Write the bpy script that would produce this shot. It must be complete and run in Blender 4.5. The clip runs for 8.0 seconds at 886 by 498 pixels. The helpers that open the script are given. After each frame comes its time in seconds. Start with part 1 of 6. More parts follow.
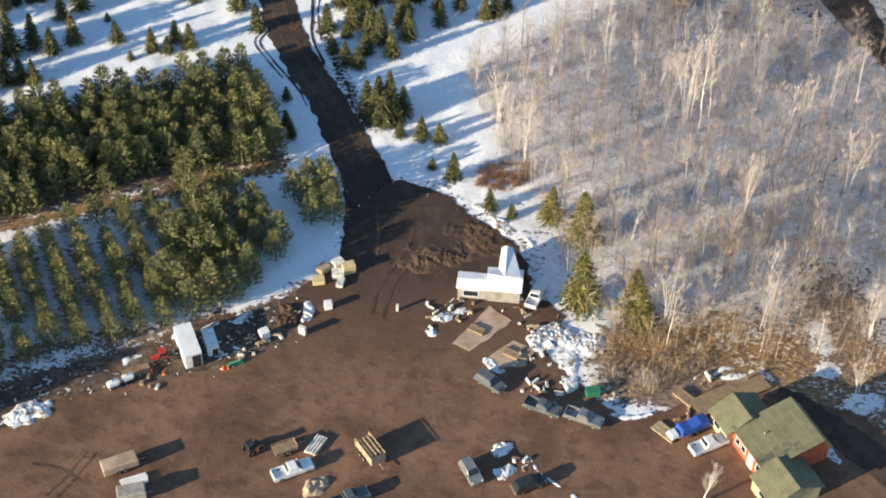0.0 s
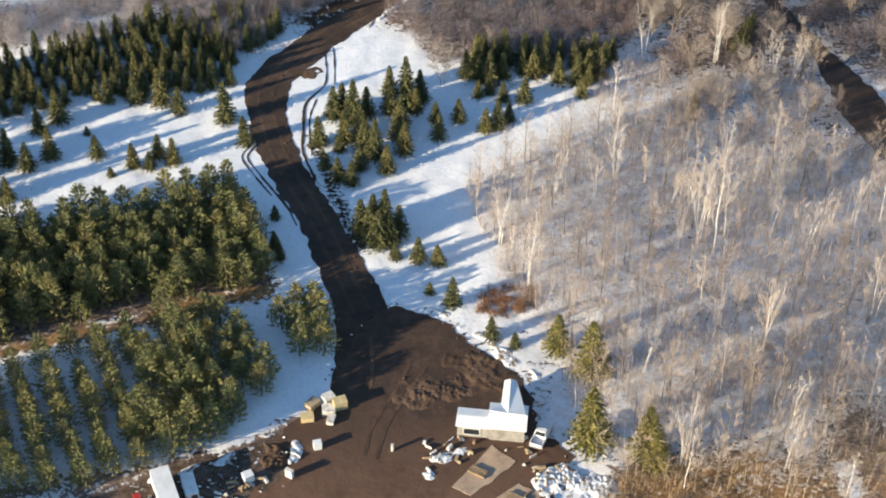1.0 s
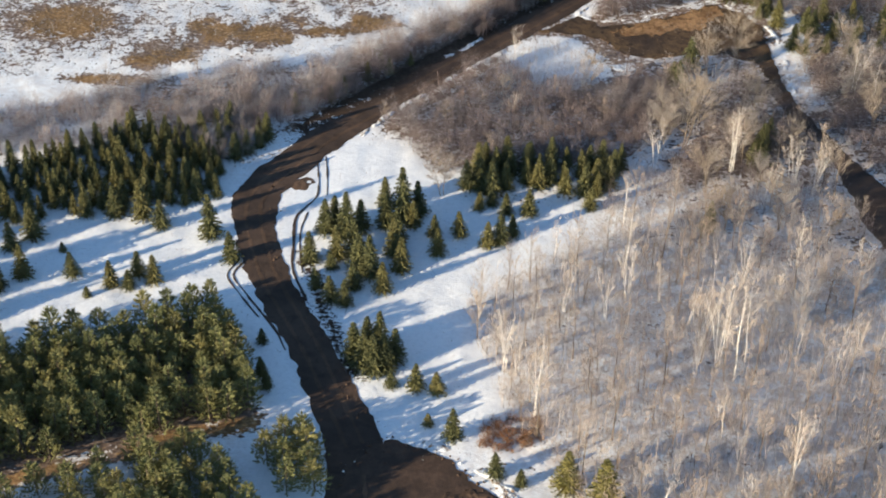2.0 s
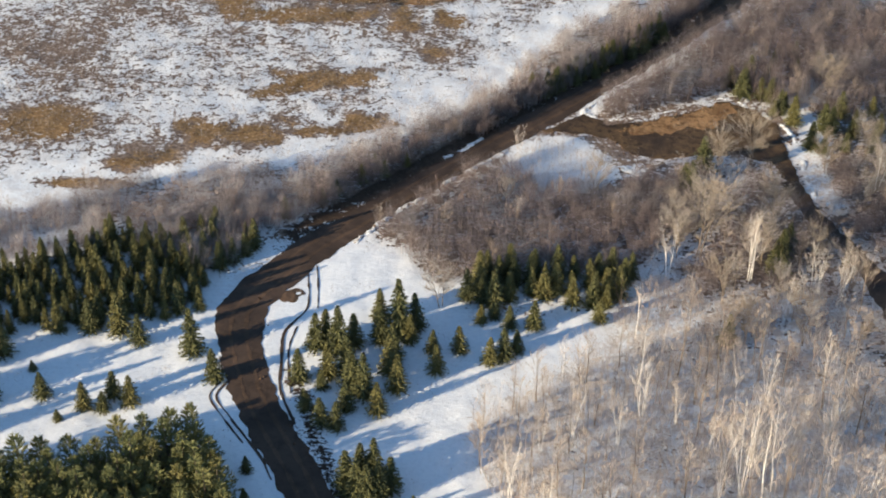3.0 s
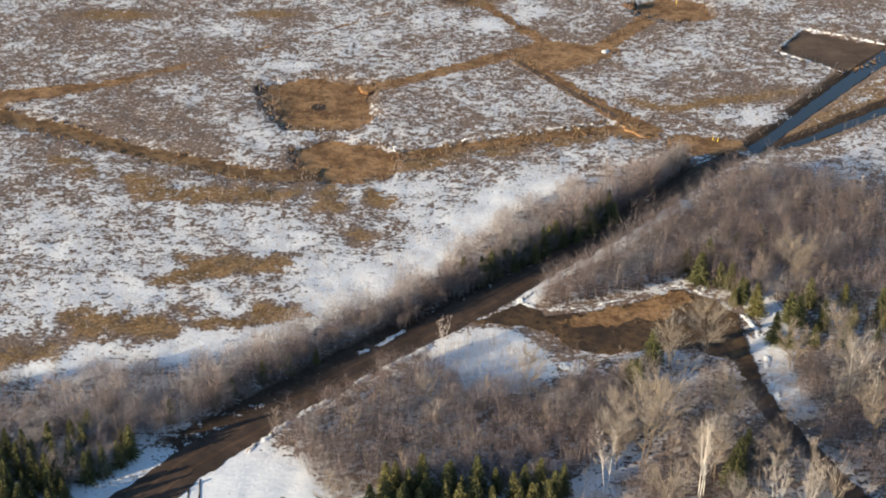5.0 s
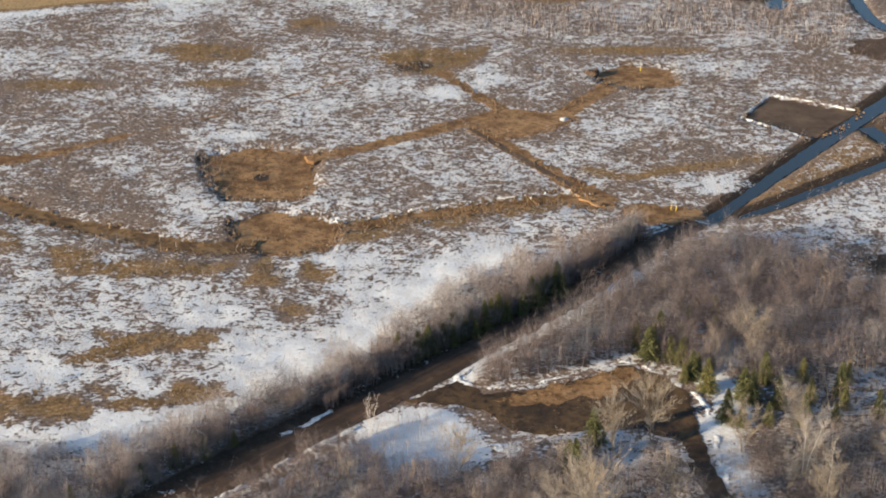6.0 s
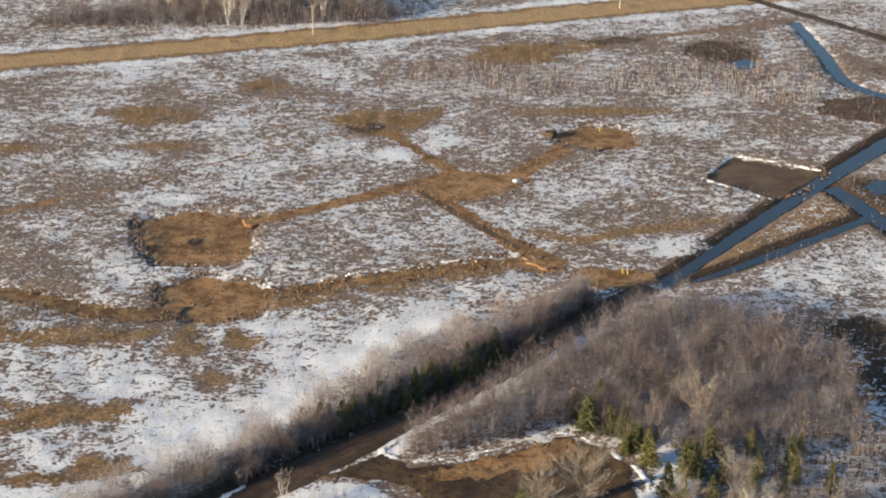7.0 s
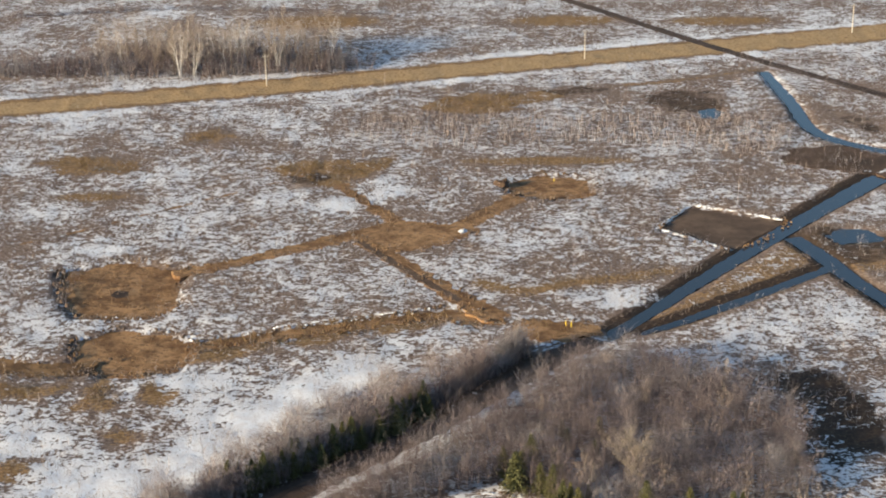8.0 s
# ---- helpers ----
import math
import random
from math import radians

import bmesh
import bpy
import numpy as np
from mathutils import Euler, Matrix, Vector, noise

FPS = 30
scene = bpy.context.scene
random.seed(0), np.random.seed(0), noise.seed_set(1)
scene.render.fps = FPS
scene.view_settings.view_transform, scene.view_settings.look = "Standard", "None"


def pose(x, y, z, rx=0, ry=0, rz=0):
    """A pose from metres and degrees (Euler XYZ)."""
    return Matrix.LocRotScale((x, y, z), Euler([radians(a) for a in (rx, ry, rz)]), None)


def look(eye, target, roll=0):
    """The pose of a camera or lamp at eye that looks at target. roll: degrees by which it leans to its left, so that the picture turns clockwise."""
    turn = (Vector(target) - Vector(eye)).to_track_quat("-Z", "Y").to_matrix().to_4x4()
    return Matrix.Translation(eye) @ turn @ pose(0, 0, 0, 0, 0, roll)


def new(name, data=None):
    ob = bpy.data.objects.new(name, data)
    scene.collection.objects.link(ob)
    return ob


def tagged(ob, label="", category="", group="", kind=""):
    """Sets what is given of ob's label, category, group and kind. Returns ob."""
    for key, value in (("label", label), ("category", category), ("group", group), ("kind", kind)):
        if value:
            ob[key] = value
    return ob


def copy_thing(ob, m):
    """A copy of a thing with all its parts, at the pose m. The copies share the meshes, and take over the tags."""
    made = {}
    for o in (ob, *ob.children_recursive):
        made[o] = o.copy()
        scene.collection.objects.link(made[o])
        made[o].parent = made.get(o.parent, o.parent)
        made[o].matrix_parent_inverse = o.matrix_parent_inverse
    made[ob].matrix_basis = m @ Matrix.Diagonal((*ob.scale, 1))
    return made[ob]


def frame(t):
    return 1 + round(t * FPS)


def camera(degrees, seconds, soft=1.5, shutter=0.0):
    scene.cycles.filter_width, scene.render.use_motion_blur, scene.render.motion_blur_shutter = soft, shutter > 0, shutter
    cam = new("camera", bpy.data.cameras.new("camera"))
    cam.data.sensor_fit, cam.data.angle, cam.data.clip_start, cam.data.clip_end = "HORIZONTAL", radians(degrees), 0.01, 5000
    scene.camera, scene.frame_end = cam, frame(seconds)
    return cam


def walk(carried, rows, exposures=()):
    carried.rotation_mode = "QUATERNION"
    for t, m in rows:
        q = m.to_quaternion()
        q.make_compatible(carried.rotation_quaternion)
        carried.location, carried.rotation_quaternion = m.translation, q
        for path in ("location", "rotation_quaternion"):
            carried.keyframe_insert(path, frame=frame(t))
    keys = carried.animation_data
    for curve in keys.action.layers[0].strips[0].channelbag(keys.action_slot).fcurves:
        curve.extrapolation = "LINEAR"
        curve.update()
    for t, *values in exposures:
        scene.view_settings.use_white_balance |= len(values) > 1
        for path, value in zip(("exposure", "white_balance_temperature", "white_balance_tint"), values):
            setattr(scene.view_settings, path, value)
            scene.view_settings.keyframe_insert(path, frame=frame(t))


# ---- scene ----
cam = camera(30.555, 8.0, soft=1.95)


def view(x, y, z, tilt, turn, roll):
    return pose(x, y, z, tilt, 0, turn) @ pose(0, 0, 0, 0, 0, roll)


walk(cam, [
    (0.0, view(0.0, 0.0, 160.0, 44.97, 0.0, 0.849)),
    (0.5, view(0.119, 7.578, 156.795, 46.511, 0.054, 0.755)),
    (1.0, view(0.199, 14.808, 153.456, 48.07, 0.077, 0.658)),
    (1.5, view(0.272, 22.495, 149.926, 49.658, 0.14, 0.594)),
    (3.0, view(0.137, 45.119, 139.801, 54.228, 0.106, 0.364)),
    (3.5, view(1.954, 52.867, 136.429, 55.778, 0.252, 0.374)),
    (4.0, view(4.831, 59.52, 132.839, 57.397, 0.322, 0.382)),
    (4.5, view(8.873, 65.855, 128.981, 59.081, 0.413, 0.301)),
    (5.0, view(13.486, 71.526, 124.518, 60.808, 0.547, 0.095)),
    (6.5, view(29.564, 89.126, 113.138, 65.01, 1.019, -0.525)),
    (7.0, view(34.818, 94.966, 108.978, 66.439, 1.105, -0.645)),
    (7.5, view(40.284, 100.811, 104.652, 67.967, 1.182, -0.728)),
    (8.0, view(45.531, 106.796, 100.693, 68.892, 1.253, -0.831)),
], [(0.0, 1.10, 6250, 7), (3.5, 0.89, 6380, 7), (8.0, 0.85, 6600, 7)])

# ---- light ----
SHADE_WAY = radians(30)      # the way the shadows fall, from +x towards +y
SUN_UP = radians(14)
world = bpy.data.worlds.new("winter_sky")
scene.world = world
world.use_nodes = True
wn = world.node_tree.nodes
sky = wn.new("ShaderNodeTexSky")
sky.sky_type, sky.sun_disc, sky.ozone_density, sky.dust_density = "NISHITA", False, 2.2, 0.0
sky.sun_elevation, sky.sun_rotation = SUN_UP, math.atan2(-math.cos(SHADE_WAY), -math.sin(SHADE_WAY))
world.node_tree.links.new(sky.outputs[0], wn["Background"].inputs[0])
wn["Background"].inputs[1].default_value = 0.108
sun = new("sun", bpy.data.lights.new("sun", "SUN"))
sun.data.energy, sun.data.angle, sun.data.color = 5.4, radians(0.6), (1.0, 0.81, 0.555)
sun.matrix_world = look((0, 0, 300), (math.cos(SHADE_WAY) * 100, math.sin(SHADE_WAY) * 100, 300 - 100 * math.tan(SUN_UP)))


# ---- materials ----
class Nodes:
    """Short calls for building node materials."""

    def __init__(self, name, rough=0.9, spec=0.2, metal=0.0):
        self.mat = bpy.data.materials.new(name)
        self.mat.use_nodes = True
        self.tree = self.mat.node_tree
        self.bsdf = self.tree.nodes["Principled BSDF"]
        self.bsdf.inputs["Roughness"].default_value = rough
        self.bsdf.inputs["Specular IOR Level"].default_value = spec
        self.bsdf.inputs["Metallic"].default_value = metal
        self.place = self.add("ShaderNodeNewGeometry").outputs["Position"]

    def add(self, kind):
        return self.tree.nodes.new(kind)

    def put(self, socket, value):
        if isinstance(value, bpy.types.NodeSocket):
            self.tree.links.new(value, socket)
        elif isinstance(value, tuple) and len(value) == 3 and socket.type == "RGBA":
            socket.default_value = (*value, 1)
        else:
            socket.default_value = value

    def noise(self, scale, detail=4.0, rough=0.6, vector=None, stretch=None):
        n = self.add("ShaderNodeTexNoise")
        v = vector if vector is not None else self.place
        if stretch:
            m = self.add("ShaderNodeMapping")
            self.put(m.inputs[0], v)
            m.inputs["Scale"].default_value = stretch
            v = m.outputs[0]
        self.put(n.inputs["Vector"], v)
        n.inputs["Scale"].default_value, n.inputs["Detail"].default_value = scale, detail
        n.inputs["Roughness"].default_value = rough
        return n.outputs[0]

    def math(self, kind, a, b=0.0, c=0.0):
        n = self.add("ShaderNodeMath")
        n.operation = kind
        for socket, value in zip(n.inputs, (a, b, c)):
            self.put(socket, value)
        return n.outputs[0]

    def step(self, value, low, high):
        n = self.add("ShaderNodeMapRange")
        n.interpolation_type = "SMOOTHSTEP"
        self.put(n.inputs[0], value)
        n.inputs[1].default_value, n.inputs[2].default_value = low, high
        return n.outputs[0]

    def mix(self, f, a, b):
        n = self.add("ShaderNodeMix")
        n.data_type = "RGBA"
        self.put(n.inputs[0], f)
        self.put(n.inputs[6], a)
        self.put(n.inputs[7], b)
        return n.outputs[2]

    def attr(self, name):
        n = self.add("ShaderNodeAttribute")
        n.attribute_name = name
        return n.outputs["Fac"]

    def random(self):
        return self.add("ShaderNodeObjectInfo").outputs["Random"]

    def island(self):
        return self.add("ShaderNodeNewGeometry").outputs["Random Per Island"]

    def finish(self, colour, height=None, strength=0.5, distance=0.1):
        self.put(self.bsdf.inputs["Base Color"], colour)
        if height is not None:
            b = self.add("ShaderNodeBump")
            b.inputs["Strength"].default_value, b.inputs["Distance"].default_value = strength, distance
            self.put(b.inputs["Height"], height)
            self.put(self.bsdf.inputs["Normal"], b.outputs[0])
        return self.mat


def worn(name, base, other, rough=0.7, scale=1.2, spec=0.3, metal=0.0, bump=0.02):
    """A painted, wooden, stone or metal surface with stains and fine grain."""
    n = Nodes(name, rough, spec, metal)
    blot = n.step(n.noise(scale, 4), 0.4, 0.7)
    fine = n.noise(scale * 14, 3)
    c = n.mix(blot, base, other)
    c = n.mix(n.math("MULTIPLY", n.step(fine, 0.5, 0.8), 0.35), c, tuple(v * 0.55 for v in base))
    return n.finish(c, fine, 0.35, bump)


def ground_material():
    n = Nodes("ground_cover", 0.9, 0.15)
    big, mid = n.noise(0.055, 4), n.noise(0.62, 6, 0.62, stretch=(0.8, 1.0, 1.0))
    fine = n.noise(1.9, 5, 0.68, stretch=(0.8, 1.0, 1.0))
    streak = n.noise(0.42, 5, 0.7, stretch=(0.55, 1.0, 1.0))
    # how much snow lies where, broken up into patches of every size
    rag = n.math("ADD", n.math("MULTIPLY", n.math("SUBTRACT", mid, 0.5), 1.1), n.math("MULTIPLY", n.math("SUBTRACT", fine, 0.5), 1.45))
    rag = n.math("ADD", rag, n.math("MULTIPLY", n.math("SUBTRACT", big, 0.5), 0.85))
    rag = n.math("ADD", rag, n.math("MULTIPLY", n.math("SUBTRACT", streak, 0.5), 0.55))
    snow = n.step(n.math("ADD", n.attr("snow"), rag), 0.46, 0.55)
    heath = n.mix(n.step(fine, 0.35, 0.65), (0.105, 0.074, 0.060), (0.30, 0.225, 0.182))
    heath = n.mix(n.step(mid, 0.5, 0.72), heath, (0.25, 0.185, 0.14))
    straw = n.mix(n.step(fine, 0.35, 0.7), (0.155, 0.09, 0.044), (0.40, 0.258, 0.13))
    straw = n.mix(n.step(mid, 0.52, 0.7), straw, (0.18, 0.105, 0.052))
    straw = n.mix(n.math("MULTIPLY", n.step(n.attr("straw"), 0.93, 1.0), n.step(fine, 0.3, 0.6)), straw, (0.45, 0.31, 0.165))
    s = n.step(n.math("ADD", n.attr("straw"), n.math("MULTIPLY", rag, 1.2)), 0.40, 0.62)
    bare = n.mix(s, heath, straw)
    soil = n.mix(n.step(fine, 0.4, 0.7), (0.045, 0.03, 0.022), (0.10, 0.068, 0.046))
    bare = n.mix(n.step(n.math("ADD", n.attr("soil"), n.math("MULTIPLY", rag, 0.4)), 0.42, 0.56), bare, soil)
    white = n.mix(n.step(fine, 0.4, 0.75), (0.825, 0.845, 0.88), (0.72, 0.745, 0.785))
    thin = n.math("MULTIPLY", n.attr("litter"), n.step(n.math("ADD", mid, n.math("MULTIPLY", fine, 0.5)), 0.64, 0.86))
    white = n.mix(thin, white, (0.52, 0.42, 0.35))
    c = n.mix(snow, bare, white)
    h = n.math("ADD", n.math("MULTIPLY", fine, 0.5), n.math("MULTIPLY", snow, 0.35))
    return n.finish(c, n.math("ADD", h, n.math("MULTIPLY", mid, 0.5)), 0.5, 0.26)


def dirt_material(name, dark, light, streaked=1.0, wet=None, mottle=0.6, grain=1.0):
    """Trodden earth: blotches at several sizes, faint wheel lines, clods. wet: northern tones, mud plus painted shade.
    """
    n = Nodes(name, 0.85, 0.25)
    big, mid, fine = n.noise(0.10 * grain, 6, 0.62), n.noise(0.45 * grain, 6, 0.68), n.noise(3.5, 4, 0.75)
    turn = n.add("ShaderNodeVectorRotate")
    turn.rotation_type = "Z_AXIS"
    n.put(turn.inputs["Vector"], n.place)
    turn.inputs["Angle"].default_value = 0.45
    lines = n.noise(0.8, 4, 0.65, turn.outputs[0], (0.16, 0.9, 1.0))
    c = n.mix(n.step(big, 0.36, 0.62), dark, light)
    c = n.mix(n.math("MULTIPLY", n.step(mid, 0.46, 0.66), mottle), c, tuple(v * 0.62 for v in dark))
    c = n.mix(n.math("MULTIPLY", n.step(lines, 0.52, 0.72), 0.25), c, tuple(min(1, v * 1.15) for v in light))
    c = n.mix(n.math("MULTIPLY", n.step(fine, 0.52, 0.78), 0.3), c, tuple(min(1, v * 1.35) for v in light))
    # darkens northward: wet mud, with the pines' shade painted into the colour
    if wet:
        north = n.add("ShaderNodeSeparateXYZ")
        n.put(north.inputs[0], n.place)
        damp_shade = n.math("ADD", north.outputs[1], n.math("MULTIPLY", n.math("SUBTRACT", big, 0.5), 40.0))
        c = n.mix(n.step(damp_shade, 132.0, 162.0), c, n.mix(n.step(mid, 0.4, 0.7), *wet))
    h = n.math("ADD", n.math("ADD", mid, n.math("MULTIPLY", lines, 0.35)), n.math("MULTIPLY", fine, 0.18))
    return n.finish(c, h, 0.5, 0.22 * streaked)


def leaf_material(name, dark, light, gold, by_object=0.5):
    n = Nodes(name, 0.75, 0.25)
    c = n.mix(n.island(), dark, light)
    c = n.mix(n.math("MULTIPLY", n.step(n.random(), 0.35, 1.0), by_object), c, gold)
    n.put(n.bsdf.inputs["Subsurface Weight"], 0.0)
    return n.finish(c)


def stem_material(name, dark, light, tint=(0.3, 0.2, 0.15)):
    n = Nodes(name, 0.9, 0.1)
    c = n.mix(n.island(), dark, light)
    grey = sum(light) / 3
    c = n.mix(n.math("MULTIPLY", n.step(n.noise(0.14, 3, 0.5), 0.48, 0.62), 0.6), c, (grey * 0.98, grey * 0.93, grey * 0.95))
    c = n.mix(n.math("MULTIPLY", n.step(n.noise(0.08, 3), 0.4, 0.65), 0.6), c, tint)
    return n.finish(c)


M_GROUND = ground_material()
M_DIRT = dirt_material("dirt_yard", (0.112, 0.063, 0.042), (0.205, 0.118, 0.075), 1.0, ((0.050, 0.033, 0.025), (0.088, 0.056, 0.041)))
M_ROAD = dirt_material("dirt_road", (0.048, 0.033, 0.026), (0.085, 0.056, 0.042))
M_PEAT = dirt_material("bare_peat", (0.16, 0.083, 0.037), (0.38, 0.222, 0.108), 1.3, None, 0.95, 2.2)
M_SCRAPE = dirt_material("scraped_peat", (0.11, 0.062, 0.03), (0.25, 0.15, 0.072), 1.3, None, 0.95, 2.2)
M_MUD = dirt_material("churned_mud", (0.06, 0.038, 0.026), (0.12, 0.075, 0.05), 1.4)
M_SPUR = dirt_material("mixed_dirt", (0.042, 0.028, 0.021), (0.125, 0.077, 0.040), 1.2, None, 0.9, 1.6)
M_DARKPEAT = dirt_material("wet_peat", (0.085, 0.055, 0.038), (0.15, 0.10, 0.068))
M_PINE = leaf_material("pine_needles", (0.145, 0.155, 0.068), (0.265, 0.26, 0.108), (0.33, 0.275, 0.105))
M_GOLDEN = leaf_material("golden_needles", (0.115, 0.110, 0.038), (0.24, 0.21, 0.068), (0.30, 0.245, 0.072))
M_SPRUCE = leaf_material("spruce_needles", (0.060, 0.066, 0.032), (0.158, 0.155, 0.064), (0.21, 0.18, 0.066))
M_BARK = worn("grey_bark", (0.20, 0.16, 0.12), (0.12, 0.09, 0.07), 0.95, 2.0)
M_BIRCH = worn("birch_bark", (0.84, 0.81, 0.78), (0.66, 0.61, 0.57), 0.9, 2.5)
M_TWIG = stem_material("bare_twigs", (0.25, 0.20, 0.168), (0.55, 0.45, 0.375), (0.38, 0.295, 0.235))
M_TWIG_PALE = stem_material("pale_twigs", (0.34, 0.285, 0.25), (0.60, 0.52, 0.46), (0.44, 0.35, 0.29))
M_BRUSH = stem_material("brush_stems", (0.080, 0.062, 0.062), (0.335, 0.275, 0.268), (0.205, 0.156, 0.145))
M_BRUSH_PALE = stem_material("pale_brush_stems", (0.15, 0.122, 0.116), (0.52, 0.445, 0.42), (0.34, 0.27, 0.24))
M_TWIG_GREY = stem_material("grey_twigs", (0.17, 0.14, 0.115), (0.42, 0.35, 0.29), (0.29, 0.235, 0.19))
M_TANBRUSH = stem_material("tan_brush", (0.24, 0.17, 0.105), (0.54, 0.41, 0.27), (0.42, 0.30, 0.18))
M_RUST = stem_material("rust_brush", (0.12, 0.06, 0.03), (0.30, 0.16, 0.08), (0.24, 0.12, 0.06))
M_STRAW = stem_material("dead_grass", (0.10, 0.064, 0.032), (0.34, 0.235, 0.115), (0.20, 0.13, 0.06))
M_BARKSTEM = stem_material("dark_stems", (0.075, 0.058, 0.048), (0.17, 0.135, 0.11), (0.12, 0.09, 0.07))
M_CLOD = stem_material("peat_clods", (0.07, 0.045, 0.03), (0.24, 0.15, 0.08), (0.16, 0.095, 0.05))
M_TUFT = stem_material("heath_tufts", (0.14, 0.108, 0.092), (0.40, 0.325, 0.28), (0.28, 0.21, 0.165))
M_SNOW = worn("packed_snow", (0.82, 0.84, 0.88), (0.70, 0.72, 0.76), 0.8, 0.8, 0.2, 0.0, 0.05)


def water_material():
    n = Nodes("ditch_water", 0.08, 0.5)
    return n.finish((0.02, 0.025, 0.03), n.noise(0.8, 3), 0.08, 0.03)


M_WATER = water_material()


# ---- mesh helpers ----
def from_arrays(name, verts, faces, material, parent=None, label=""):
    me = bpy.data.meshes.new(name)
    me.from_pydata([tuple(v) for v in verts], [], [tuple(f) for f in faces])
    me.materials.append(material)
    ob = new(name, me)
    ob.parent = parent
    return tagged(ob, label)


def part(name, bm, material, parent=None, label=""):
    """Links a bmesh as one mesh object under a thing or a part."""
    me = bpy.data.meshes.new(name)
    bm.to_mesh(me)
    bm.free()
    me.materials.append(material)
    ob = new(name, me)
    ob.parent = parent
    return tagged(ob, label)


def smooth_line(points, step=0.7):
    """Points evenly spread on a soft curve through the given ones (any number of columns)."""
    p = np.array(points, float)
    p = np.vstack([2 * p[0] - p[1], p, 2 * p[-1] - p[-2]])
    out = []
    for a, b, c, d in zip(p, p[1:], p[2:], p[3:]):
        n = max(2, int(np.linalg.norm((c - b)[:2]) / step))
        for t in np.arange(n) / n:
            out.append(0.5 * (2 * b + (c - a) * t + (2 * a - 5 * b + 4 * c - d) * t * t + (3 * b - a - 3 * c + d) * t ** 3))
    out.append(p[-2])
    return np.array(out)


def ragged(outline, amount=0.35, step=0.7, scale=0.6):
    """A closed outline, made finer and uneven."""
    p = np.array(outline, float)
    out = []
    for a, b in zip(p, np.roll(p, -1, 0)):
        n = max(1, int(np.linalg.norm(b - a) / step))
        side = np.array([-(b - a)[1], (b - a)[0]]) / max(1e-6, np.linalg.norm(b - a))
        for t in np.arange(n) / n:
            q = a + (b - a) * t
            v = Vector((q[0] * scale, q[1] * scale, 3.7))
            out.append(q + side * amount * (noise.noise(v) + 0.7 * noise.noise(v * 2.9) + 0.5 * noise.noise(v * 7.3)))
    return out


def lane(points, step=2.5):
    """The outline of a lane: rows of x, y, width."""
    p = smooth_line(points, step)
    way = np.gradient(p[:, :2], axis=0)
    side = np.stack([-way[:, 1], way[:, 0]], 1) / np.linalg.norm(way, axis=1)[:, None]
    return np.vstack([p[:, :2] + side * p[:, 2:3] / 2, (p[:, :2] - side * p[:, 2:3] / 2)[::-1]])


def sheet(name, outline, z, material, label, category, amount=0.35, depth=0.3, scale=0.6):
    """A flat patch of ground with an uneven rim that goes down into the soil."""
    rim = ragged(outline, amount, 0.7, scale)
    bm = bmesh.new()
    top = [bm.verts.new((x, y, z)) for x, y in rim]
    low = [bm.verts.new((x, y, z - depth)) for x, y in rim]
    face = bm.faces.new(top)
    if face.normal.z < 0 or sum(a[0] * b[1] - a[1] * b[0] for a, b in zip(rim, rim[1:] + rim[:1])) < 0:
        face.normal_flip()
    for k in range(len(rim)):
        j = (k + 1) % len(rim)
        bm.faces.new((top[k], low[k], low[j], top[j]))
    bmesh.ops.recalc_face_normals(bm, faces=bm.faces)
    bmesh.ops.triangulate(bm, faces=[f for f in bm.faces if len(f.verts) > 4])
    ob = part(name, bm, material)
    return tagged(ob, label, category, "", "structure")


def outside(X, Y, outline, reach=12.0):
    """Signed distance to an outline, negative inside; no finer than reach far away from it."""
    p = np.array(outline, float)
    low, high = p.min(0) - reach, p.max(0) + reach
    near = (X > low[0]) & (X < high[0]) & (Y > low[1]) & (Y < high[1])
    far = np.full(X.shape, reach)
    X, Y = X[near], Y[near]
    best, inside = np.full(X.shape, 1e9), np.zeros(X.shape, bool)
    for (ax, ay), (bx, by) in zip(p, np.roll(p, -1, 0)):
        ex, ey = bx - ax, by - ay
        t = np.clip(((X - ax) * ex + (Y - ay) * ey) / (ex * ex + ey * ey + 1e-9), 0, 1)
        best = np.minimum(best, np.hypot(X - ax - t * ex, Y - ay - t * ey))
        cross = (ay > Y) != (by > Y)
        inside ^= cross & (X < ex * (Y - ay) / (ey if abs(ey) > 1e-9 else 1e-9) + ax)
    far[near] = np.where(inside, -best, best)
    return far


def scatter(outline, gap, seed, limit=100000, avoid=()):
    """Random places inside an outline, at least gap apart."""
    r = random.Random(seed)
    p = np.array(outline, float)
    low, high = p.min(0), p.max(0)
    cells, out = {}, []
    for _ in range(int(8 * np.prod(high - low) / gap ** 2)):
        x, y = r.uniform(low[0], high[0]), r.uniform(low[1], high[1])
        i, j = int(x // gap), int(y // gap)
        if any((x - a) ** 2 + (y - b) ** 2 < gap * gap for u in (-1, 0, 1) for v in (-1, 0, 1) for a, b in cells.get((i + u, j + v), ())):
            continue
        cells.setdefault((i, j), []).append((x, y))
        out.append((x, y))
    q = np.array(out)
    keep = outside(q[:, 0], q[:, 1], outline) < 0
    for other, margin in avoid:
        keep &= outside(q[:, 0], q[:, 1], other) > margin
    return [tuple(v) for v in q[keep]][:limit]


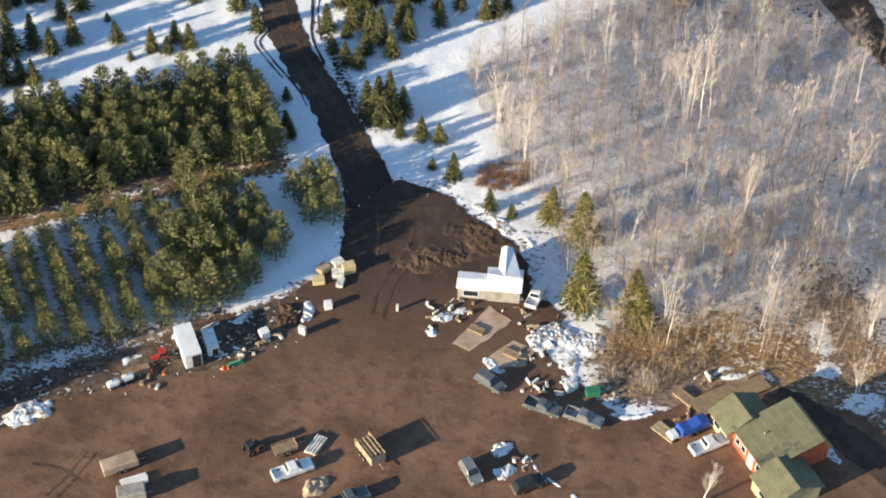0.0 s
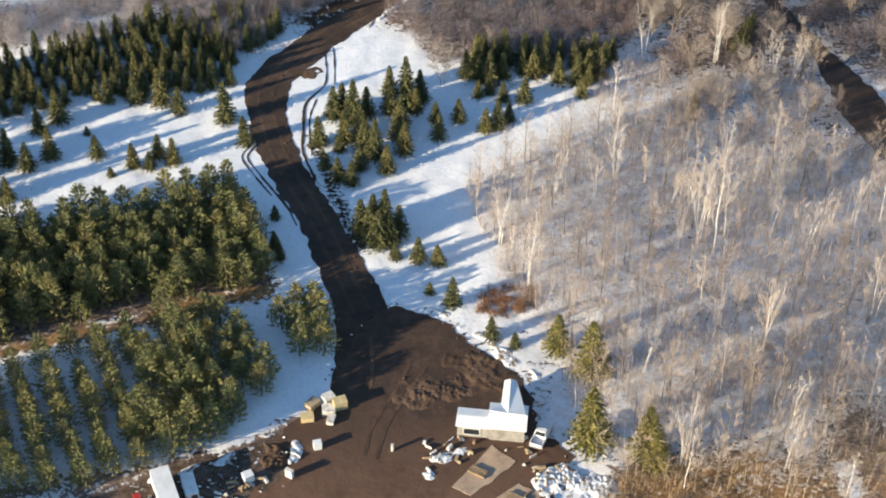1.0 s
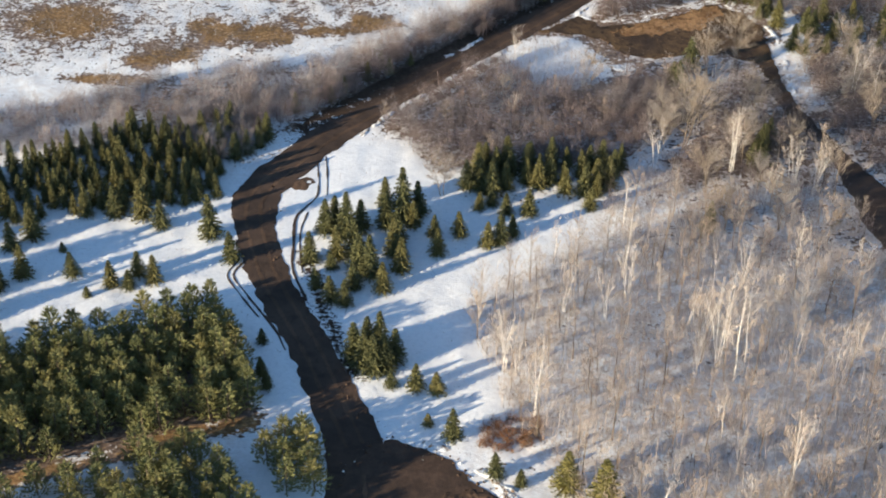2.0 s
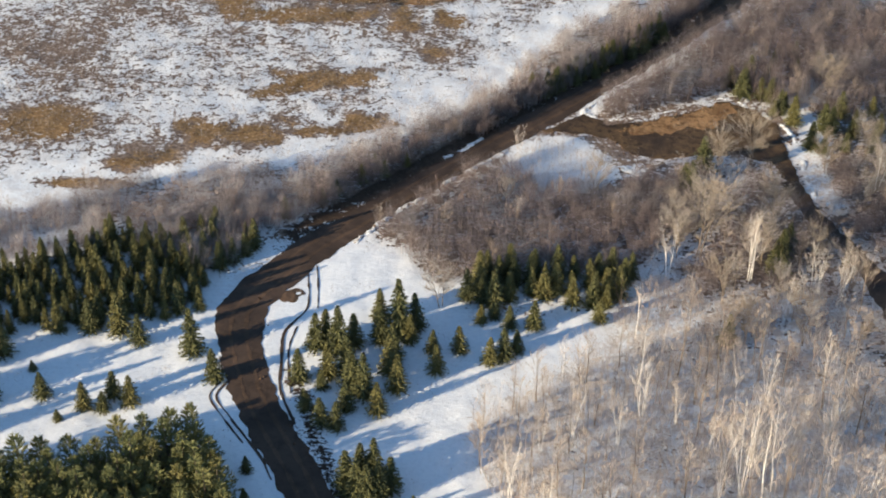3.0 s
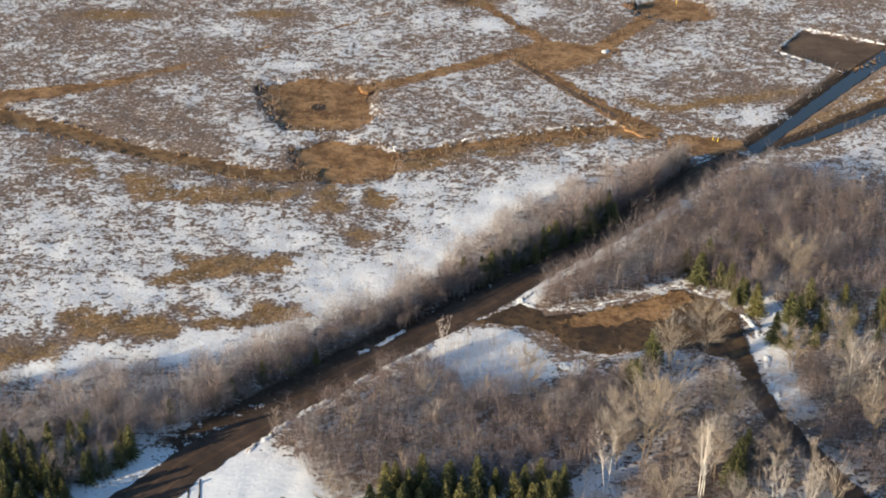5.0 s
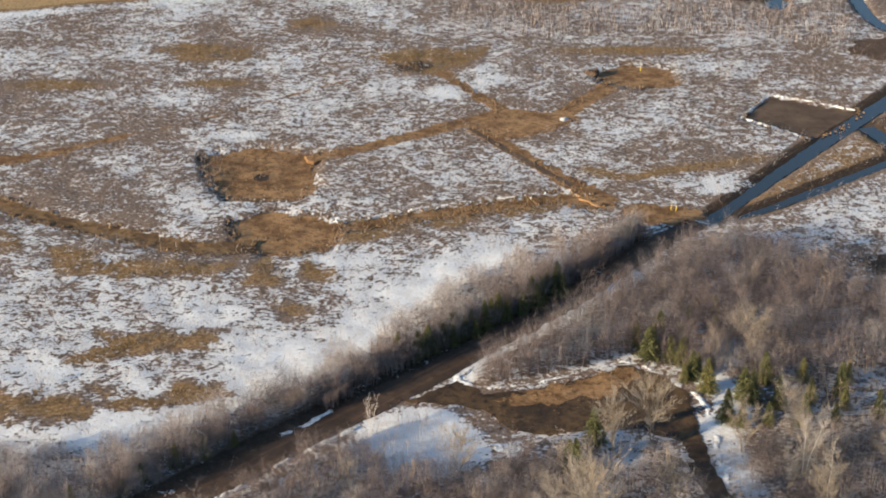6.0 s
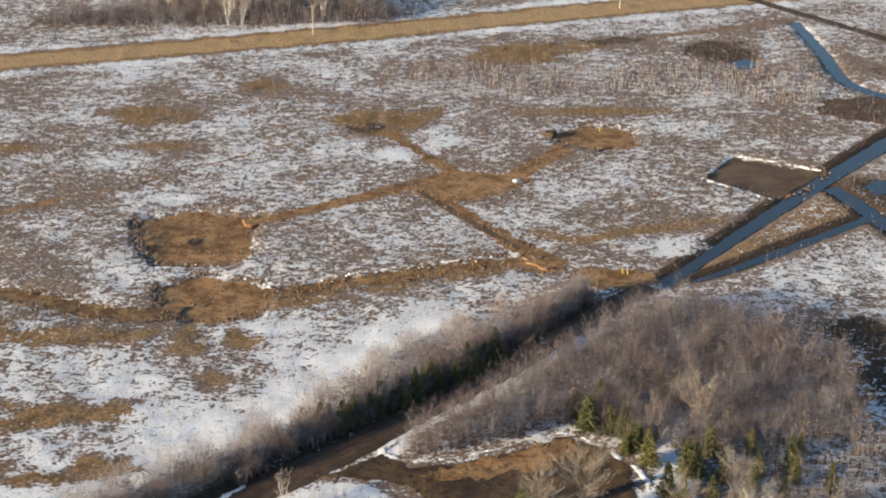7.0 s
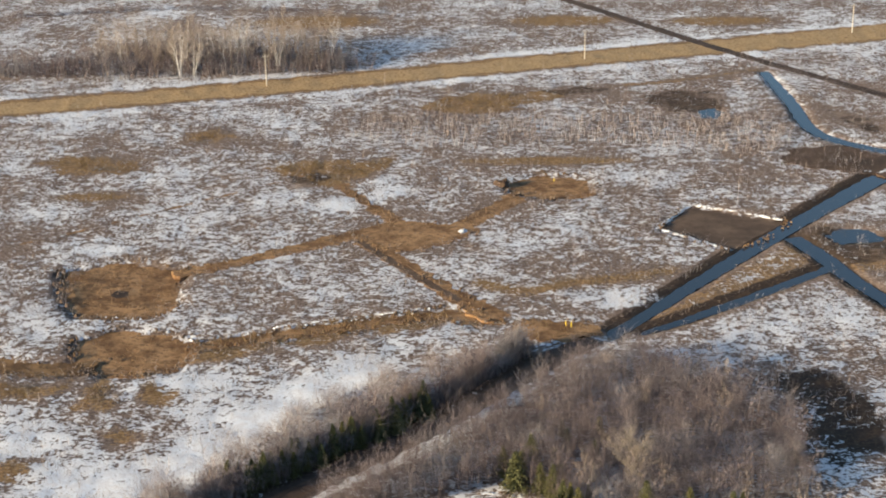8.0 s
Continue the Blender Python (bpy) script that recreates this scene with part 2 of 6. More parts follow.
def strew(outline, gap, seed, avoid=()):
    """Jittered places inside an outline, about gap apart, for what nobody could count."""
    r = np.random.default_rng(seed)
    p = np.array(outline, float)
    low, high = p.min(0), p.max(0)
    X, Y = np.meshgrid(np.arange(low[0], high[0], gap), np.arange(low[1], high[1], gap))
    q = np.column_stack([X.ravel(), Y.ravel()]) + r.uniform(-0.7, 0.7, (X.size, 2)) * gap
    keep = outside(q[:, 0], q[:, 1], outline) < 0
    for other, margin in avoid:
        keep &= outside(q[:, 0], q[:, 1], other) > margin
    return q[keep]


# ---- the plan ----
ROAD = [(-9.1, 160.0, 9.5), (-10.9, 172.7, 7.6), (-14.3, 181.6, 6.6), (-17.7, 190.7, 5.8), (-24.0, 203.9, 5.5), (-26.2, 210.6, 5.7),
        (-27.9, 217.2, 6.1), (-28.4, 222.6, 6.9), (-27.0, 227.3, 7.2), (-23.6, 232.8, 6.6), (-20.2, 238.1, 6.2), (-15.8, 243.1, 5.8), (-9.7, 249.4, 5.4), (-1.2, 258.9, 4.8),
        (7.7, 267.9, 4.6), (16.5, 277.0, 5.4), (23.4, 284.3, 4.8), (34.6, 295.9, 4.4), (43.5, 306.0, 4.0), (49.4, 313.4, 3.8), (56.4, 322.4, 4.2), (63.0, 329.5, 4.2)]
YARD = [(-75, 95), (-75, 118), (-55.0, 126.4), (-48.9, 132.0), (-43.4, 133.3), (-35.0, 135.3), (-26.5, 138.4), (-19.5, 142.9), (-17.9, 146.7), (-20.8, 149.3),
        (-17.3, 154.1), (-13.9, 156.3), (-14.6, 160.8), (-12.5, 164.8), (-11.8, 168.9), (-7.1, 174.0), (-2.1, 172.0), (1.2, 170.3), (5.2, 165.7),
        (9.6, 161.8), (11.8, 156.9), (12.6, 151.5), (16.5, 147.4), (13.5, 140.8), (16.8, 137.0), (19.5, 133.3), (23.6, 129.7), (29.5, 131.9),
        (36, 136), (52, 132), (75, 112), (75, 95)]
SPUR = [(21.2, 276.2), (23.4, 278.3), (26.6, 274.4), (33.7, 275.7), (40.6, 278.6), (46.9, 282.4), (51.6, 279.2), (54.7, 274.7), (55.2, 268.6),
        (54.9, 262.6), (56.1, 255.6), (57.8, 247.7), (55.2, 245.8), (54.0, 254.3), (52.5, 262.6), (47.4, 265.5), (41.0, 265.7), (35.3, 264.1), (29.7, 265.3),
        (27.6, 269.4), (22.7, 271.5), (16.0, 272.4)]
SPUR_STRAW = [(28.1, 272.8), (34.5, 275.6), (40.6, 278.2), (46.9, 281.9), (49.1, 279.5), (44.4, 274.6), (37.5, 272.2), (31.7, 271.3)]
PINES_OLD = [(-72, 160.5), (-62.7, 164.3), (-51.4, 168.6), (-39.8, 172.8), (-30.3, 176.1), (-23.2, 177.9), (-27.4, 189.8), (-30.6, 196.6), (-34.1, 196.5), (-50.8, 190.9), (-66.9, 185.0), (-76, 182)]
PINES_YOUNG = [(-66, 131), (-57.3, 135.5), (-49.1, 139.6), (-39.8, 142.8), (-34.1, 146.4), (-26.0, 148.6), (-22.4, 159.5), (-25.5, 168.6), (-29.1, 171.5), (-39.4, 168.2), (-50.6, 163.4), (-61.8, 159.4), (-68, 157)]
STRIP = [(-78, 157.5, 1.8), (-62.4, 162.6, 1.8), (-51.1, 166.8, 1.8), (-39.6, 171.0, 1.8), (-30.2, 174.5, 1.8), (-22.5, 177.3, 1.8)]
BRUSH_WEST = [(-90, 240), (-63.7, 246.7), (-52.7, 253.2), (-40.7, 257.1), (-19.5, 262.2), (-4.9, 272.5), (11.8, 288.1), (22.5, 307.6), (35.6, 319.9), (52.7, 325.6), (50.4, 318.5),
              (37.7, 303.5), (19.1, 287.6), (5.6, 273.0), (-3.1, 264.1), (-14.3, 252.4), (-22.2, 245.2), (-30.2, 243.6), (-30.0, 233.5), (-36.7, 232.1), (-45.7, 238.6), (-61.1, 235.6), (-90, 228)]
BRUSH_BEND = [(-10.5, 243.5), (-4.8, 250.0), (2.4, 257.5), (9.3, 262.7), (14.3, 255.8), (22.7, 254.9), (36.6, 257.2), (39.4, 245.4), (26.2, 233.3), (10.4, 233.1), (-1.4, 230.3), (-5.5, 236.5)]
BRUSH_EAST = [(25.1, 278.8), (31.1, 287.0), (40.6, 297.0), (50.7, 309.0), (60.3, 320.8), (70.6, 321.1), (79.2, 314.9), (88.3, 305.0), (86.7, 281.5), (64.3, 276.9), (54.9, 280.7), (48.8, 285.6), (38.2, 280.4), (26.2, 276.2)]
WOOD = [(2.9, 199.6), (18.5, 212.8), (24.5, 224.7), (39.4, 243), (55.0, 244.5), (68.2, 252), (80, 250), (82, 180), (70, 136.5), (56.3, 137.5), (30, 140.5), (21.9, 142.3), (17.5, 150.2), (14.4, 168.0), (7.5, 178.9)]
WOOD_SOUTH = [(2.9, 199.6), (18.5, 212.8), (28, 216), (52, 212), (82, 200), *WOOD[7:]]
WOOD_NORTH = [(22, 217), *WOOD[2:7], (82, 202), (52, 210), (28, 214)]
WEST_TRACKS = [
    [(-75.0, 350.8, 6.0), (-65.9, 354.2, 5.0), (-59.9, 356.1, 3.8), (-52.9, 359.2, 2.4), (-46.0, 364.0, 1.9), (-40.1, 368.3, 1.5)],
    [(-4.6, 356.4, 3.2), (3.1, 360.8, 3.0), (12.0, 366.6, 3.2), (21.4, 372.6, 3.8), (25.0, 375.0, 4.2)],
    [(25.5, 372.2, 3.4), (37.9, 353, 3.2), (48.7, 337.3, 4.5)],
    [(19.3, 402.7, 2.0), (25.4, 390.9, 1.9), (31.5, 380.6, 3.2)],
    [(42.3, 378.0, 3.4), (47.4, 385.5, 3.6), (53.7, 395.1, 4.0)],
]
BAND = [(3.0, 329.5), (9.9, 332.5), (20.8, 336.0), (27.7, 338.1), (32.9, 339.7), (40.3, 342.0), (46.1, 341.1), (49.6, 335.6), (45.2, 334.6), (40.3, 337.6), (33.0, 335.9), (27.9, 333.8), (21.1, 331.6), (14.5, 329.6), (7.9, 327.4), (2.9, 325.4)]
CURVE = [(-78, 346.4, 6.0), (-71.1, 344.4, 5.4), (-64.6, 340.8, 5.2), (-56.0, 337.0, 5.0), (-47.8, 332.0, 4.6), (-40.2, 328.4, 4.6), (-33.8, 325.6, 5.0), (-24.4, 321.6, 5.0), (-16.0, 320.0, 4.6), (-10, 321.0, 4.0)]
PEAT = [
    [(-24.6, 359.0), (-20.6, 360.5), (-15.1, 364.0), (-6.3, 360.8), (-3.4, 360.7), (-3.3, 353.2), (-1.8, 344.1), (-5.1, 338.7), (-10.3, 338.2), (-16.7, 338.7), (-20.1, 343.9), (-22.7, 351.0)],
    [(22.7, 376.0), (31.0, 382.2), (41.2, 379.6), (46.3, 377.2), (41.4, 370.6), (33.6, 366.3), (26.6, 370.3)],
    [(50.8, 402.4), (57.5, 408.7), (67.2, 405.4), (67.8, 395.4), (60.1, 393.3), (52.3, 396.7)],
    [(49.9, 331.5), (53.6, 337.4), (64.3, 334.9), (64.9, 331.3), (58.7, 328.1)],
    [(-15.4, 331.2), (-13.3, 331.8), (-10.1, 334.9), (-2.5, 333.7), (1.5, 330.9), (3.4, 330.1), (3.6, 324.4), (1.7, 319.5), (-3.7, 317.7), (-11.3, 318.7), (-13.8, 322.6)],
]
PAD = [(78.2, 377.7), (85.4, 389.0), (101.0, 380.8), (89.3, 366.9)]
CHANNEL = [(65.3, 330.7, 3.0), (69.6, 335.9, 2.6), (83.3, 354.2, 3.2), (101.5, 377.9, 3.8), (123.8, 405.1, 4.6), (145, 431, 4.6)]
CHANNEL_SIDE = [(70.1, 331.6, 1.2), (76.5, 335.8, 2.0), (86.3, 343.4, 2.4), (102.2, 356.3, 2.2), (106, 360, 2)]
CHANNEL_FAR = [(114.4, 484.3, 2.6), (116.0, 457.5, 3.2), (116.4, 438.0, 3.2), (120.5, 428.6, 3.2), (129.8, 420.2, 3)]
CHANNEL_EAST = [(100.7, 372.6, 3.5), (104.4, 362.7, 4.0), (106.8, 353.8, 3.4), (113.4, 335.5, 3.0)]
POND = [(106.5, 373.5), (110.0, 376.8), (114.5, 376.3), (117.0, 371.0), (113.3, 369.6), (108.1, 369.0)]
SOIL_EAST = [(105.7, 413.2), (109.8, 422.5), (119.5, 424.9), (127.8, 417.1), (145.5, 410.5), (141.9, 398.8), (120.7, 406.8), (114.9, 409.4)]
CABLEWAY = [(-130, 437, 13), (-61.3, 456.5, 13), (0.5, 474.0, 13.5), (67.8, 496.0, 14), (152.6, 522.2, 17), (240, 549.5, 18)]
FAR_TRACK = [(35.8, 618.2, 3.2), (71.4, 564.1, 3.2), (92.0, 530.1, 3.2), (110.0, 501.0, 3.2), (138.0, 461.5, 3.2), (160, 429, 3.2)]
SNOW_EAST = [(-24, 214), (-23, 226), (-14, 240), (-6, 238), (-2, 230), (5, 222), (24, 224), (17, 212), (3, 200), (7.5, 187), (8, 178), (3, 172), (-7, 175), (-12, 184), (-16, 196)]
SNOW_WEST = [(-95, 195), (-95, 222), (-60, 224), (-34, 232), (-30, 222), (-26, 206), (-20, 190), (-17, 178), (-12, 167), (-16, 154), (-25, 150), (-24, 165), (-28, 195), (-50, 193)]
SIDE_TRACK = [(54.0, 258, 2.8), (55.2, 252, 2.6), (57.1, 247, 2.6), (60.5, 238, 2.8), (63.8, 228, 6.0), (66.0, 219, 8.0), (68.5, 210, 6.0), (74, 195, 3.2), (82, 178, 3.2)]
STRAW_SPOTS = [(2.6, 539, 14, 6), (70, 538, 12, 5), (112, 536, 12, 4), (-66, 274, 7, 5), (-56, 256, 6, 1.2), (-27, 396, 6, 2), (60, 416, 14, 2), (-60, 395, 8, 2.5)]
# ragged patches of straw-coloured tussocks
TUSSOCKS = [
    [(-44.6, 273.5), (-40.2, 274.3), (-35.5, 273.6), (-35.1, 276.0), (-33.0, 273.6), (-28.4, 272.9), (-27.7, 269.0), (-32.4, 267.5), (-36.5, 267.7), (-43.7, 271.2)],
    [(-27.9, 275.3), (-25.0, 275.7), (-24.1, 272.2), (-17.7, 273.8), (-15.5, 276.3), (-10.5, 276.3), (-8.2, 274.0), (-10.1, 271.6), (-16.5, 270.7), (-22.4, 271.4)],
    [(-32.6, 283.5), (-28.1, 287.8), (-29.1, 291.4), (-24.0, 289.6), (-20.8, 292.4), (-18.8, 290.6), (-11.8, 291.0), (-12.4, 288.0), (-22.6, 285.6), (-29.0, 282.7)],
    [(-52.3, 261.3), (-49.3, 267.3), (-46.3, 268.1), (-43.3, 265.5), (-43.0, 262.6), (-47.1, 261.4), (-50.8, 259.2)],
    [(-58.8, 327.3), (-52.6, 326.2), (-48.5, 322.9), (-47.1, 317.5), (-50.0, 318.5), (-51.9, 322.9), (-57.0, 323.9)],
    [(-44.0, 319.7), (-36.5, 318.7), (-34.1, 315.6), (-23.5, 314.7), (-13.0, 314.8), (-13.7, 311.7), (-21.9, 309.5), (-31.3, 309.4), (-38.2, 311.4)],
    [(-10.0, 312.8), (-6.3, 314.3), (-3.8, 311.8), (-5.0, 308.1), (-8.7, 307.3)],
    [(-4.5, 300.9), (-1.9, 301.9), (0.1, 299.1), (-2.5, 297.2)],
    [(-3.2, 317.0), (-1.7, 317.7), (2.4, 310.9), (1.6, 305.9), (-0.8, 308.8)],
    [(3.0, 325.0), (8.0, 327.6), (21.0, 331.4), (40.0, 337.0), (40.0, 335.4), (22.0, 329.0), (9.0, 325.6), (5.0, 320.5)],
    [(4.7, 415.0), (13.5, 417.3), (28.3, 417.0), (26.3, 411.6), (23.4, 405.4), (19.3, 401.4), (14.8, 403.2), (8.7, 408.5)],
    [(-42.4, 416.9), (-37.7, 421.2), (-25.8, 419.4), (-20.2, 414.5), (-22.9, 411.0), (-35.1, 410.3)],
    [(-17.3, 437.6), (-7.8, 438.6), (-5.2, 433.2), (-13.8, 430.6)],
    [(34.1, 455.5), (39.0, 463.7), (57.7, 466.4), (66.2, 468.5), (65.9, 462.8), (56.8, 457.1), (50.4, 450.6), (40.5, 448.6)],
]
WET = [
    [(6.7, 406.8), (14.0, 411.9), (18.7, 409.0), (14.9, 401.5), (9.3, 403.3)],
    [(57.2, 468.8), (66.4, 471.0), (78.3, 473.0), (79.1, 467.2), (65.9, 462.4)],
    [(82.0, 463.3), (89.5, 467.8), (98.5, 467.5), (102.3, 458.0), (99.4, 446.9), (87.5, 449.5)],
    [(120.6, 455.1), (124.6, 450.6), (132.4, 437.5), (130.0, 427.6), (124.0, 441.9)],
]
MUD_EAST = [(101.4, 377.3), (106.7, 379.2), (117.5, 374.7), (121, 366), (114.0, 359.9), (107.3, 358.8), (102.5, 362.7), (99.4, 369.5)]
POND_FAR = [(94.5, 451.5), (98.1, 453.6), (100.2, 450.0), (98.0, 445.7), (94.4, 445.8)]
SNOW_RUTS = [
    [(-30.9, 218.3, 0.35), (-29.7, 214.7, 0.35), (-28.4, 209.8, 0.4), (-29.7, 205.9, 0.3), (-27.4, 201.7, 0.35), (-24.5, 197.1, 0.45), (-22.6, 194.0, 0.4), (-21.1, 190.3, 0.35)],
    [(-30.2, 214.0, 0.25), (-29.3, 209.5, 0.3), (-30.6, 205.9, 0.25), (-28.2, 201.5, 0.25), (-25.3, 196.9, 0.3)],
    [(-19.8, 234.5, 0.3), (-19.1, 225.4, 0.3), (-20.8, 221.6, 0.45), (-22.0, 218.8, 0.6), (-21.8, 213.0, 0.55), (-21.4, 207.2, 0.5), (-19.0, 200.5, 0.4)],
    [(-18.5, 234.8, 0.25), (-18.0, 230.1, 0.25), (-17.7, 224.8, 0.2)],
    [(-20.3, 220.6, 0.25), (-21.0, 216.0, 0.3), (-20.7, 211.5, 0.4), (-20.0, 206.5, 0.35)],
]
SNOW_LINE = [(22.9, 276.7), (26.6, 283.9), (30.2, 287.7), (35.8, 293.1), (40.6, 297.7), (45.8, 304.5), (51.6, 310.5)]


PITS = [(BAND, 0.3), (lane(CURVE), 0.25), (PEAT[0], 0.6), (PEAT[2], 0.45), (PEAT[4], 0.55), (PAD, 0.4)]      # scraped lower than the heath around


def ground():
    def axis(low, high, step, reach):
        inner = np.arange(low, high, step)
        grow = np.cumsum(step * 1.35 ** np.arange(1, 40))
        return np.concatenate([(low - grow[grow < low - reach[0]])[::-1], inner, inner[-1] + grow[grow < reach[1] - high]])
    xs = axis(-95, 175, 1.0, (-2800, 2800))
    near = np.arange(100, 300, 1.0)
    ys = axis(300, 640, 1.5, (-2800, 3800))
    ys = np.concatenate([ys[ys < 20], np.arange(20, 100, 4.0), near, ys[ys >= 300]])
    X, Y = np.meshgrid(xs, ys)
    snow, straw, soil, litter = np.full(X.shape, 0.455), np.zeros(X.shape), np.zeros(X.shape), np.full(X.shape, 0.25)

    fray = np.array([noise.noise((x * 0.16, y * 0.22, 9)) + 0.8 * noise.noise((x * 0.42, y * 0.5, 2)) for x, y in zip(X.ravel(), Y.ravel())]).reshape(X.shape)

    def paint(field, outline, value, soft, add=0.0, torn=0.0):
        w = np.clip(0.5 - (outside(X, Y, outline) + add + torn * fray) / soft, 0, 1)
        field += (value - field) * w

    paint(snow, [(-95, 235), (-95, 300), (-60, 318), (-20, 312), (20, 325), (40, 330), (24, 311), (10, 286), (-6, 270), (-30, 256)], 0.57, 8)
    paint(snow, [(-95, 312), (-95, 385), (-32, 380), (-26, 325), (-40, 318)], 0.40, 14)
    # less snow greys the heath here in place of shade from the west
    paint(snow, [(-95, 285), (-95, 345), (-58, 334), (-46, 312), (-56, 288)], 0.47, 12, 0.0, 3.0)
    paint(snow, [(-95, 245), (-64, 262), (-40, 264), (-20, 270), (-5, 282), (9, 297), (18, 315), (28, 322), (35, 320), (24, 306), (11, 288), (-5, 272), (-20, 262), (-41, 257), (-64, 246)], 0.80, 7)
    paint(snow, [(-95, 100), (-95, 235), (90, 250), (90, 100)], 0.72, 6)
    paint(snow, [(40, 345), (25, 380), (20, 430), (60, 470), (150, 500), (150, 425), (100, 395), (78, 362)], 0.43, 20)
    paint(snow, WOOD, 0.80, 5)
    paint(litter, WOOD, 0.62, 5)
    paint(litter, [(30, 212), (36, 262), (84, 266), (84, 205), (60, 205)], 0.8, 12)
    paint(snow, [(34, 228), (30, 258), (50, 262), (84, 266), (84, 224), (60, 224)], 0.44, 12, 0.0, 3.0)
    paint(snow, [(30, 214), (34, 228), (60, 224), (84, 224), (84, 206), (60, 208)], 0.62, 12, 0.0, 3.0)
    for b, cover in ((BRUSH_WEST, 0.56), (BRUSH_BEND, 0.46), (BRUSH_EAST, 0.47)):
        paint(snow, b, cover, 4)
    paint(snow, [(-90, 228), (-90, 242), (-40, 257), (-19, 262), (2, 276), (6, 272), (-14, 252), (-24, 244), (-60, 236)], 0.56, 4)
    paint(snow, SNOW_EAST, 0.95, 3)
    paint(snow, SNOW_WEST, 0.97, 3)
    paint(litter, SNOW_WEST, 0.0, 2)
    paint(litter, SNOW_EAST, 0.0, 2)
    paint(snow, PINES_YOUNG, 0.92, 2, -2)
    paint(snow, PINES_OLD, 0.15, 2)
    paint(snow, [(20, 133), (22, 143), (40, 144), (60, 140), (60, 125), (40, 132)], 0.22, 3)
    paint(straw, [(20, 133), (22, 143), (40, 144), (60, 140), (60, 125), (40, 132)], 0.5, 4)
    # snow thinned east of the brush to paint in the brush's shade
    paint(snow, [(66, 322), (74, 331), (95, 328), (100, 300), (86, 285), (84, 305)], 0.45, 5)
    paint(snow, [(9, 261), (11, 267), (16, 270), (22, 270), (26, 264), (27, 258), (22.7, 255), (14.3, 254)], 0.88, 3)
    for line in (STRIP, CABLEWAY):
        paint(straw, lane(line), 1.0, 3, 0.0, 1.2)
        paint(snow, lane(line), 0.02, 3, 0.0, 1.2)
    paint(snow, lane([(62, 290, 3), (58.5, 281, 4), (60.5, 272, 4.5), (58.5, 262, 4), (60.5, 250, 3)]), 0.92, 3)
    for side in (-9.5, 9.5):
        paint(snow, lane([(x - 0.3 * side, y + 0.95 * side, 3.4) for x, y, w in CABLEWAY]), 0.66, 4)
    paint(straw, BAND, 0.8, 4, -1, 1.5)
    paint(straw, lane(CURVE), 0.75, 4, -0.5, 2.0)
    paint(soil, lane([(x, y + 1.2, 2.2) for x, y, w in CURVE]), 0.5, 2)
    for line in WEST_TRACKS:
        paint(straw, lane(line), 0.7, 4, -0.5, 1.5)
    paint(straw, lane([(45.2, 353.0, 3.5), (53.3, 348.0, 4.0), (60.9, 351.7, 3.5), (72.1, 354.7, 4.0), (79.0, 357.5, 3.0)]), 0.9, 4)
    paint(snow, lane([(45.2, 353.0, 3.5), (53.3, 348.0, 4.0), (60.9, 351.7, 3.5), (72.1, 354.7, 4.0), (79.0, 357.5, 3.0)]), 0.2, 4)
    paint(straw, [(101, 370), (104, 362), (110, 366), (120, 372), (124, 362), (116, 356), (109, 355), (104, 358)], 0.7, 4)
    paint(snow, [(101, 370), (104, 362), (110, 366), (120, 372), (124, 362), (116, 356), (109, 355), (104, 358)], 0.34, 4)
    paint(straw, [(66, 331), (84, 352), (108, 380), (110, 372), (96, 352), (78, 334)], 0.8, 4)
    # brown soil below the pines, with the shade lying on it painted in
    EDGE = [(-75, 121), (-60, 134), (-49, 139), (-40, 142.2), (-35, 145.5), (-31, 148.0), (-26, 149.0), (-22, 151.5), (-13, 156.5), (-14, 148), (-17, 141), (-35, 133), (-55, 124)]
    paint(snow, EDGE, 0.26, 3)
    paint(snow, lane([(-62, 135.0, 3.0), (-49, 141.2, 3.4), (-40, 143.4, 3.0), (-36, 144.6, 2.4)]), 0.36, 2, 0.0, 1.0)
    paint(straw, EDGE, 0.35, 3)
    paint(soil, EDGE, 0.5, 3)
    # dark soil on the channels' left banks, their shade painted along with it
    for line in (CHANNEL, CHANNEL_SIDE, CHANNEL_EAST):
        paint(soil, lane([(x - 0.8, y + 0.8, w + 2.2) for x, y, w in line]), 0.8, 1.5)
        paint(snow, lane([(x - 0.5, y + 0.5, w + 3.0) for x, y, w in line]), 0.1, 2)
    paint(soil, lane([(x, y, w + 2.0) for x, y, w in ROAD]), 0.55, 2.5)
    # dark strip between brush and road: soil, plus the brush's shade painted in
    west = lane([(x - 0.74 * (w / 2 + 1.6), y + 0.68 * (w / 2 + 1.6), 4.4) for x, y, w in ROAD[10:21]])
    paint(soil, west, 0.6, 2)
    paint(snow, west, 0.22, 2)
    # dark ground beside the brush, darkened further for the shade it throws
    paint(soil, [(66, 308), (78, 322), (90, 316), (100, 300), (92, 286), (84, 290), (80, 305)], 0.75, 6)
    # the shadow of the left rims, painted as dark soil with less snow
    for rim in ([(-25.5, 360), (-23.0, 350), (-20.4, 343.6), (-17.2, 338.6)], [(-16.2, 331.6), (-14.4, 322.6)]):
        paint(soil, lane([(x, y, 1.8) for x, y in rim]), 0.8, 1.5)
        paint(snow, lane([(x, y, 1.8) for x, y in rim]), 0.2, 1.5)
    for outline in PEAT:
        paint(soil, outline, 0.42, 2.5, -1.0)
    ditch = lane([(-20.8, 212, 2.4), (-17.6, 203, 2.6), (-13.6, 191, 2.8), (-10.6, 184, 2.2)])
    paint(soil, ditch, 0.85, 1.5)
    paint(snow, ditch, 0.40, 2)
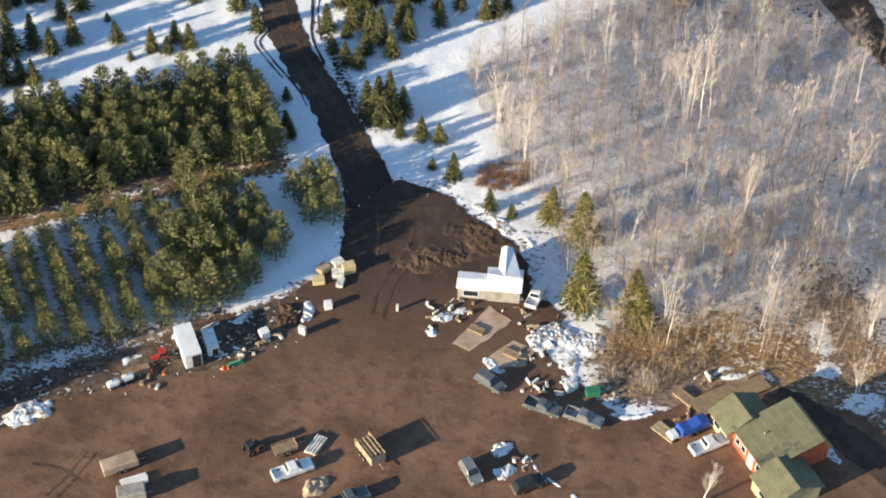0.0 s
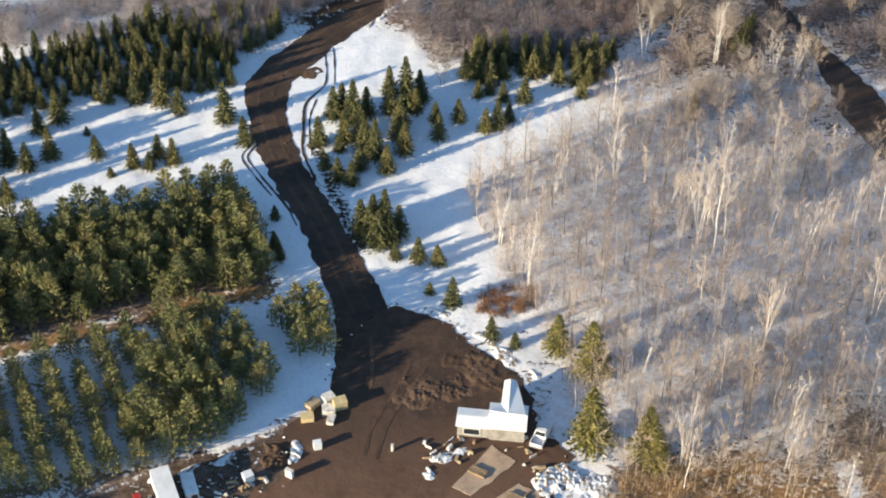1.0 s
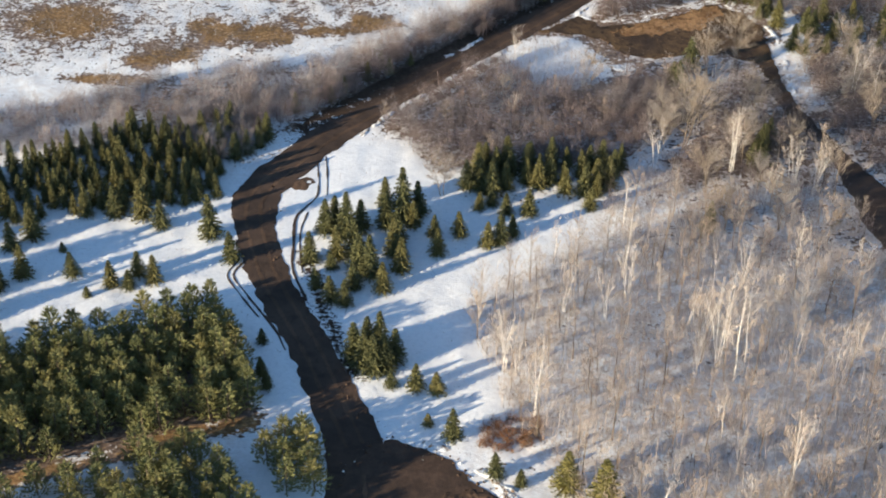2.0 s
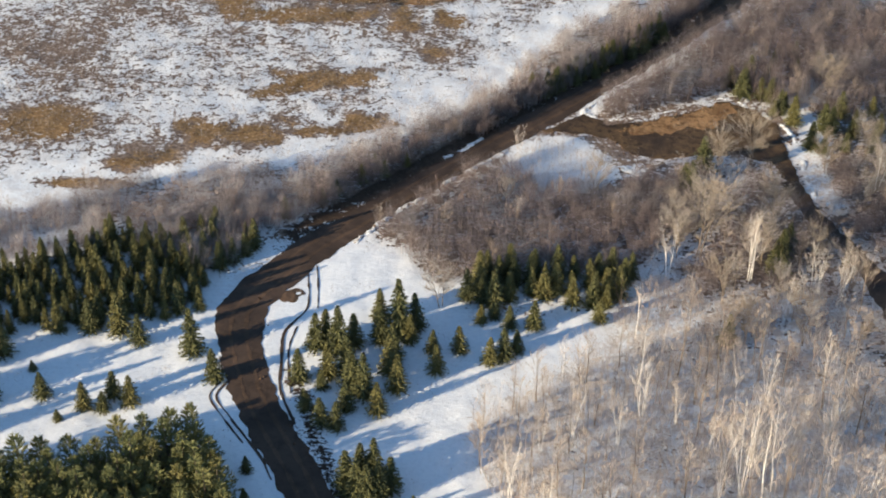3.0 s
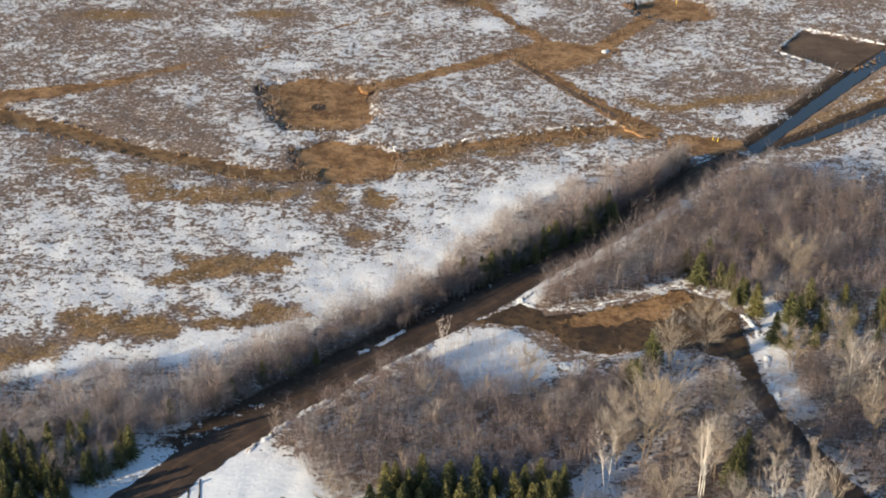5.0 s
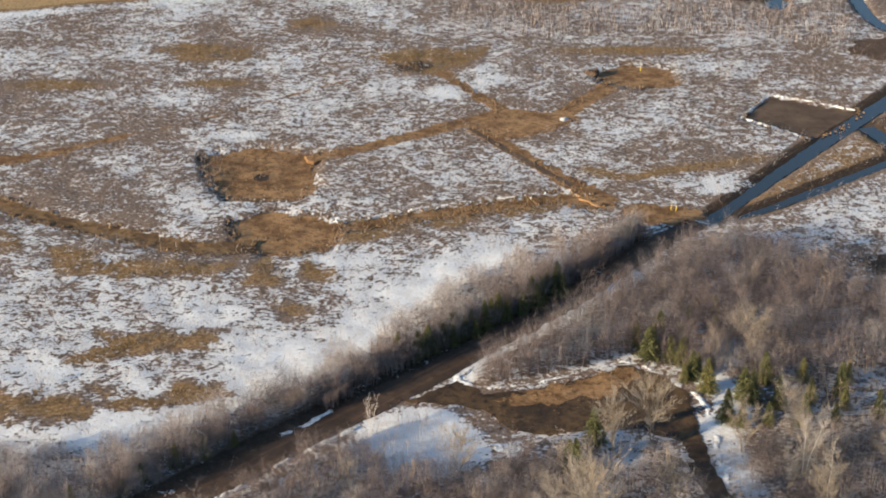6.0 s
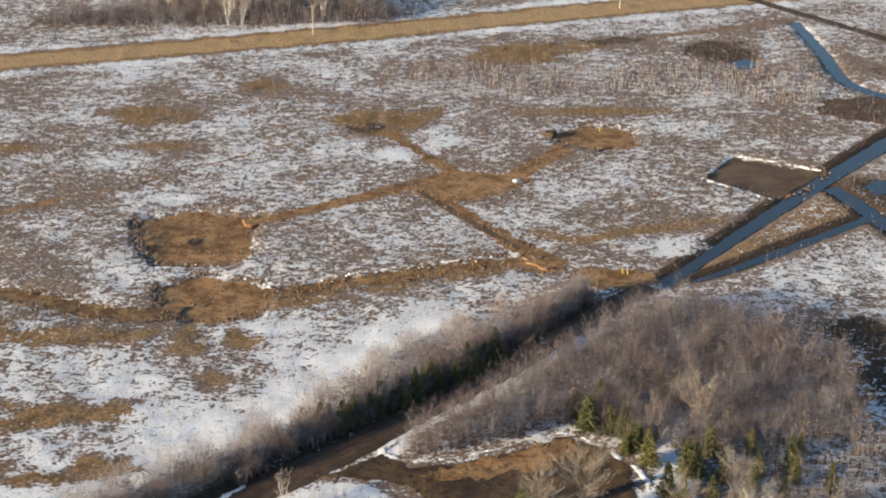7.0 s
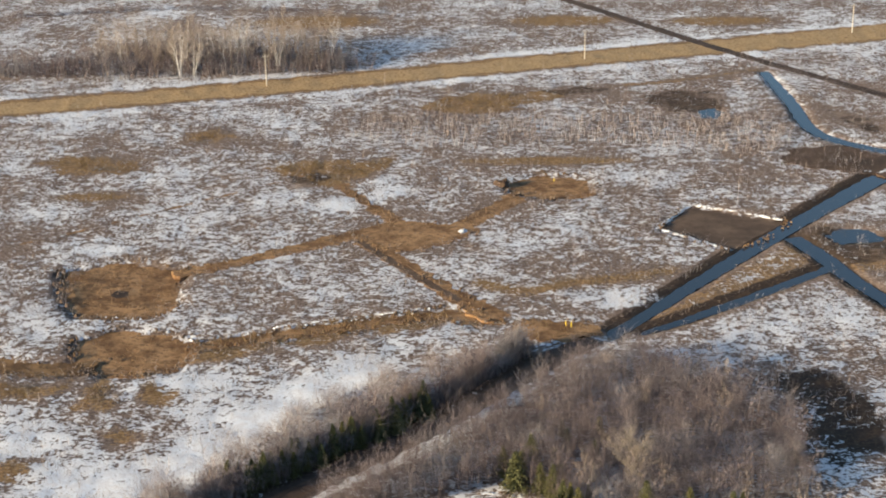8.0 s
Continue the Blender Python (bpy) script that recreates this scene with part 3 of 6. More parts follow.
    # brownish ground right of the house, the dark shade over it painted in
    shady_ground = [(45.6, 143), (50, 156.6), (56, 156.7), (61, 142), (60, 125), (50, 130), (44.5, 136)]
    paint(soil, shady_ground, 0.3, 6)
    paint(straw, shady_ground, 0.5, 6)
    paint(snow, shady_ground, 0.28, 6)
    verge = [(20, 139), (22, 147), (40, 151), (46, 146), (46, 138), (34, 139)]
    paint(snow, verge, 0.34, 6)
    paint(straw, verge, 0.75, 6)
    for x, y, a, b in STRAW_SPOTS:
        w = np.clip(1.5 - 0.8 * np.hypot((X - x) / a, (Y - y) / b), 0, 1)
        straw += (0.9 - straw) * w
        snow += (0.22 - snow) * w
    for outline in TUSSOCKS:
        paint(straw, outline, 0.8, 3.0, -0.6, 3.2)
        paint(snow, outline, 0.24, 3.0, -0.6, 3.2)
    for outline in (*WET, MUD_EAST):
        paint(soil, outline, 0.55, 3.0, 0.0, 2.5)
        paint(snow, outline, 0.25, 3.0, 0.0, 2.5)
    paint(straw, lane([(79.5, 472.0, 1.6), (93.1, 476.0, 1.6), (113.0, 485.1, 1.6)]), 0.9, 1.5)
    paint(snow, lane([(79.5, 472.0, 1.6), (93.1, 476.0, 1.6), (113.0, 485.1, 1.6)]), 0.1, 1.5)
    # dark ground and shaded snow east of the brush, both put into the cover
    paint(snow, [(71.1, 325.5), (79.7, 327.4), (85.1, 319.5), (89.8, 313.9), (88.8, 300.2), (89.2, 290.8), (96.6, 286.4), (102.2, 310.2), (96.0, 329.3), (84.5, 331.5)], 0.50, 4, 0.0, 1.5)
    paint(soil, [(86.9, 315.7), (94.8, 319.4), (99.6, 312.0), (99.8, 300.1), (98.3, 293.8), (91.8, 296.9), (90.0, 306.8)], 0.8, 3, 0.0, 2.0)
    paint(snow, [(86.9, 315.7), (94.8, 319.4), (99.6, 312.0), (99.8, 300.1), (98.3, 293.8), (91.8, 296.9), (90.0, 306.8)], 0.30, 3, 0.0, 2.0)
    paint(snow, lane([(x, y, 1.8) for x, y in SNOW_LINE]), 0.95, 1.5)
    for x, y, a, b in ((50.1, 143.8, 2.4, 4.0), (50.2, 138.6, 2.6, 2.0), (54.4, 133.3, 4.0, 1.8), (57.8, 285.5, 1.8, 2.5), (58.4, 277, 2.5, 4), (57.0, 266, 2.0, 5), (57.2, 256, 1.6, 5), ):
        snow += (0.92 - snow) * np.clip(1.6 - 1.7 * np.hypot((X - x) / a, (Y - y) / b) - 0.6 * fray, 0, 1)
    for x, y, a, b in ((29, 400, 6, 10), (20, 391, 4, 5), (-18.0, 367.5, 6, 3), (70, 345, 9, 5)):
        snow += (0.66 - snow) * np.clip(1.6 - 1.7 * np.hypot((X - x) / a, (Y - y) / b) - 0.6 * fray, 0, 1)
    Z = np.zeros(X.shape)
    for lines in (CHANNEL, CHANNEL_SIDE, CHANNEL_FAR, CHANNEL_EAST):
        Z = np.minimum(Z, np.clip(outside(X, Y, lane(lines)) * 0.5 - 0.35, -0.8, 0))
    Z = np.minimum(Z, np.clip(np.minimum(outside(X, Y, POND), outside(X, Y, POND_FAR)) * 0.5 - 0.35, -0.8, 0))
    flat = np.full(X.shape, 9.0)
    for outline in (YARD, lane(ROAD), SPUR, BAND, PAD, *PEAT, *[lane(w) for w in WEST_TRACKS], lane(CURVE), *[lane(w) for w in SNOW_RUTS], lane(SIDE_TRACK), SOIL_EAST, lane(FAR_TRACK)):
        flat = np.minimum(flat, outside(X, Y, outline))
    bumps = np.array([noise.noise((x * 0.25, y * 0.25, 0)) * 0.2 + noise.noise((x * 0.7, y * 0.7, 5)) * 0.15 for x, y in zip(X.ravel(), Y.ravel())]).reshape(X.shape)
    Z = np.where(flat < 0.3, -0.03, Z + (bumps + 0.05) * np.clip((flat - 0.3) / 2, 0, 1))
    for outline, depth in PITS:
        Z = np.where(outside(X, Y, outline) < 0.4, -depth - 0.06, Z)
    rows, cols = X.shape
    k = np.arange(rows * cols).reshape(rows, cols)
    quads = np.stack([k[:-1, :-1], k[:-1, 1:], k[1:, 1:], k[1:, :-1]], -1).reshape(-1, 4)
    me = bpy.data.meshes.new("ground")
    me.from_pydata(np.stack([X, Y, Z], -1).reshape(-1, 3).tolist(), [], quads.tolist())
    for name, field in (("snow", snow), ("straw", straw), ("soil", soil), ("litter", litter)):
        me.attributes.new(name, "FLOAT", "POINT").data.foreach_set("value", field.astype(np.float32).ravel())
    me.polygons.foreach_set("use_smooth", [True] * len(me.polygons))
    me.materials.append(M_GROUND)
    tagged(new("ground", me), "snow-patched ground of heath, straw-coloured grass and leaf litter", "ground", "", "structure")


ground()
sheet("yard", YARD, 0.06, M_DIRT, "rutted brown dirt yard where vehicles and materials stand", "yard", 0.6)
sheet("road", lane(ROAD), 0.03, M_ROAD, "dark wet dirt road that bends between snow and brush", "road", 0.5)
sheet("clearing", SPUR, 0.045, M_SPUR, "dark churned dirt turning place beside the road", "clearing", 0.6)
sheet("side_track", lane(SIDE_TRACK), 0.05, M_ROAD, "dark dirt track leaving the turning place through the wood", "track", 0.5)
sheet("grass_verge", SPUR_STRAW, 0.07, M_PEAT, "tan dead grass on the rim of the turning place", "verge", 1.2, 0.3, 0.9)
sheet("bare_strip", BAND, -0.3, M_PEAT, "scraped tan peat strip across the heath", "bare ground", 1.3)
sheet("bare_strip", lane(CURVE), -0.25, M_SCRAPE, "brown scraped track curving across the snowy heath", "bare ground", 1.0)
for outline, z in zip(PEAT, (-0.6, 0.03, -0.45, 0.03, -0.55)):
    sheet("bare_patch", outline, z, M_PEAT, "scraped tan peat patch in the snowy heath", "bare ground", 0.8)
for line in WEST_TRACKS:
    sheet("track", lane([(x, y, w * 1.15) for x, y, w in line]), 0.025, M_PEAT, "brown wheel track through the snowy heath", "track", 1.0, 0.7)
sheet("wet_hollow", [(-14.2, 349.0), (-13.2, 351.0), (-11.2, 350.6), (-11.0, 348.6), (-12.6, 347.8)], -0.575, M_ROAD, "dark wet hollow in the scraped patch", "bare ground", 0.3, 0.05)
sheet("dirt_pad", PAD, -0.4, M_DARKPEAT, "dark brown levelled pad with snowy rims", "pad", 0.4)
sheet("bare_soil", SOIL_EAST, 0.05, M_MUD, "dark bare soil where the channels meet", "bare ground", 1.3)
sheet("far_track", lane(FAR_TRACK), 0.05, M_ROAD, "straight dark dirt track crossing the straw-coloured cableway", "track", 0.4)
for k, line in enumerate((CHANNEL, CHANNEL_SIDE, CHANNEL_FAR, CHANNEL_EAST)):
    sheet("water_channel", lane([(x, y, w * 0.92) for x, y, w in line]), -0.22 - 0.012 * k, M_WATER, "narrow drainage channel of still blue-grey water", "water", 0.3, 0.2)
sheet("pond", POND_FAR, -0.20, M_WATER, "small pool of meltwater on the far heath", "water", 0.8, 0.2)
sheet("pond", POND, -0.20, M_WATER, "shallow flooded ground beside the channels", "water", 0.8, 0.2)


# ---- plants ----
def blade(verts, faces, base, tip, width, r):
    """One narrow triangle from base to tip."""
    b, t = Vector(base), Vector(tip)
    side = (t - b).cross(Vector((r.uniform(-1, 1), r.uniform(-1, 1), r.uniform(-1, 1))))
    if side.length < 1e-6:
        side = Vector((1, 0, 0))
    side = side.normalized() * width / 2
    k = len(verts)
    verts += [b - side, b + side, t]
    faces.append((k, k + 1, k + 2))


def tube(verts, faces, points, radii, sides=5):
    """A tapered round limb along the points."""
    k = len(verts)
    for i, (p, rad) in enumerate(zip(points, radii)):
        way = (Vector(points[min(i + 1, len(points) - 1)]) - Vector(points[max(i - 1, 0)])).normalized()
        a = way.orthogonal().normalized()
        b = way.cross(a)
        for s in range(sides):
            w = 2 * math.pi * s / sides
            verts.append(Vector(p) + (a * math.cos(w) + b * math.sin(w)) * rad)
    for i in range(len(points) - 1):
        for s in range(sides):
            n = (s + 1) % sides
            faces.append((k + i * sides + s, k + i * sides + n, k + (i + 1) * sides + n, k + (i + 1) * sides + s))


def tree_base(kind, label, group):
    ob = new(kind)
    ob.empty_display_size = 0.3
    return tagged(ob, label, "tree", group)


def pine(seed, height=5.0, width=1.5):
    """A young pine: a loose, tufted crown down to the ground."""
    r = random.Random(seed)
    thing = tree_base("pine_tree", "bushy olive-green pine with tufted boughs", "planted pines")
    v, f = [], []
    tube(v, f, [(0, 0, -0.2), (r.uniform(-.05, .05), 0, height * 0.5), (0, 0, height * 0.96)], [0.11, 0.07, 0.015])
    from_arrays("trunk", v, f, M_BARK, thing)
    v, f = [], []
    z = 0.25
    while z < height * 0.97:
        u = z / height
        reach = width * (1 - u) ** 0.62 * (0.72 + 0.28 * min(1, u * 6)) + 0.12
        boughs = 5 + int(4 * (1 - u))
        spin = r.uniform(0, 6.3)
        for k in range(boughs):
            a = spin + 6.283 * k / boughs + r.uniform(-.25, .25)
            long = reach * r.uniform(0.75, 1.12)
            for q in (0.45, 0.75, 1.0):
                if r.random() < 0.12:
                    continue
                c = Vector((math.cos(a) * long * q, math.sin(a) * long * q, z + long * (0.10 + 0.30 * q * q) + r.uniform(-.08, .08)))
                out = Vector((math.cos(a), math.sin(a), 0.9)).normalized()
                for _ in range(6):
                    d = (out + Vector((r.uniform(-1, 1), r.uniform(-1, 1), r.uniform(-.6, .9))) * 0.8).normalized()
                    blade(v, f, c - d * 0.14, c + d * r.uniform(0.22, 0.46), r.uniform(0.10, 0.18), r)
        z += r.uniform(0.30, 0.42)
    from_arrays("crown", v, f, M_PINE, thing)
    return thing


def spruce(seed, height=5.5, width=1.3, group="roadside spruces", label="slender dark green spruce standing in snow", needles=None):
    """A spruce: a narrow pointed cone of drooping boughs."""
    r = random.Random(seed)
    thing = tree_base("spruce_tree", label, group)
    v, f = [], []
    tube(v, f, [(0, 0, -0.2), (0, 0, height * 0.5), (0, 0, height * 0.98)], [0.10, 0.06, 0.01])
    from_arrays("trunk", v, f, M_BARK, thing)
    v, f = [], []
    z = 0.15
    while z < height:
        u = z / height
        reach = width * (1 - u) ** 0.85 + 0.06
        boughs = 6 + int(5 * (1 - u))
        spin = r.uniform(0, 6.3)
        for k in range(boughs):
            a = spin + 6.283 * k / boughs + r.uniform(-.2, .2)
            long = reach * r.uniform(0.7, 1.15)
            w = Vector((math.cos(a), math.sin(a), 0))
            root, tip = Vector((0, 0, z + 0.12)), w * long + Vector((0, 0, z - long * 0.22))
            blade(v, f, root, tip, 0.30 + 0.25 * (1 - u), r)
            for q in (0.55, 0.8, 1.0):
                c = root.lerp(tip, q)
                for s in (-1, 1):
                    d = (w + Vector((-w.y, w.x, 0)) * s * r.uniform(.5, 1.0) + Vector((0, 0, r.uniform(-.15, .55)))).normalized()
                    blade(v, f, c, c + d * r.uniform(0.22, 0.42) * (1.15 - 0.5 * u), 0.20, r)
        z += r.uniform(0.24, 0.34)
    from_arrays("crown", v, f, needles or M_SPRUCE, thing)
    return thing


def bare_tree(seed, height=10.0, stems=1, bark=None, twig=None, name="bare_tree", label="leafless grey woodland tree with fine upright twigs", spread=0.34, dense=1.0, rise=(0.35, 1.05), low=0.26, limb=0.26, twigs=17, rounded=False):
    """A leafless tree: trunk, rising limbs and many fine twigs."""
    r = random.Random(seed)
    bark, twig = bark or M_BARK, twig or M_TWIG
    thing = tree_base(name, label, "leafless trees")
    v, f, limbs = [], [], []
    for s in range(stems):
        lean = Vector((r.uniform(-1, 1), r.uniform(-1, 1), 0)) * height * (0.05 if stems == 1 else 0.19)
        foot = Vector((r.uniform(-.3, .3), r.uniform(-.3, .3), -0.2)) * (stems > 1) + Vector((0, 0, -0.2 * (stems == 1)))
        h = height * r.uniform(0.82, 1.0)
        pts = [foot + lean * (q ** 1.4) + Vector((r.uniform(-.08, .08), r.uniform(-.08, .08), h * q)) for q in (0, .2, .4, .6, .8, 1)]
        rad = (0.0085 if bark is M_BARK else 0.0052) * h + 0.02
        tube(v, f, pts, [rad, rad * .85, rad * .66, rad * .46, rad * .26, rad * .08])
        n = int(13 / (1 + 0.35 * (stems - 1)) * dense) + 3
        for k in range(n):
            q = low + (0.96 - low) * (k + r.random()) / n
            i = min(4, int(q * 5))
            a = pts[i].lerp(pts[i + 1], q * 5 - i)
            w = r.uniform(0, 6.283)
            long = h * spread * (0.3 + 0.6 * math.sin(math.pi * (q - low) / (1 - low)) if rounded else 1.25 - q) * r.uniform(0.7, 1.3)
            d = Vector((math.cos(w) * 0.62, math.sin(w) * 0.62, r.uniform(*rise))).normalized()
            b = a + d * long + Vector((0, 0, long * 0.18))
            tube(v, f, [a, a.lerp(b, 0.5) + Vector((0, 0, -long * 0.04)), b], [rad * limb * (1.15 - q), rad * limb * 0.6 * (1.15 - q), 0.008], 3)
            limbs.append((a, b, long))
    from_arrays("trunk", v, f, bark, thing)
    v, f = [], []
    for a, b, long in limbs:
        for _ in range(int(twigs * dense)):
            q = r.uniform(0.15, 1.0)
            c = a.lerp(b, q)
            d = ((b - a).normalized() * 0.8 + Vector((r.uniform(-1, 1), r.uniform(-1, 1), r.uniform(-.1, 1.1))) * 0.8).normalized()
            e = c + d * long * r.uniform(0.25, 0.6)
            blade(v, f, c, e, 0.026, r)
            for _ in range(2):
                g = c.lerp(e, r.uniform(.3, .9))
                d2 = (d + Vector((r.uniform(-1, 1), r.uniform(-1, 1), r.uniform(-.2, .8))) * 0.7).normalized()
                blade(v, f, g, g + d2 * long * r.uniform(0.12, 0.3), 0.022, r)
    from_arrays("crown", v, f, twig, thing)
    return thing


class Grove:
    """A few shapes of one kind of tree, set out as many single trees; the first ones are the shapes themselves."""

    def __init__(self, shapes, seed):
        self.shapes, self.fresh, self.r = shapes, list(shapes), random.Random(seed)

    def plant(self, x, y, size=1.0, shape=None, wide=1.0, label="", group=""):
        src = shape if shape is not None else self.r.choice(self.shapes)
        spin = self.r.uniform(0, 360)
        k = size * self.r.uniform(0.93, 1.07)
        m = pose(x, y, 0.0, self.r.uniform(-2, 2), self.r.uniform(-2, 2), spin)
        if src in self.fresh:
            self.fresh.remove(src)
            ob = src
            ob.matrix_basis = m
        else:
            ob = copy_thing(src, m)
        ob.scale = (k * wide, k * wide, k)
        return tagged(ob, label, "", group)

    def rest(self):
        for ob in self.fresh:
            for o in (*ob.children, ob):
                bpy.data.objects.remove(o)


def thicket(name, places, height, material, label, seed, twigs=7, lean=0.16, thick=0.045, clump=0.36, least=-0.42):
    """Brush: many thin upright stems with side twigs, taller and lower by clumps, as one mesh."""
    r = np.random.default_rng(seed)
    p = np.array(places)
    n = len(p)
    swell = np.array([noise.noise((x * clump, y * clump, seed)) for x, y in p])
    keep = swell > least
    p, swell, n = p[keep], swell[keep], int(keep.sum())
    h = height * (0.75 + 1.2 * swell) * r.uniform(0.6, 1.15, n)
    foot = np.column_stack([p, np.full(n, -0.15)])
    top = foot + np.column_stack([r.normal(0, lean, n) * h, r.normal(0, lean, n) * h, h])
    bases, tips, widths = [foot], [top], [np.full(n, thick)]
    for _ in range(twigs):
        q = r.uniform(0.25, 0.9, n)[:, None]
        a = foot + (top - foot) * q
        d = np.column_stack([r.normal(0, 0.75, n), r.normal(0, 0.75, n), r.uniform(0.15, 0.95, n)]) * (h * r.uniform(0.2, 0.42, n))[:, None]
        bases.append(a), tips.append(a + d), widths.append(np.full(n, thick * 0.75))
    B, T, W = np.vstack(bases), np.vstack(tips), np.concatenate(widths)
    ang = r.uniform(0, math.pi, len(B))
    side = np.column_stack([np.cos(ang), np.sin(ang), np.zeros(len(B))]) * (W / 2)[:, None]
    verts = np.stack([B - side, B + side, T], 1).reshape(-1, 3)
    ob = from_arrays(name, verts.tolist(), np.arange(len(verts)).reshape(-1, 3).tolist(), material)
    return tagged(ob, label, "brush", "", "stuff")


DIRT_ALL = [(YARD, 0.6), (lane(ROAD), 0.7), (SPUR, 0.5), (lane(SIDE_TRACK), 0.5)]
BRUSH_OFF = [*DIRT_ALL, (lane([(x, y, 1.5) for x, y in SNOW_LINE]), 0.0)]
pines = Grove([pine(s, 5.0 + 0.5 * (s % 3), 1.45 + 0.12 * (s % 4)) for s in range(1, 7)], 3)
for x, y in scatter(PINES_OLD, 2.05, 11, 300):
    pines.plant(x, y, pines.r.uniform(1.0, 1.35))
# the younger block stands in rows with snow between them
way = Vector((6.3, -14.9)).normalized()
across = Vector((-way.y, way.x))
SOUTH_WOOD = [(16, 130), (16, 156), (30, 160), (52, 160), (72, 155), (72, 130)]
STRIP_OUT = lane([(x, y, w + 1) for x, y, w in STRIP])
DENSE = [(-37.1, 146.4), (-26.0, 148.1), (-22.4, 159.5), (-25.5, 168.6), (-29.1, 171.1), (-37.0, 169.1), (-39.9, 161.3)]
spots = []
for i in range(-16, 17):
    for j in range(-24, 25):
        c = Vector((-45, 155)) + across * i * 3.7 + way * (j * 2.35 + (i % 2) * 0.7)
        spots.append((c.x + pines.r.uniform(-.25, .25), c.y + pines.r.uniform(-.25, .25)))
q = np.array(spots)
for (x, y), d, e in zip(spots, outside(q[:, 0], q[:, 1], PINES_YOUNG), outside(q[:, 0], q[:, 1], DENSE)):
    if d < 0 and e > 0.5 and pines.r.random() < 0.93:
        pines.plant(x, y, pines.r.uniform(0.72, 1.1), None, 1.12)
for x, y in scatter(DENSE, 2.1, 12):
    pines.plant(x, y, pines.r.uniform(0.9, 1.25), None, 1.12)
for x, y in [(-21.6, 170.0), (-19.4, 168.5), (-16.6, 169.9), (-15.4, 165.2), (-18.8, 165.0), (-19.5, 172.4), (-17.2, 172.5), (-16.2, 167.5)]:
    pines.plant(x, y, pines.r.uniform(1.0, 1.25), None, 1.2)
# the plantation goes on south-west; its unseen outer pines shade the yard's edge
for x, y, h in [(-60.5, 131.5, 1.0), (-57.8, 129.6, 0.95), (-63.2, 128.6, 1.2), (-66.0, 125.8, 1.4), (-68.6, 127.6, 1.4), (-70.8, 123.6, 1.5), (-74.0, 125.4, 1.5), (-76.2, 121.4, 1.5), (-64.8, 130.8, 1.2), (-79.0, 123.8, 1.5), (-72.0, 129.8, 1.4)]:
    pines.plant(x, y, h)
pines.rest()

spruces = Grove([spruce(s, 5.2 + 0.4 * (s % 3), 1.45 + 0.14 * (s % 4)) for s in range(21, 27)], 4)
NW = [(-80, 224), (-59.3, 234.9), (-52.4, 239.8), (-43, 240), (-34.4, 238.0), (-34.8, 229.3), (-34.0, 223.1), (-38.8, 221.9), (-49.8, 219.5), (-57.0, 218.2), (-80, 210)]
for x, y in scatter(NW, 1.75, 13, 230):
    spruces.plant(x, y, spruces.r.uniform(0.62, 1.0), None, 0.85)
for x, y in scatter([(-44, 238), (-35, 243.5), (-28.5, 242.5), (-27.5, 238.5), (-33.5, 229)], 2.0, 72, 30, DIRT_ALL):
    spruces.plant(x, y, spruces.r.uniform(0.55, 0.9), None, 0.95)
for x, y in scatter([(2.5, 227.3), (6.4, 232.4), (14.2, 232.6), (27.2, 232.7), (24.2, 225.0), (16.2, 225.1), (10.2, 227.2), (6.3, 224.7)], 1.7, 14):
    spruces.plant(x, y, spruces.r.uniform(0.7, 1.05))
for x, y in scatter(lane([(14.6, 283.4, 2.6), (20.7, 287.4, 2.6), (26.0, 292.3, 2.6), (31.8, 298.0, 2.6), (39.4, 305.2, 2.6)]), 1.15, 15):
    spruces.plant(x, y, spruces.r.uniform(0.5, 0.85))
for x, y in scatter([(47.2, 285.5), (51.7, 293.3), (56.3, 288.0), (57.3, 278.0), (53.5, 277.7)], 2.7, 16):
    spruces.plant(x, y, spruces.r.uniform(0.5, 0.9))
for x, y in [(48.8, 287.8), (50.2, 284.0), (52.4, 289.6), (53.4, 283.6), (55.7, 278.8), (57.5, 275.4), (59.0, 267.6), (62.1, 273.4), (65.7, 277.8), (71.0, 278.0), (51.0, 240.8), (49.6, 238.4), (48.4, 236.0), (37.3, 256.2), (38.2, 255.0), (41.0, 262.0)]:
    spruces.plant(x, y, spruces.r.uniform(0.65, 0.95), None, 1.15)
for x, y in scatter([(59.1, 266.6), (62.6, 274.8), (70.6, 273.4), (77.3, 278.2), (80.4, 265.8), (62.9, 265.2)], 3.0, 17):
    spruces.plant(x, y, spruces.r.uniform(0.55, 0.95))
SNOW_SPRUCES_WEST = [(-68.6, 202.0, 7.5), (-65.3, 203.5, 6.8), (-67.9, 194.3, 6.0), (-65.5, 195.0, 5.2), (-71.5, 199.0, 8.0),
    (-62.1, 202.3, 5.4), (-59.2, 205.1, 5.2), (-54.7, 210.7, 1.9), (-52.3, 205.5, 4.1), (-46.5, 203.3, 4.8), (-44.0, 202.9, 3.4), (-43.1, 205.6, 4.1), (-40.7, 204.3, 4.5),
    (-41.4, 216.7, 4.9), (-33.9, 214.6, 8.6), (-30.3, 209.1, 5.4), (-63.5, 195.1, 4.3), (-48.6, 219.4, 5.2), (-44.4, 218.8, 6.5), (-59.6, 214.1, 5.4), (-62.1, 211.2, 4.9),
    (-49.5, 201.0, 1.9), (-24.3, 191.7, 2.3), (-23.8, 185.3, 3.7), (-22.9, 183.0, 3.2)]
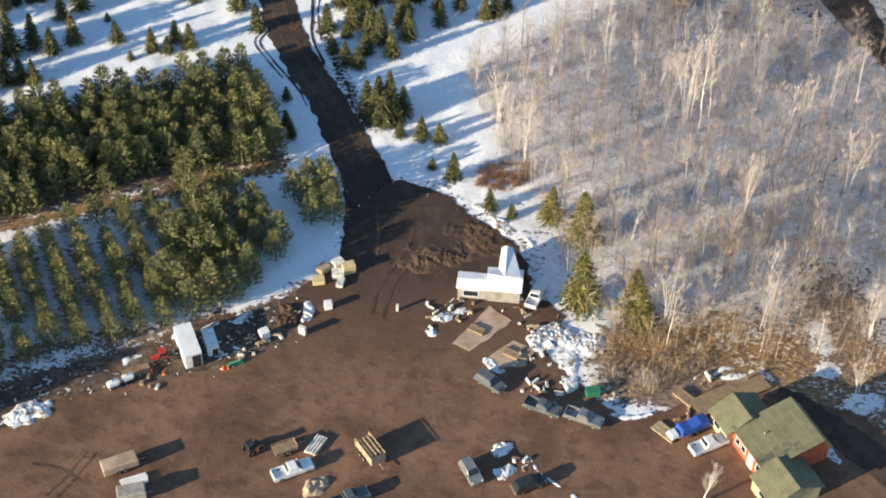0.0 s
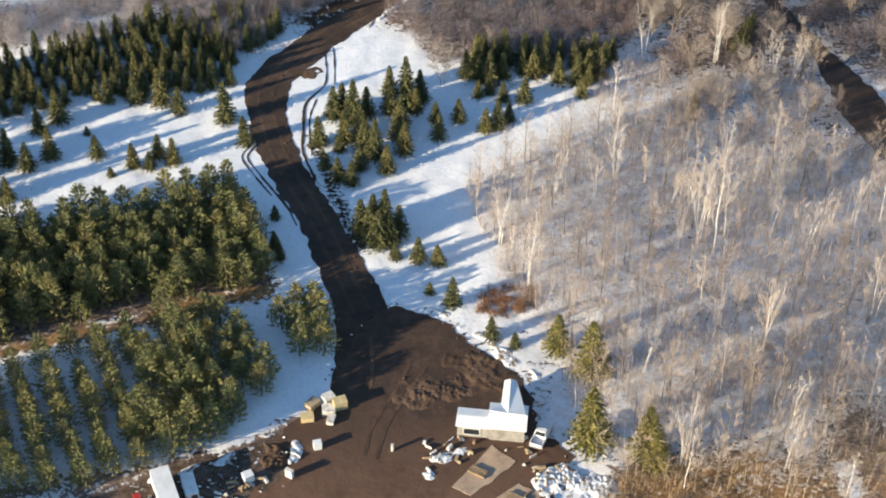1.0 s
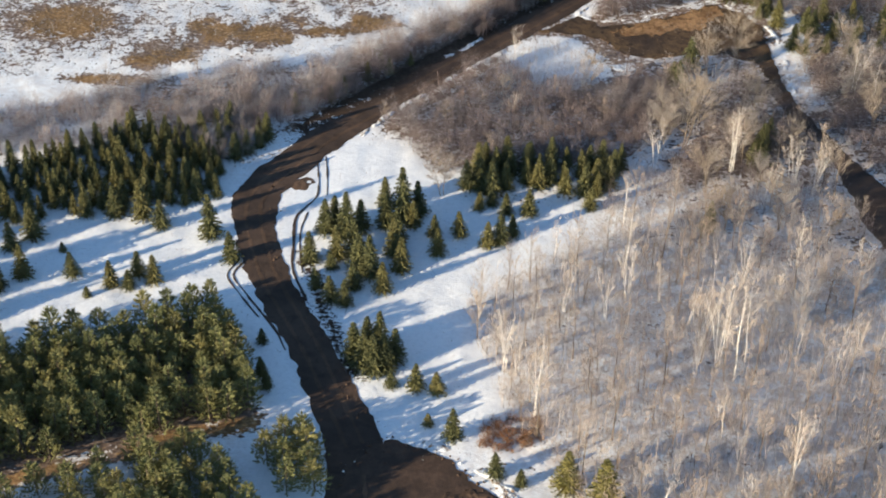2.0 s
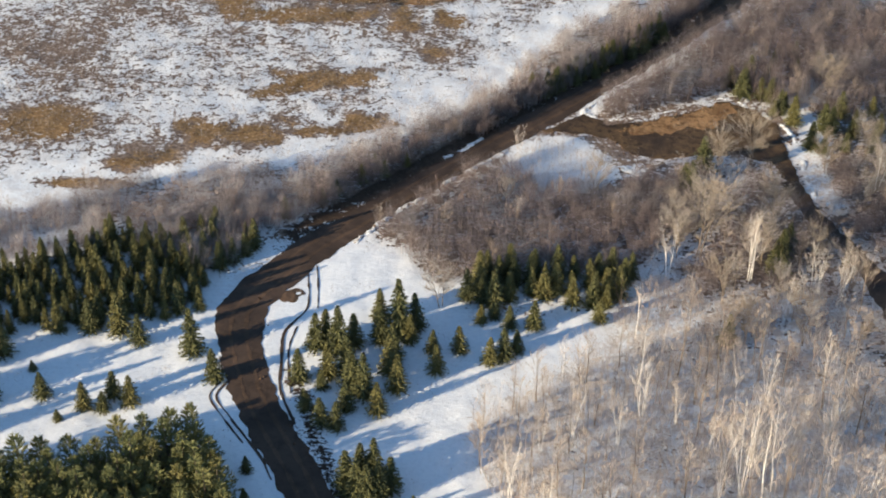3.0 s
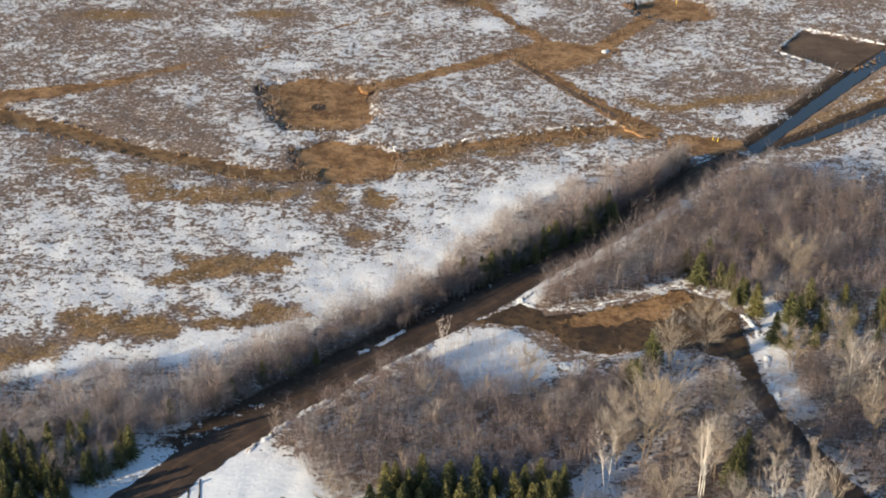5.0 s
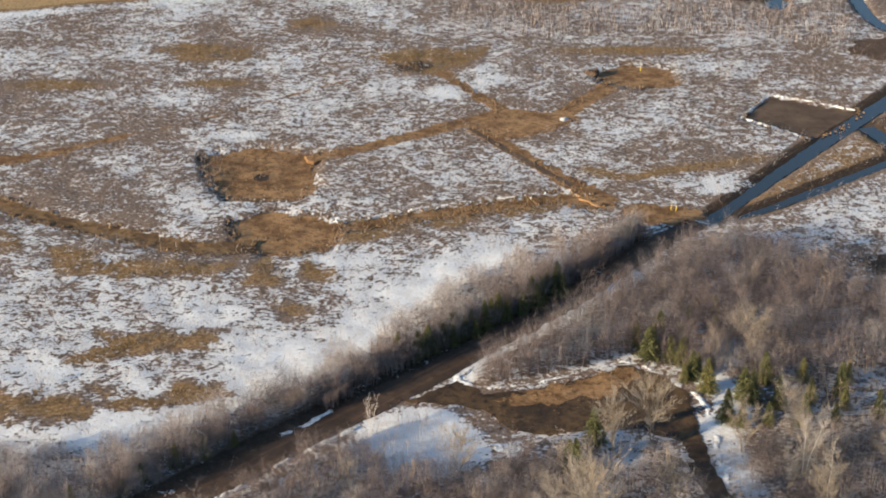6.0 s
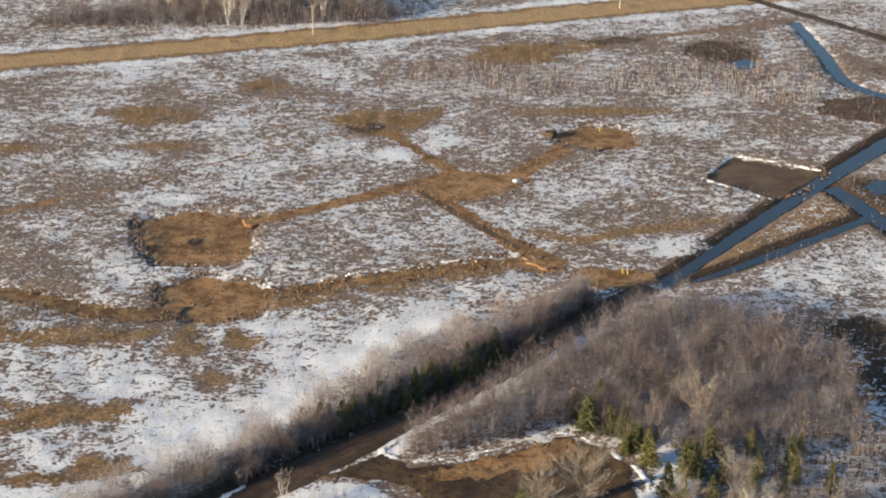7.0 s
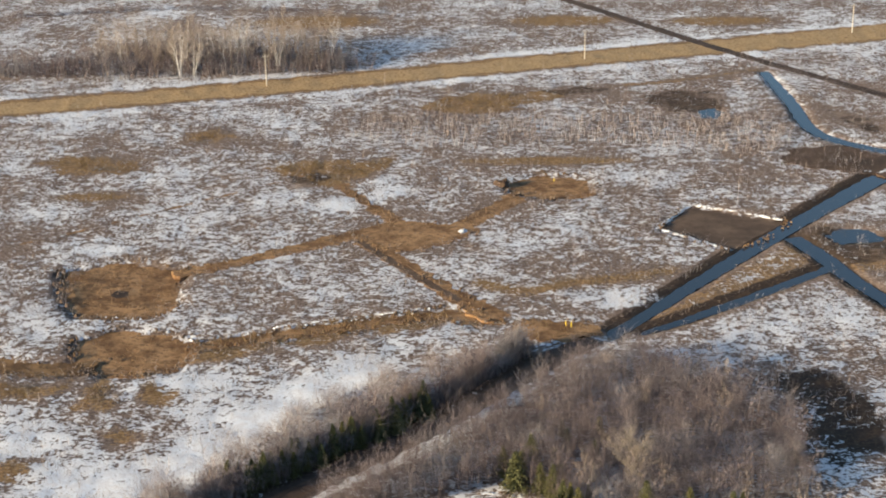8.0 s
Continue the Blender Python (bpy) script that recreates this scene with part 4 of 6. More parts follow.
SNOW_SPRUCES_ROAD = [(-19.1, 209.3, 5.4), (-17.3, 215.7, 6.5), (-16.1, 217.2, 6.5), (-14.2, 215.0, 7.6), (-12.1, 216.5, 4.9), (-15.3, 210.1, 6.5), (-12.1, 207.3, 6.5), (-10.4, 206.0, 6.4),
    (-12.7, 210.8, 6.5), (-8.5, 202.7, 4.8), (-8.6, 217.3, 6.0), (-7.1, 210.9, 7.0), (-6.1, 207.2, 5.4), (-6.7, 213.8, 6.5), (-16.0, 207.5, 3.2), (-17.9, 203.4, 4.1), (-15.6, 200.6, 4.1),
    (-13.7, 199.9, 4.3), (-12.6, 203.3, 4.3), (-8.8, 222.5, 5.5), (-6.0, 218.8, 8.6), (-3.8, 220.4, 6.5), (-4.6, 217.4, 5.4), (-1.0, 211.0, 4.5), (-1.5, 215.3, 3.8), (2.2, 215.4, 4.1)]
SNOW_SPRUCES_EAST = [(6.2, 213.0, 4.3), (8.1, 214.0, 4.6), (9.9, 215.5, 4.1), (5.1, 221.7, 3.3), (7.0, 222.8, 3.3), (9.1, 220.6, 4.4), (12.4, 220.7, 4.6), (21.6, 222.1, 3.8), (-11.7, 188.9, 6.3),
    (-10.4, 187.1, 6.3), (-9.2, 186.1, 5.9), (-7.6, 186.6, 6.3), (-6.4, 188.4, 5.4), (-8.5, 190.2, 6.9), (-10.2, 191.1, 6.0), (-3.5, 183.1, 4.6), (-0.7, 182.4, 3.5), (-6.7, 183.5, 2.7),
    (1.3, 174.3, 5.2), (-1.8, 176.4, 2.4), (6.6, 167.8, 3.7), (9.7, 166.3, 3.2), (15.2, 165.9, 6.8), (19.5, 161.8, 8.6), (18.8, 149.6, 10.2), (25.7, 147.6, 9.2), (26.5, 145.6, 6.3), (48.2, 233.7, 6.6), (38.6, 217.5, 4.9)]
golden = Grove([spruce(s, 9.0, 1.9, "yard conifers", "tall golden-green conifer beside the yard", M_GOLDEN) for s in (71, 72)], 8)
for x, y, h in SNOW_SPRUCES_WEST + SNOW_SPRUCES_ROAD + SNOW_SPRUCES_EAST:
    if (x > 13 and y < 170):
        golden.plant(x, y, h / 9.0, None, 1.5)
    else:
        spruces.plant(x, y, h / 5.6, None, min(1.35, (6.0 / h) ** 0.35))
for x, y in [(-16.5, 253.0), (-13.0, 256.5), (-9.5, 258.5), (-18.5, 250.5), (-6.0, 261.5), (-24.0, 247.0), (-11.0, 260.5)]:
    spruces.plant(x, y, spruces.r.uniform(0.4, 0.65), None, 1.0, "small green spruce among leafless brush")
for x, y in scatter([(30, 280.5), (40, 283), (48, 288), (52, 296), (58, 300), (66, 296), (70, 284), (60, 280), (50, 287)], 3.6, 36, 22):
    spruces.plant(x, y, spruces.r.uniform(0.4, 0.8), None, 1.0, "small green spruce among leafless brush")
# unseen spruces along the snowfield's western edge, added to cast its shadow stripes
for k in range(9):
    spruces.plant(-80.5 - 1.1 * k + spruces.r.uniform(-2, 2), 180.5 + 4.4 * k, spruces.r.uniform(1.4, 1.95), None, 0.9)
spruces.rest()
golden.rest()

trees = Grove([bare_tree(s, 10.0 + (s % 4) * 0.8) for s in range(41, 47)], 5)
birches = Grove([bare_tree(s, 10.5, 1 + s % 4, M_BIRCH, M_TWIG_PALE, "birch_tree", "leafless birch with white bark and thin twigs", 0.27, 1.0, (0.5, 1.3), 0.25, 0.17, 15) for s in range(47, 52)], 6)
broad = Grove([bare_tree(s, 9.0, 2, M_BARK, M_TWIG_GREY, "broad_tree", "broad leafless tree with a rounded grey-tan crown", 0.42, 1.9, (0.2, 1.0), 0.24, 0.26, 17, True) for s in range(53, 56)], 7)
BIRCHES = [(11.8, 177.8, 13.4), (8.1, 187.1, 10.9), (14.9, 176.7, 6.3), (11.6, 197.2, 6.4), (34.3, 191.9, 12.5), (36.3, 187.7, 15.4), (38.0, 185.3, 16.3), (37.9, 191.4, 14.5), (40.0, 188.9, 15.5),
    (33.3, 186.4, 8.4), (42.6, 166.4, 13.3), (39.8, 173.8, 7.3), (62.8, 191.8, 13.5), (25.5, 206.7, 13.7), (58.5, 173.1, 14.4), (53.1, 229.1, 9.8), (47.7, 222.9, 8.7), (55.3, 226.1, 8.7),
    (33.5, 196.3, 7.5), (52.0, 187.9, 9.4), (53.3, 134.2, 8.0), (31.9, 117.2, 8.0), (11.6, 263.9, 6.7), (52.2, 229.6, 8.6), (55.9, 227.1, 8.6), (44.0, 232.0, 11.5), (26.3, 218.3, 10.3), (44.6, 236.3, 9.5), (67.0, 255.2, 9.5), (69.0, 250.3, 9.0)]
for x, y, h in BIRCHES:
    birches.plant(x, y, h / 10.5)
for x, y, h in [(37.3, 237.4, 14.5), (48.4, 261.6, 12.5), (43.0, 258.8, 9.0), (60.1, 260.3, 8.5), (23.1, 253.9, 8.0), (64.8, 282.2, 10.0), (-0.5, 225.1, 8.5), (9.6, 250.8, 5.0), (45.8, 236.3, 8.7), (66.9, 255.8, 9.1), (67.1, 264.3, 7.5), (34.5, 243.5, 8.0)]:
    broad.plant(x, y, h / 10.0)
for x, y in scatter(WOOD_SOUTH, 3.1, 18, 250, DIRT_ALL) + scatter(WOOD_NORTH, 5.5, 69, 30, DIRT_ALL):
    (birches if trees.r.random() < 0.16 else trees).plant(x, y, trees.r.uniform(0.55, 1.05))
for x, y in scatter(BRUSH_EAST, 9.0, 37, 12) + scatter(BRUSH_WEST, 12.0, 38, 8, DIRT_ALL) + scatter(BRUSH_BEND, 9.0, 39, 8, DIRT_ALL):
    trees.plant(x, y, trees.r.uniform(0.42, 0.62))
for x, y in scatter([(28, 142), (45, 140), (49, 152), (42, 161), (28, 157)], 3.4, 43, 30):
    (birches if trees.r.random() < 0.3 else trees).plant(x, y, trees.r.uniform(0.9, 1.2))
FAR_WOOD = [(-51, 491), (-43, 510), (9, 507), (19, 495), (7, 486), (-27, 482.5)]
for x, y in scatter(FAR_WOOD, 2.9, 28, 120):
    (birches if trees.r.random() < 0.25 else trees).plant(x, y, trees.r.uniform(0.75, 1.05), None, 1.35)
for x, y in scatter([(28, 232), (39, 248), (55, 252), (68, 262), (82, 255), (78, 215), (40, 214)], 7.5, 30, 18, DIRT_ALL):
    broad.plant(x, y, broad.r.uniform(0.6, 0.95))
for g in (trees, birches, broad):
    g.rest()
thicket("saplings", strew(WOOD_SOUTH, 1.35, 31, [*DIRT_ALL, (SOUTH_WOOD, -6.0)]), 6.5, M_TWIG, "thin leafless young trees filling the wood", 11, 24, 0.07, 0.036, 0.2)
thicket("saplings", strew([(22, 144), (28, 160), (52, 162), (62, 150), (58, 140), (48, 139), (34, 140.5)], 1.5, 76, DIRT_ALL), 8.5, M_TANBRUSH, "tall thin tan saplings behind the yard", 29, 26, 0.06, 0.036, 0.25)
thicket("dead_grass", strew([(20, 136), (21, 146), (40, 150), (48, 146), (47, 138), (34, 138.5)], 0.5, 77, [(YARD, 0.4)]), 0.9, M_TANBRUSH, "golden dead grass between yard and wood", 30, 4, 0.45, 0.06, 0.3, -0.2)
thicket("undergrowth", strew(WOOD_SOUTH, 0.66, 19, [*DIRT_ALL, (SOUTH_WOOD, 0.0)]), 2.2, M_TWIG, "thin grey-brown saplings covering the woodland floor", 1, 5)
thicket("undergrowth", strew(WOOD_NORTH, 0.52, 51, DIRT_ALL), 3.3, M_BRUSH, "dense brown thickets in the northern wood", 21, 12, 0.18, 0.042, 0.2, 0.0)
thicket("undergrowth", strew(WOOD_SOUTH, 0.9, 68, [*DIRT_ALL, (SOUTH_WOOD, 0.0)]), 1.2, M_BARKSTEM, "dark low shrubs between the woodland trees", 28, 8, 0.4, 0.09, 0.45, 0.24)
for outline, seed in (([(26, 244), (30, 260), (50, 262), (55, 246), (42, 242)], 73), ([(60.5, 238), (60, 262), (84, 268), (84, 236)], 74)):
    thicket("brush", strew(outline, 0.5, seed, BRUSH_OFF), 3.2, M_BRUSH, "brown leafless brush around the side track", seed, 12, 0.16, 0.045, 0.22, -0.18)
thicket("saplings", strew(WOOD, 3.0, 65, DIRT_ALL), 7.0, M_BARKSTEM, "thin dark trunks of young woodland trees", 25, 7, 0.04, 0.08, 0.2)
thicket("saplings", strew(WOOD_SOUTH, 2.9, 66, DIRT_ALL), 9.0, M_TWIG_PALE, "thin pale trunks of young woodland trees", 26, 10, 0.04, 0.085, 0.2)
thicket("brush", strew(BRUSH_WEST, 0.38, 20, BRUSH_OFF), 3.8, M_BRUSH_PALE, "grey-brown leafless brush beside the road", 2, 17, 0.15, 0.040, 0.26, -0.12)
thicket("brush", strew(lane([(x - 0.74 * (w / 2 + 2.2), y + 0.68 * (w / 2 + 2.2), 3.4) for x, y, w in ROAD[14:21]]), 0.32, 52, DIRT_ALL), 5.4, M_BRUSH, "tall close brush that shades the road", 22, 13, 0.12, 0.09, 0.3, -0.4)
thicket("brush", strew(lane([(x - 0.72 * (w / 2 + 5.0), y + 0.69 * (w / 2 + 5.0), 3.6) for x, y, w in ROAD[11:15]]), 0.34, 78, DIRT_ALL), 5.0, M_BRUSH, "tall brown brush set back from the road", 31, 13, 0.12, 0.06, 0.3, -0.3)
thicket("brush", strew([(-41, 243), (-34, 251), (-24, 250.5), (-21, 247), (-26.5, 242), (-30, 239)], 0.38, 79, DIRT_ALL), 4.0, M_BRUSH, "red-brown leafless brush behind the roadside spruces", 32, 15, 0.14, 0.045, 0.35, -0.25)
thicket("brush", strew(BRUSH_BEND, 0.38, 21, BRUSH_OFF), 3.8, M_BRUSH, "dense purple-brown leafless brush inside the bend", 3, 17, 0.15, 0.042, 0.44, -0.26)
thicket("brush", strew(BRUSH_EAST, 0.38, 22, BRUSH_OFF), 5.0, M_BRUSH, "dense purple-brown leafless brush above the turning place", 4, 17, 0.15, 0.042, 0.44, -0.16)
thicket("brush", strew([(-80, 484), (-62, 497), (-47.2, 500.4), (-40.0, 508.3), (-14.4, 508.5), (8.4, 500.3), (22.1, 489.8), (10.6, 484.9), (-20.6, 482.3), (-45.8, 481.5)], 0.6, 23), 4.6, M_BRUSH, "dark leafless brush under the far birches", 5, 9, 0.16, 0.12)
thicket("brush", strew([(18, 432), (40, 424), (72, 428), (104, 418), (113, 430), (108, 446), (60, 447), (24, 448)], 0.85, 24), 2.4, M_BRUSH_PALE, "thin leafless brush across the far heath", 6, 7, 0.16, 0.09)
thicket("brush", strew([(-26.5, 337), (-23, 358), (-20.5, 358), (-19.5, 340)], 0.5, 25), 1.3, M_BRUSH, "low dark brush on the rim of the bare patch", 7, 5)
thicket("brush", strew([(56, 246), (56.5, 262), (70, 270), (85, 268), (85, 250), (70, 250)], 0.6, 26, DIRT_ALL), 2.4, M_TWIG, "thin pale brush east of the turning place", 8, 5)
HEATH = [(-95, 262), (-95, 480), (150, 520), (150, 325), (98, 300), (66, 326), (50, 330), (22, 315), (5, 285), (-20, 264)]
HEATH_NEAR = [(-80, 262), (-80, 365), (130, 385), (120, 325), (98, 300), (66, 326), (50, 330), (22, 315), (5, 285), (-20, 264)]
HEATH_FAR = [(-95, 364), (-95, 480), (150, 520), (150, 387), (130, 384)]
BARE = [(BAND, -0.7), (PAD, 0.3), (POND, 0.3), (POND_FAR, 0.3), (lane(CURVE), -0.6), *[(p, -0.9) for p in PEAT], *[(lane(w), -0.4) for w in WEST_TRACKS], *[(lane(w), 0.6) for w in (CHANNEL, CHANNEL_SIDE, CHANNEL_FAR, CHANNEL_EAST, CABLEWAY)], (lane(ROAD), 1)]
thicket("brush", strew([(9, 257), (11, 265), (16, 268.5), (21, 268), (25, 262), (26, 257), (20, 255), (14, 254)], 0.8, 64, DIRT_ALL), 3.0, M_TWIG, "thin grey brush on the snowy knoll by the road", 24, 10, 0.1, 0.05, 0.25, -0.1)
for outline, gap, seed in ((HEATH_NEAR, 0.72, 27), (HEATH_FAR, 1.15, 67)):
    thicket("heath_scrub", strew(outline, gap, seed, BARE), 0.55, M_TUFT, "knee-high grey-brown heath scrub poking through the snow", seed, 4, 0.7, 0.09, 0.22)
thicket("saplings", strew(HEATH, 5.5, 29, BARE), 2.8, M_TWIG, "scattered thin leafless saplings on the heath", 10, 16, 0.06, 0.05, 0.1)
thicket("brush", strew([(4.6, 172.6), (8.0, 171.2), (12.8, 173.6), (12.6, 177.6), (8.0, 178.0), (5.0, 176.0)], 0.17, 32, DIRT_ALL), 1.1, M_RUST, "low rust-brown brush at the edge of the yard", 12, 9, 0.4, 0.06, 0.7, -0.2)
thicket("brush", strew([(18.5, 134.5), (20, 144), (24, 146), (31, 142.5), (36, 141), (34, 138), (27, 134)], 0.42, 33, [(YARD, 0.3)]), 1.9, M_TANBRUSH, "tan leafless bushes between yard and wood", 13, 11, 0.2)
thicket("brush", strew(lane([(-85, 548, 5), (-40, 556, 4), (0, 552, 4), (24, 545, 3)]), 0.6, 34), 1.8, M_BRUSH, "dark line of brush on the far heath", 14, 6, 0.2, 0.12)
thicket("brush", strew([(66, 262), (68, 276), (85, 284), (95, 275), (92, 255)], 0.6, 35, DIRT_ALL), 3.4, M_TWIG, "pale brush in the eastern wood", 15, 9)
thicket("heath_brush", strew(HEATH, 0.95, 40, BARE), 1.1, M_BRUSH, "clumps of waist-high grey-brown brush on the heath", 16, 6, 0.4, 0.06, 0.19, -0.06)
for outline, seed in ((SNOW_WEST, 41), (SNOW_EAST, 42)):
    thicket("grass_tufts", strew(outline, 0.95, seed, DIRT_ALL), 0.4, M_TUFT, "sparse dry grass tufts in the snow", seed, 3, 0.4, 0.08, 0.25, 0.08)


grass = [p for outline in TUSSOCKS for p in strew(outline, 0.42, 71)] + [p for x, y, a, b in STRAW_SPOTS for p in strew([(x + 1.25 * a * math.cos(w), y + 1.25 * b * math.sin(w)) for w in np.arange(0, 6.28, 0.4)], 0.6, int(abs(x * 7 + y)))]
for outline in (BAND, PEAT[3], STRIP_OUT, [(46, 345), (50, 351), (61, 355), (79, 360), (80, 355), (62, 349), (53, 345)], SPUR_STRAW, [(20, 134), (21, 143), (30, 147), (42, 148), (46, 141), (44, 137), (34, 138), (27, 133)]):
    grass += list(strew(outline, 0.75, 61))
thicket("dead_grass", grass, 0.7, M_STRAW, "matted straw-coloured grass tussocks on the heath", 23, 4, 0.6, 0.13, 0.35, -0.05)


def clods(name, lines, gap, size, spread, material, label, seed):
    """Torn lumps of soil or snow strewn along lines: rough little pyramids in one mesh."""
    r = np.random.default_rng(seed)
    v, f = [], []
    for line in lines:
        p = smooth_line(line, gap)
        for c in p:
            if noise.noise((c[0] * 0.3, c[1] * 0.3, seed)) < -0.1:
                continue
            x, y = c[:2] + r.normal(0, spread, 2)
            a, turn, k = size * r.uniform(0.4, 1.3), r.uniform(0, 6.28), len(v)
            for q in range(4):
                w = turn + q * 1.571 + r.uniform(-.4, .4)
                v.append((x + math.cos(w) * a * r.uniform(.7, 1.3), y + math.sin(w) * a * r.uniform(.7, 1.3), -0.05))
            v.append((x + r.uniform(-.3, .3) * a, y + r.uniform(-.3, .3) * a, a * r.uniform(0.6, 1.3)))
            f += [(k, k + 1, k + 4), (k + 1, k + 2, k + 4), (k + 2, k + 3, k + 4), (k + 3, k, k + 4)]
    tagged(from_arrays(name, v, f, material), label, "clods", "", "stuff")


def ring(outline):
    return [*outline, outline[0]]


clods("soil_clods", [ring(BAND), *[ring(p) for p in PEAT], ring(PAD), [(x + 0.4, y + w / 2) for x, y, w in CURVE], [(x - 0.4, y - w / 2) for x, y, w in CURVE], *[[(x, y + w / 2) for x, y, w in t] for t in WEST_TRACKS], *[[(x, y - w / 2) for x, y, w in t] for t in WEST_TRACKS]],
      0.45, 0.30, 0.5, M_CLOD, "torn brown clods along the bare strips", 3)
clods("soil_clods", [scatter(p, 2.2, 62) for p in (BAND, *PEAT, SPUR)], 1.7, 0.15, 0.4, M_CLOD, "loose brown clods lying on the scraped ground", 63)
clods("snow_clods", [BAND[:7], PEAT[0][5:10], PEAT[4][3:6]], 0.9, 0.22, 0.5, M_SNOW, "white snow lumps along the bare strips", 9)
clods("soil_clods", [YARD[12:25], [(x + w / 2, y - w / 4) for x, y, w in ROAD[:8]], SPUR[:9], SPUR[14:]], 0.5, 0.25, 0.6, M_MUD, "dark mud clods along the rim of yard and road", 5)
clods("snow_clods", [YARD[3:12], YARD[14:25]], 1.1, 0.22, 0.9, M_SNOW, "broken snow lumps along the yard's rim", 6)


# ---- things: shaping helpers ----
def box(bm, x0, x1, y0, y1, z0, z1, bevel=0.0, taper=0.0):
    """A block; taper pulls the top in."""
    v = []
    for z, t in ((z0, 0.0), (z1, taper)):
        v += [bm.verts.new(p) for p in ((x0 + t, y0 + t, z), (x1 - t, y0 + t, z), (x1 - t, y1 - t, z), (x0 + t, y1 - t, z))]
    fs = [bm.faces.new([v[i] for i in q]) for q in ((3, 2, 1, 0), (4, 5, 6, 7), (0, 1, 5, 4), (1, 2, 6, 5), (2, 3, 7, 6), (3, 0, 4, 7))]
    if bevel:
        bmesh.ops.bevel(bm, geom=list({e for f in fs for e in f.edges}), offset=bevel, segments=1, affect="EDGES")
    return bm


def blocks(*rows, bevel=0.02):
    bm = bmesh.new()
    for row in rows:
        box(bm, *row[:6], bevel, row[6] if len(row) > 6 else 0.0)
    return bm


def profile(points, y0, y1, bevel=0.04, tuck=0.0):
    """A side outline (x, z) drawn out across y; tuck narrows what lies above its middle height."""
    bm = bmesh.new()
    mid = (min(z for _, z in points) + max(z for _, z in points)) / 2
    a = [bm.verts.new((x, y0 + (tuck if z > mid else 0), z)) for x, z in points]
    b = [bm.verts.new((x, y1 - (tuck if z > mid else 0), z)) for x, z in points]
    bm.faces.new(a)
    bm.faces.new(b[::-1])
    for i in range(len(a)):
        j = (i + 1) % len(a)
        bm.faces.new((a[j], a[i], b[i], b[j]))
    bmesh.ops.recalc_face_normals(bm, faces=bm.faces)
    if bevel:
        bmesh.ops.bevel(bm, geom=list(bm.edges), offset=bevel, segments=1, affect="EDGES")
    return bm


def drum(radius, length, axis="Y", sides=14, at=(0, 0, 0), bevel=0.0):
    bm = bmesh.new()
    turn = {"Y": pose(*at, 90, 0, 0), "X": pose(*at, 0, 90, 0), "Z": pose(*at)}[axis]
    bmesh.ops.create_cone(bm, cap_ends=True, segments=sides, radius1=radius, radius2=radius, depth=length, matrix=turn)
    if bevel:
        bmesh.ops.bevel(bm, geom=[e for e in bm.edges if len(e.link_faces) == 2 and e.calc_face_angle(0) > 1.0], offset=bevel, segments=2, affect="EDGES")
    return bm


def thing(name, label, category, x, y, turn, z=0.06, group=""):
    ob = new(name)
    ob.matrix_basis = pose(x, y, z, 0, 0, turn)
    ob.empty_display_size = 0.3
    return tagged(ob, label, category, group)


def mound(name, label, category, x, y, rx, ry, h, material, seed, turn=0.0, rough=0.5, z=-0.05, scale=1.1, cell=0.17):
    """A heap: a dome broken up into lumps."""
    bm = bmesh.new()
    nx, ny = max(6, int(2 * rx / cell)), max(6, int(2 * ry / cell))
    grid = {}
    for i in range(nx + 1):
        for j in range(ny + 1):
            u, w = 2 * i / nx - 1, 2 * j / ny - 1
            d = math.hypot(u, w) + 0.6 * noise.noise((u * rx * 0.7 + seed, w * ry * 0.7, seed * 1.7))
            p = Vector((u * rx * scale + seed * 3.1, w * ry * scale, seed))
            lump = 0.42 + rough * 0.7 * noise.noise(p) + rough * 0.9 * noise.noise(p * 2.7) + rough * 0.35 * noise.noise(p * 5.7)
            up = max(-0.25, min(1.0, (1.0 - d) * 1.9)) * (0.12 + max(0.0, lump)) * h
            if d < 1.12:
                grid[i, j] = bm.verts.new((u * rx, w * ry, up))
    for i in range(nx):
        for j in range(ny):
            q = [grid.get(k) for k in ((i, j), (i + 1, j), (i + 1, j + 1), (i, j + 1))]
            if all(q):
                bm.faces.new(q)
    ob = part(name, bm, material)
    ob.matrix_basis = pose(x, y, z, 0, 0, turn)
    for p in ob.data.polygons:
        p.use_smooth = True
    return tagged(ob, label, category)


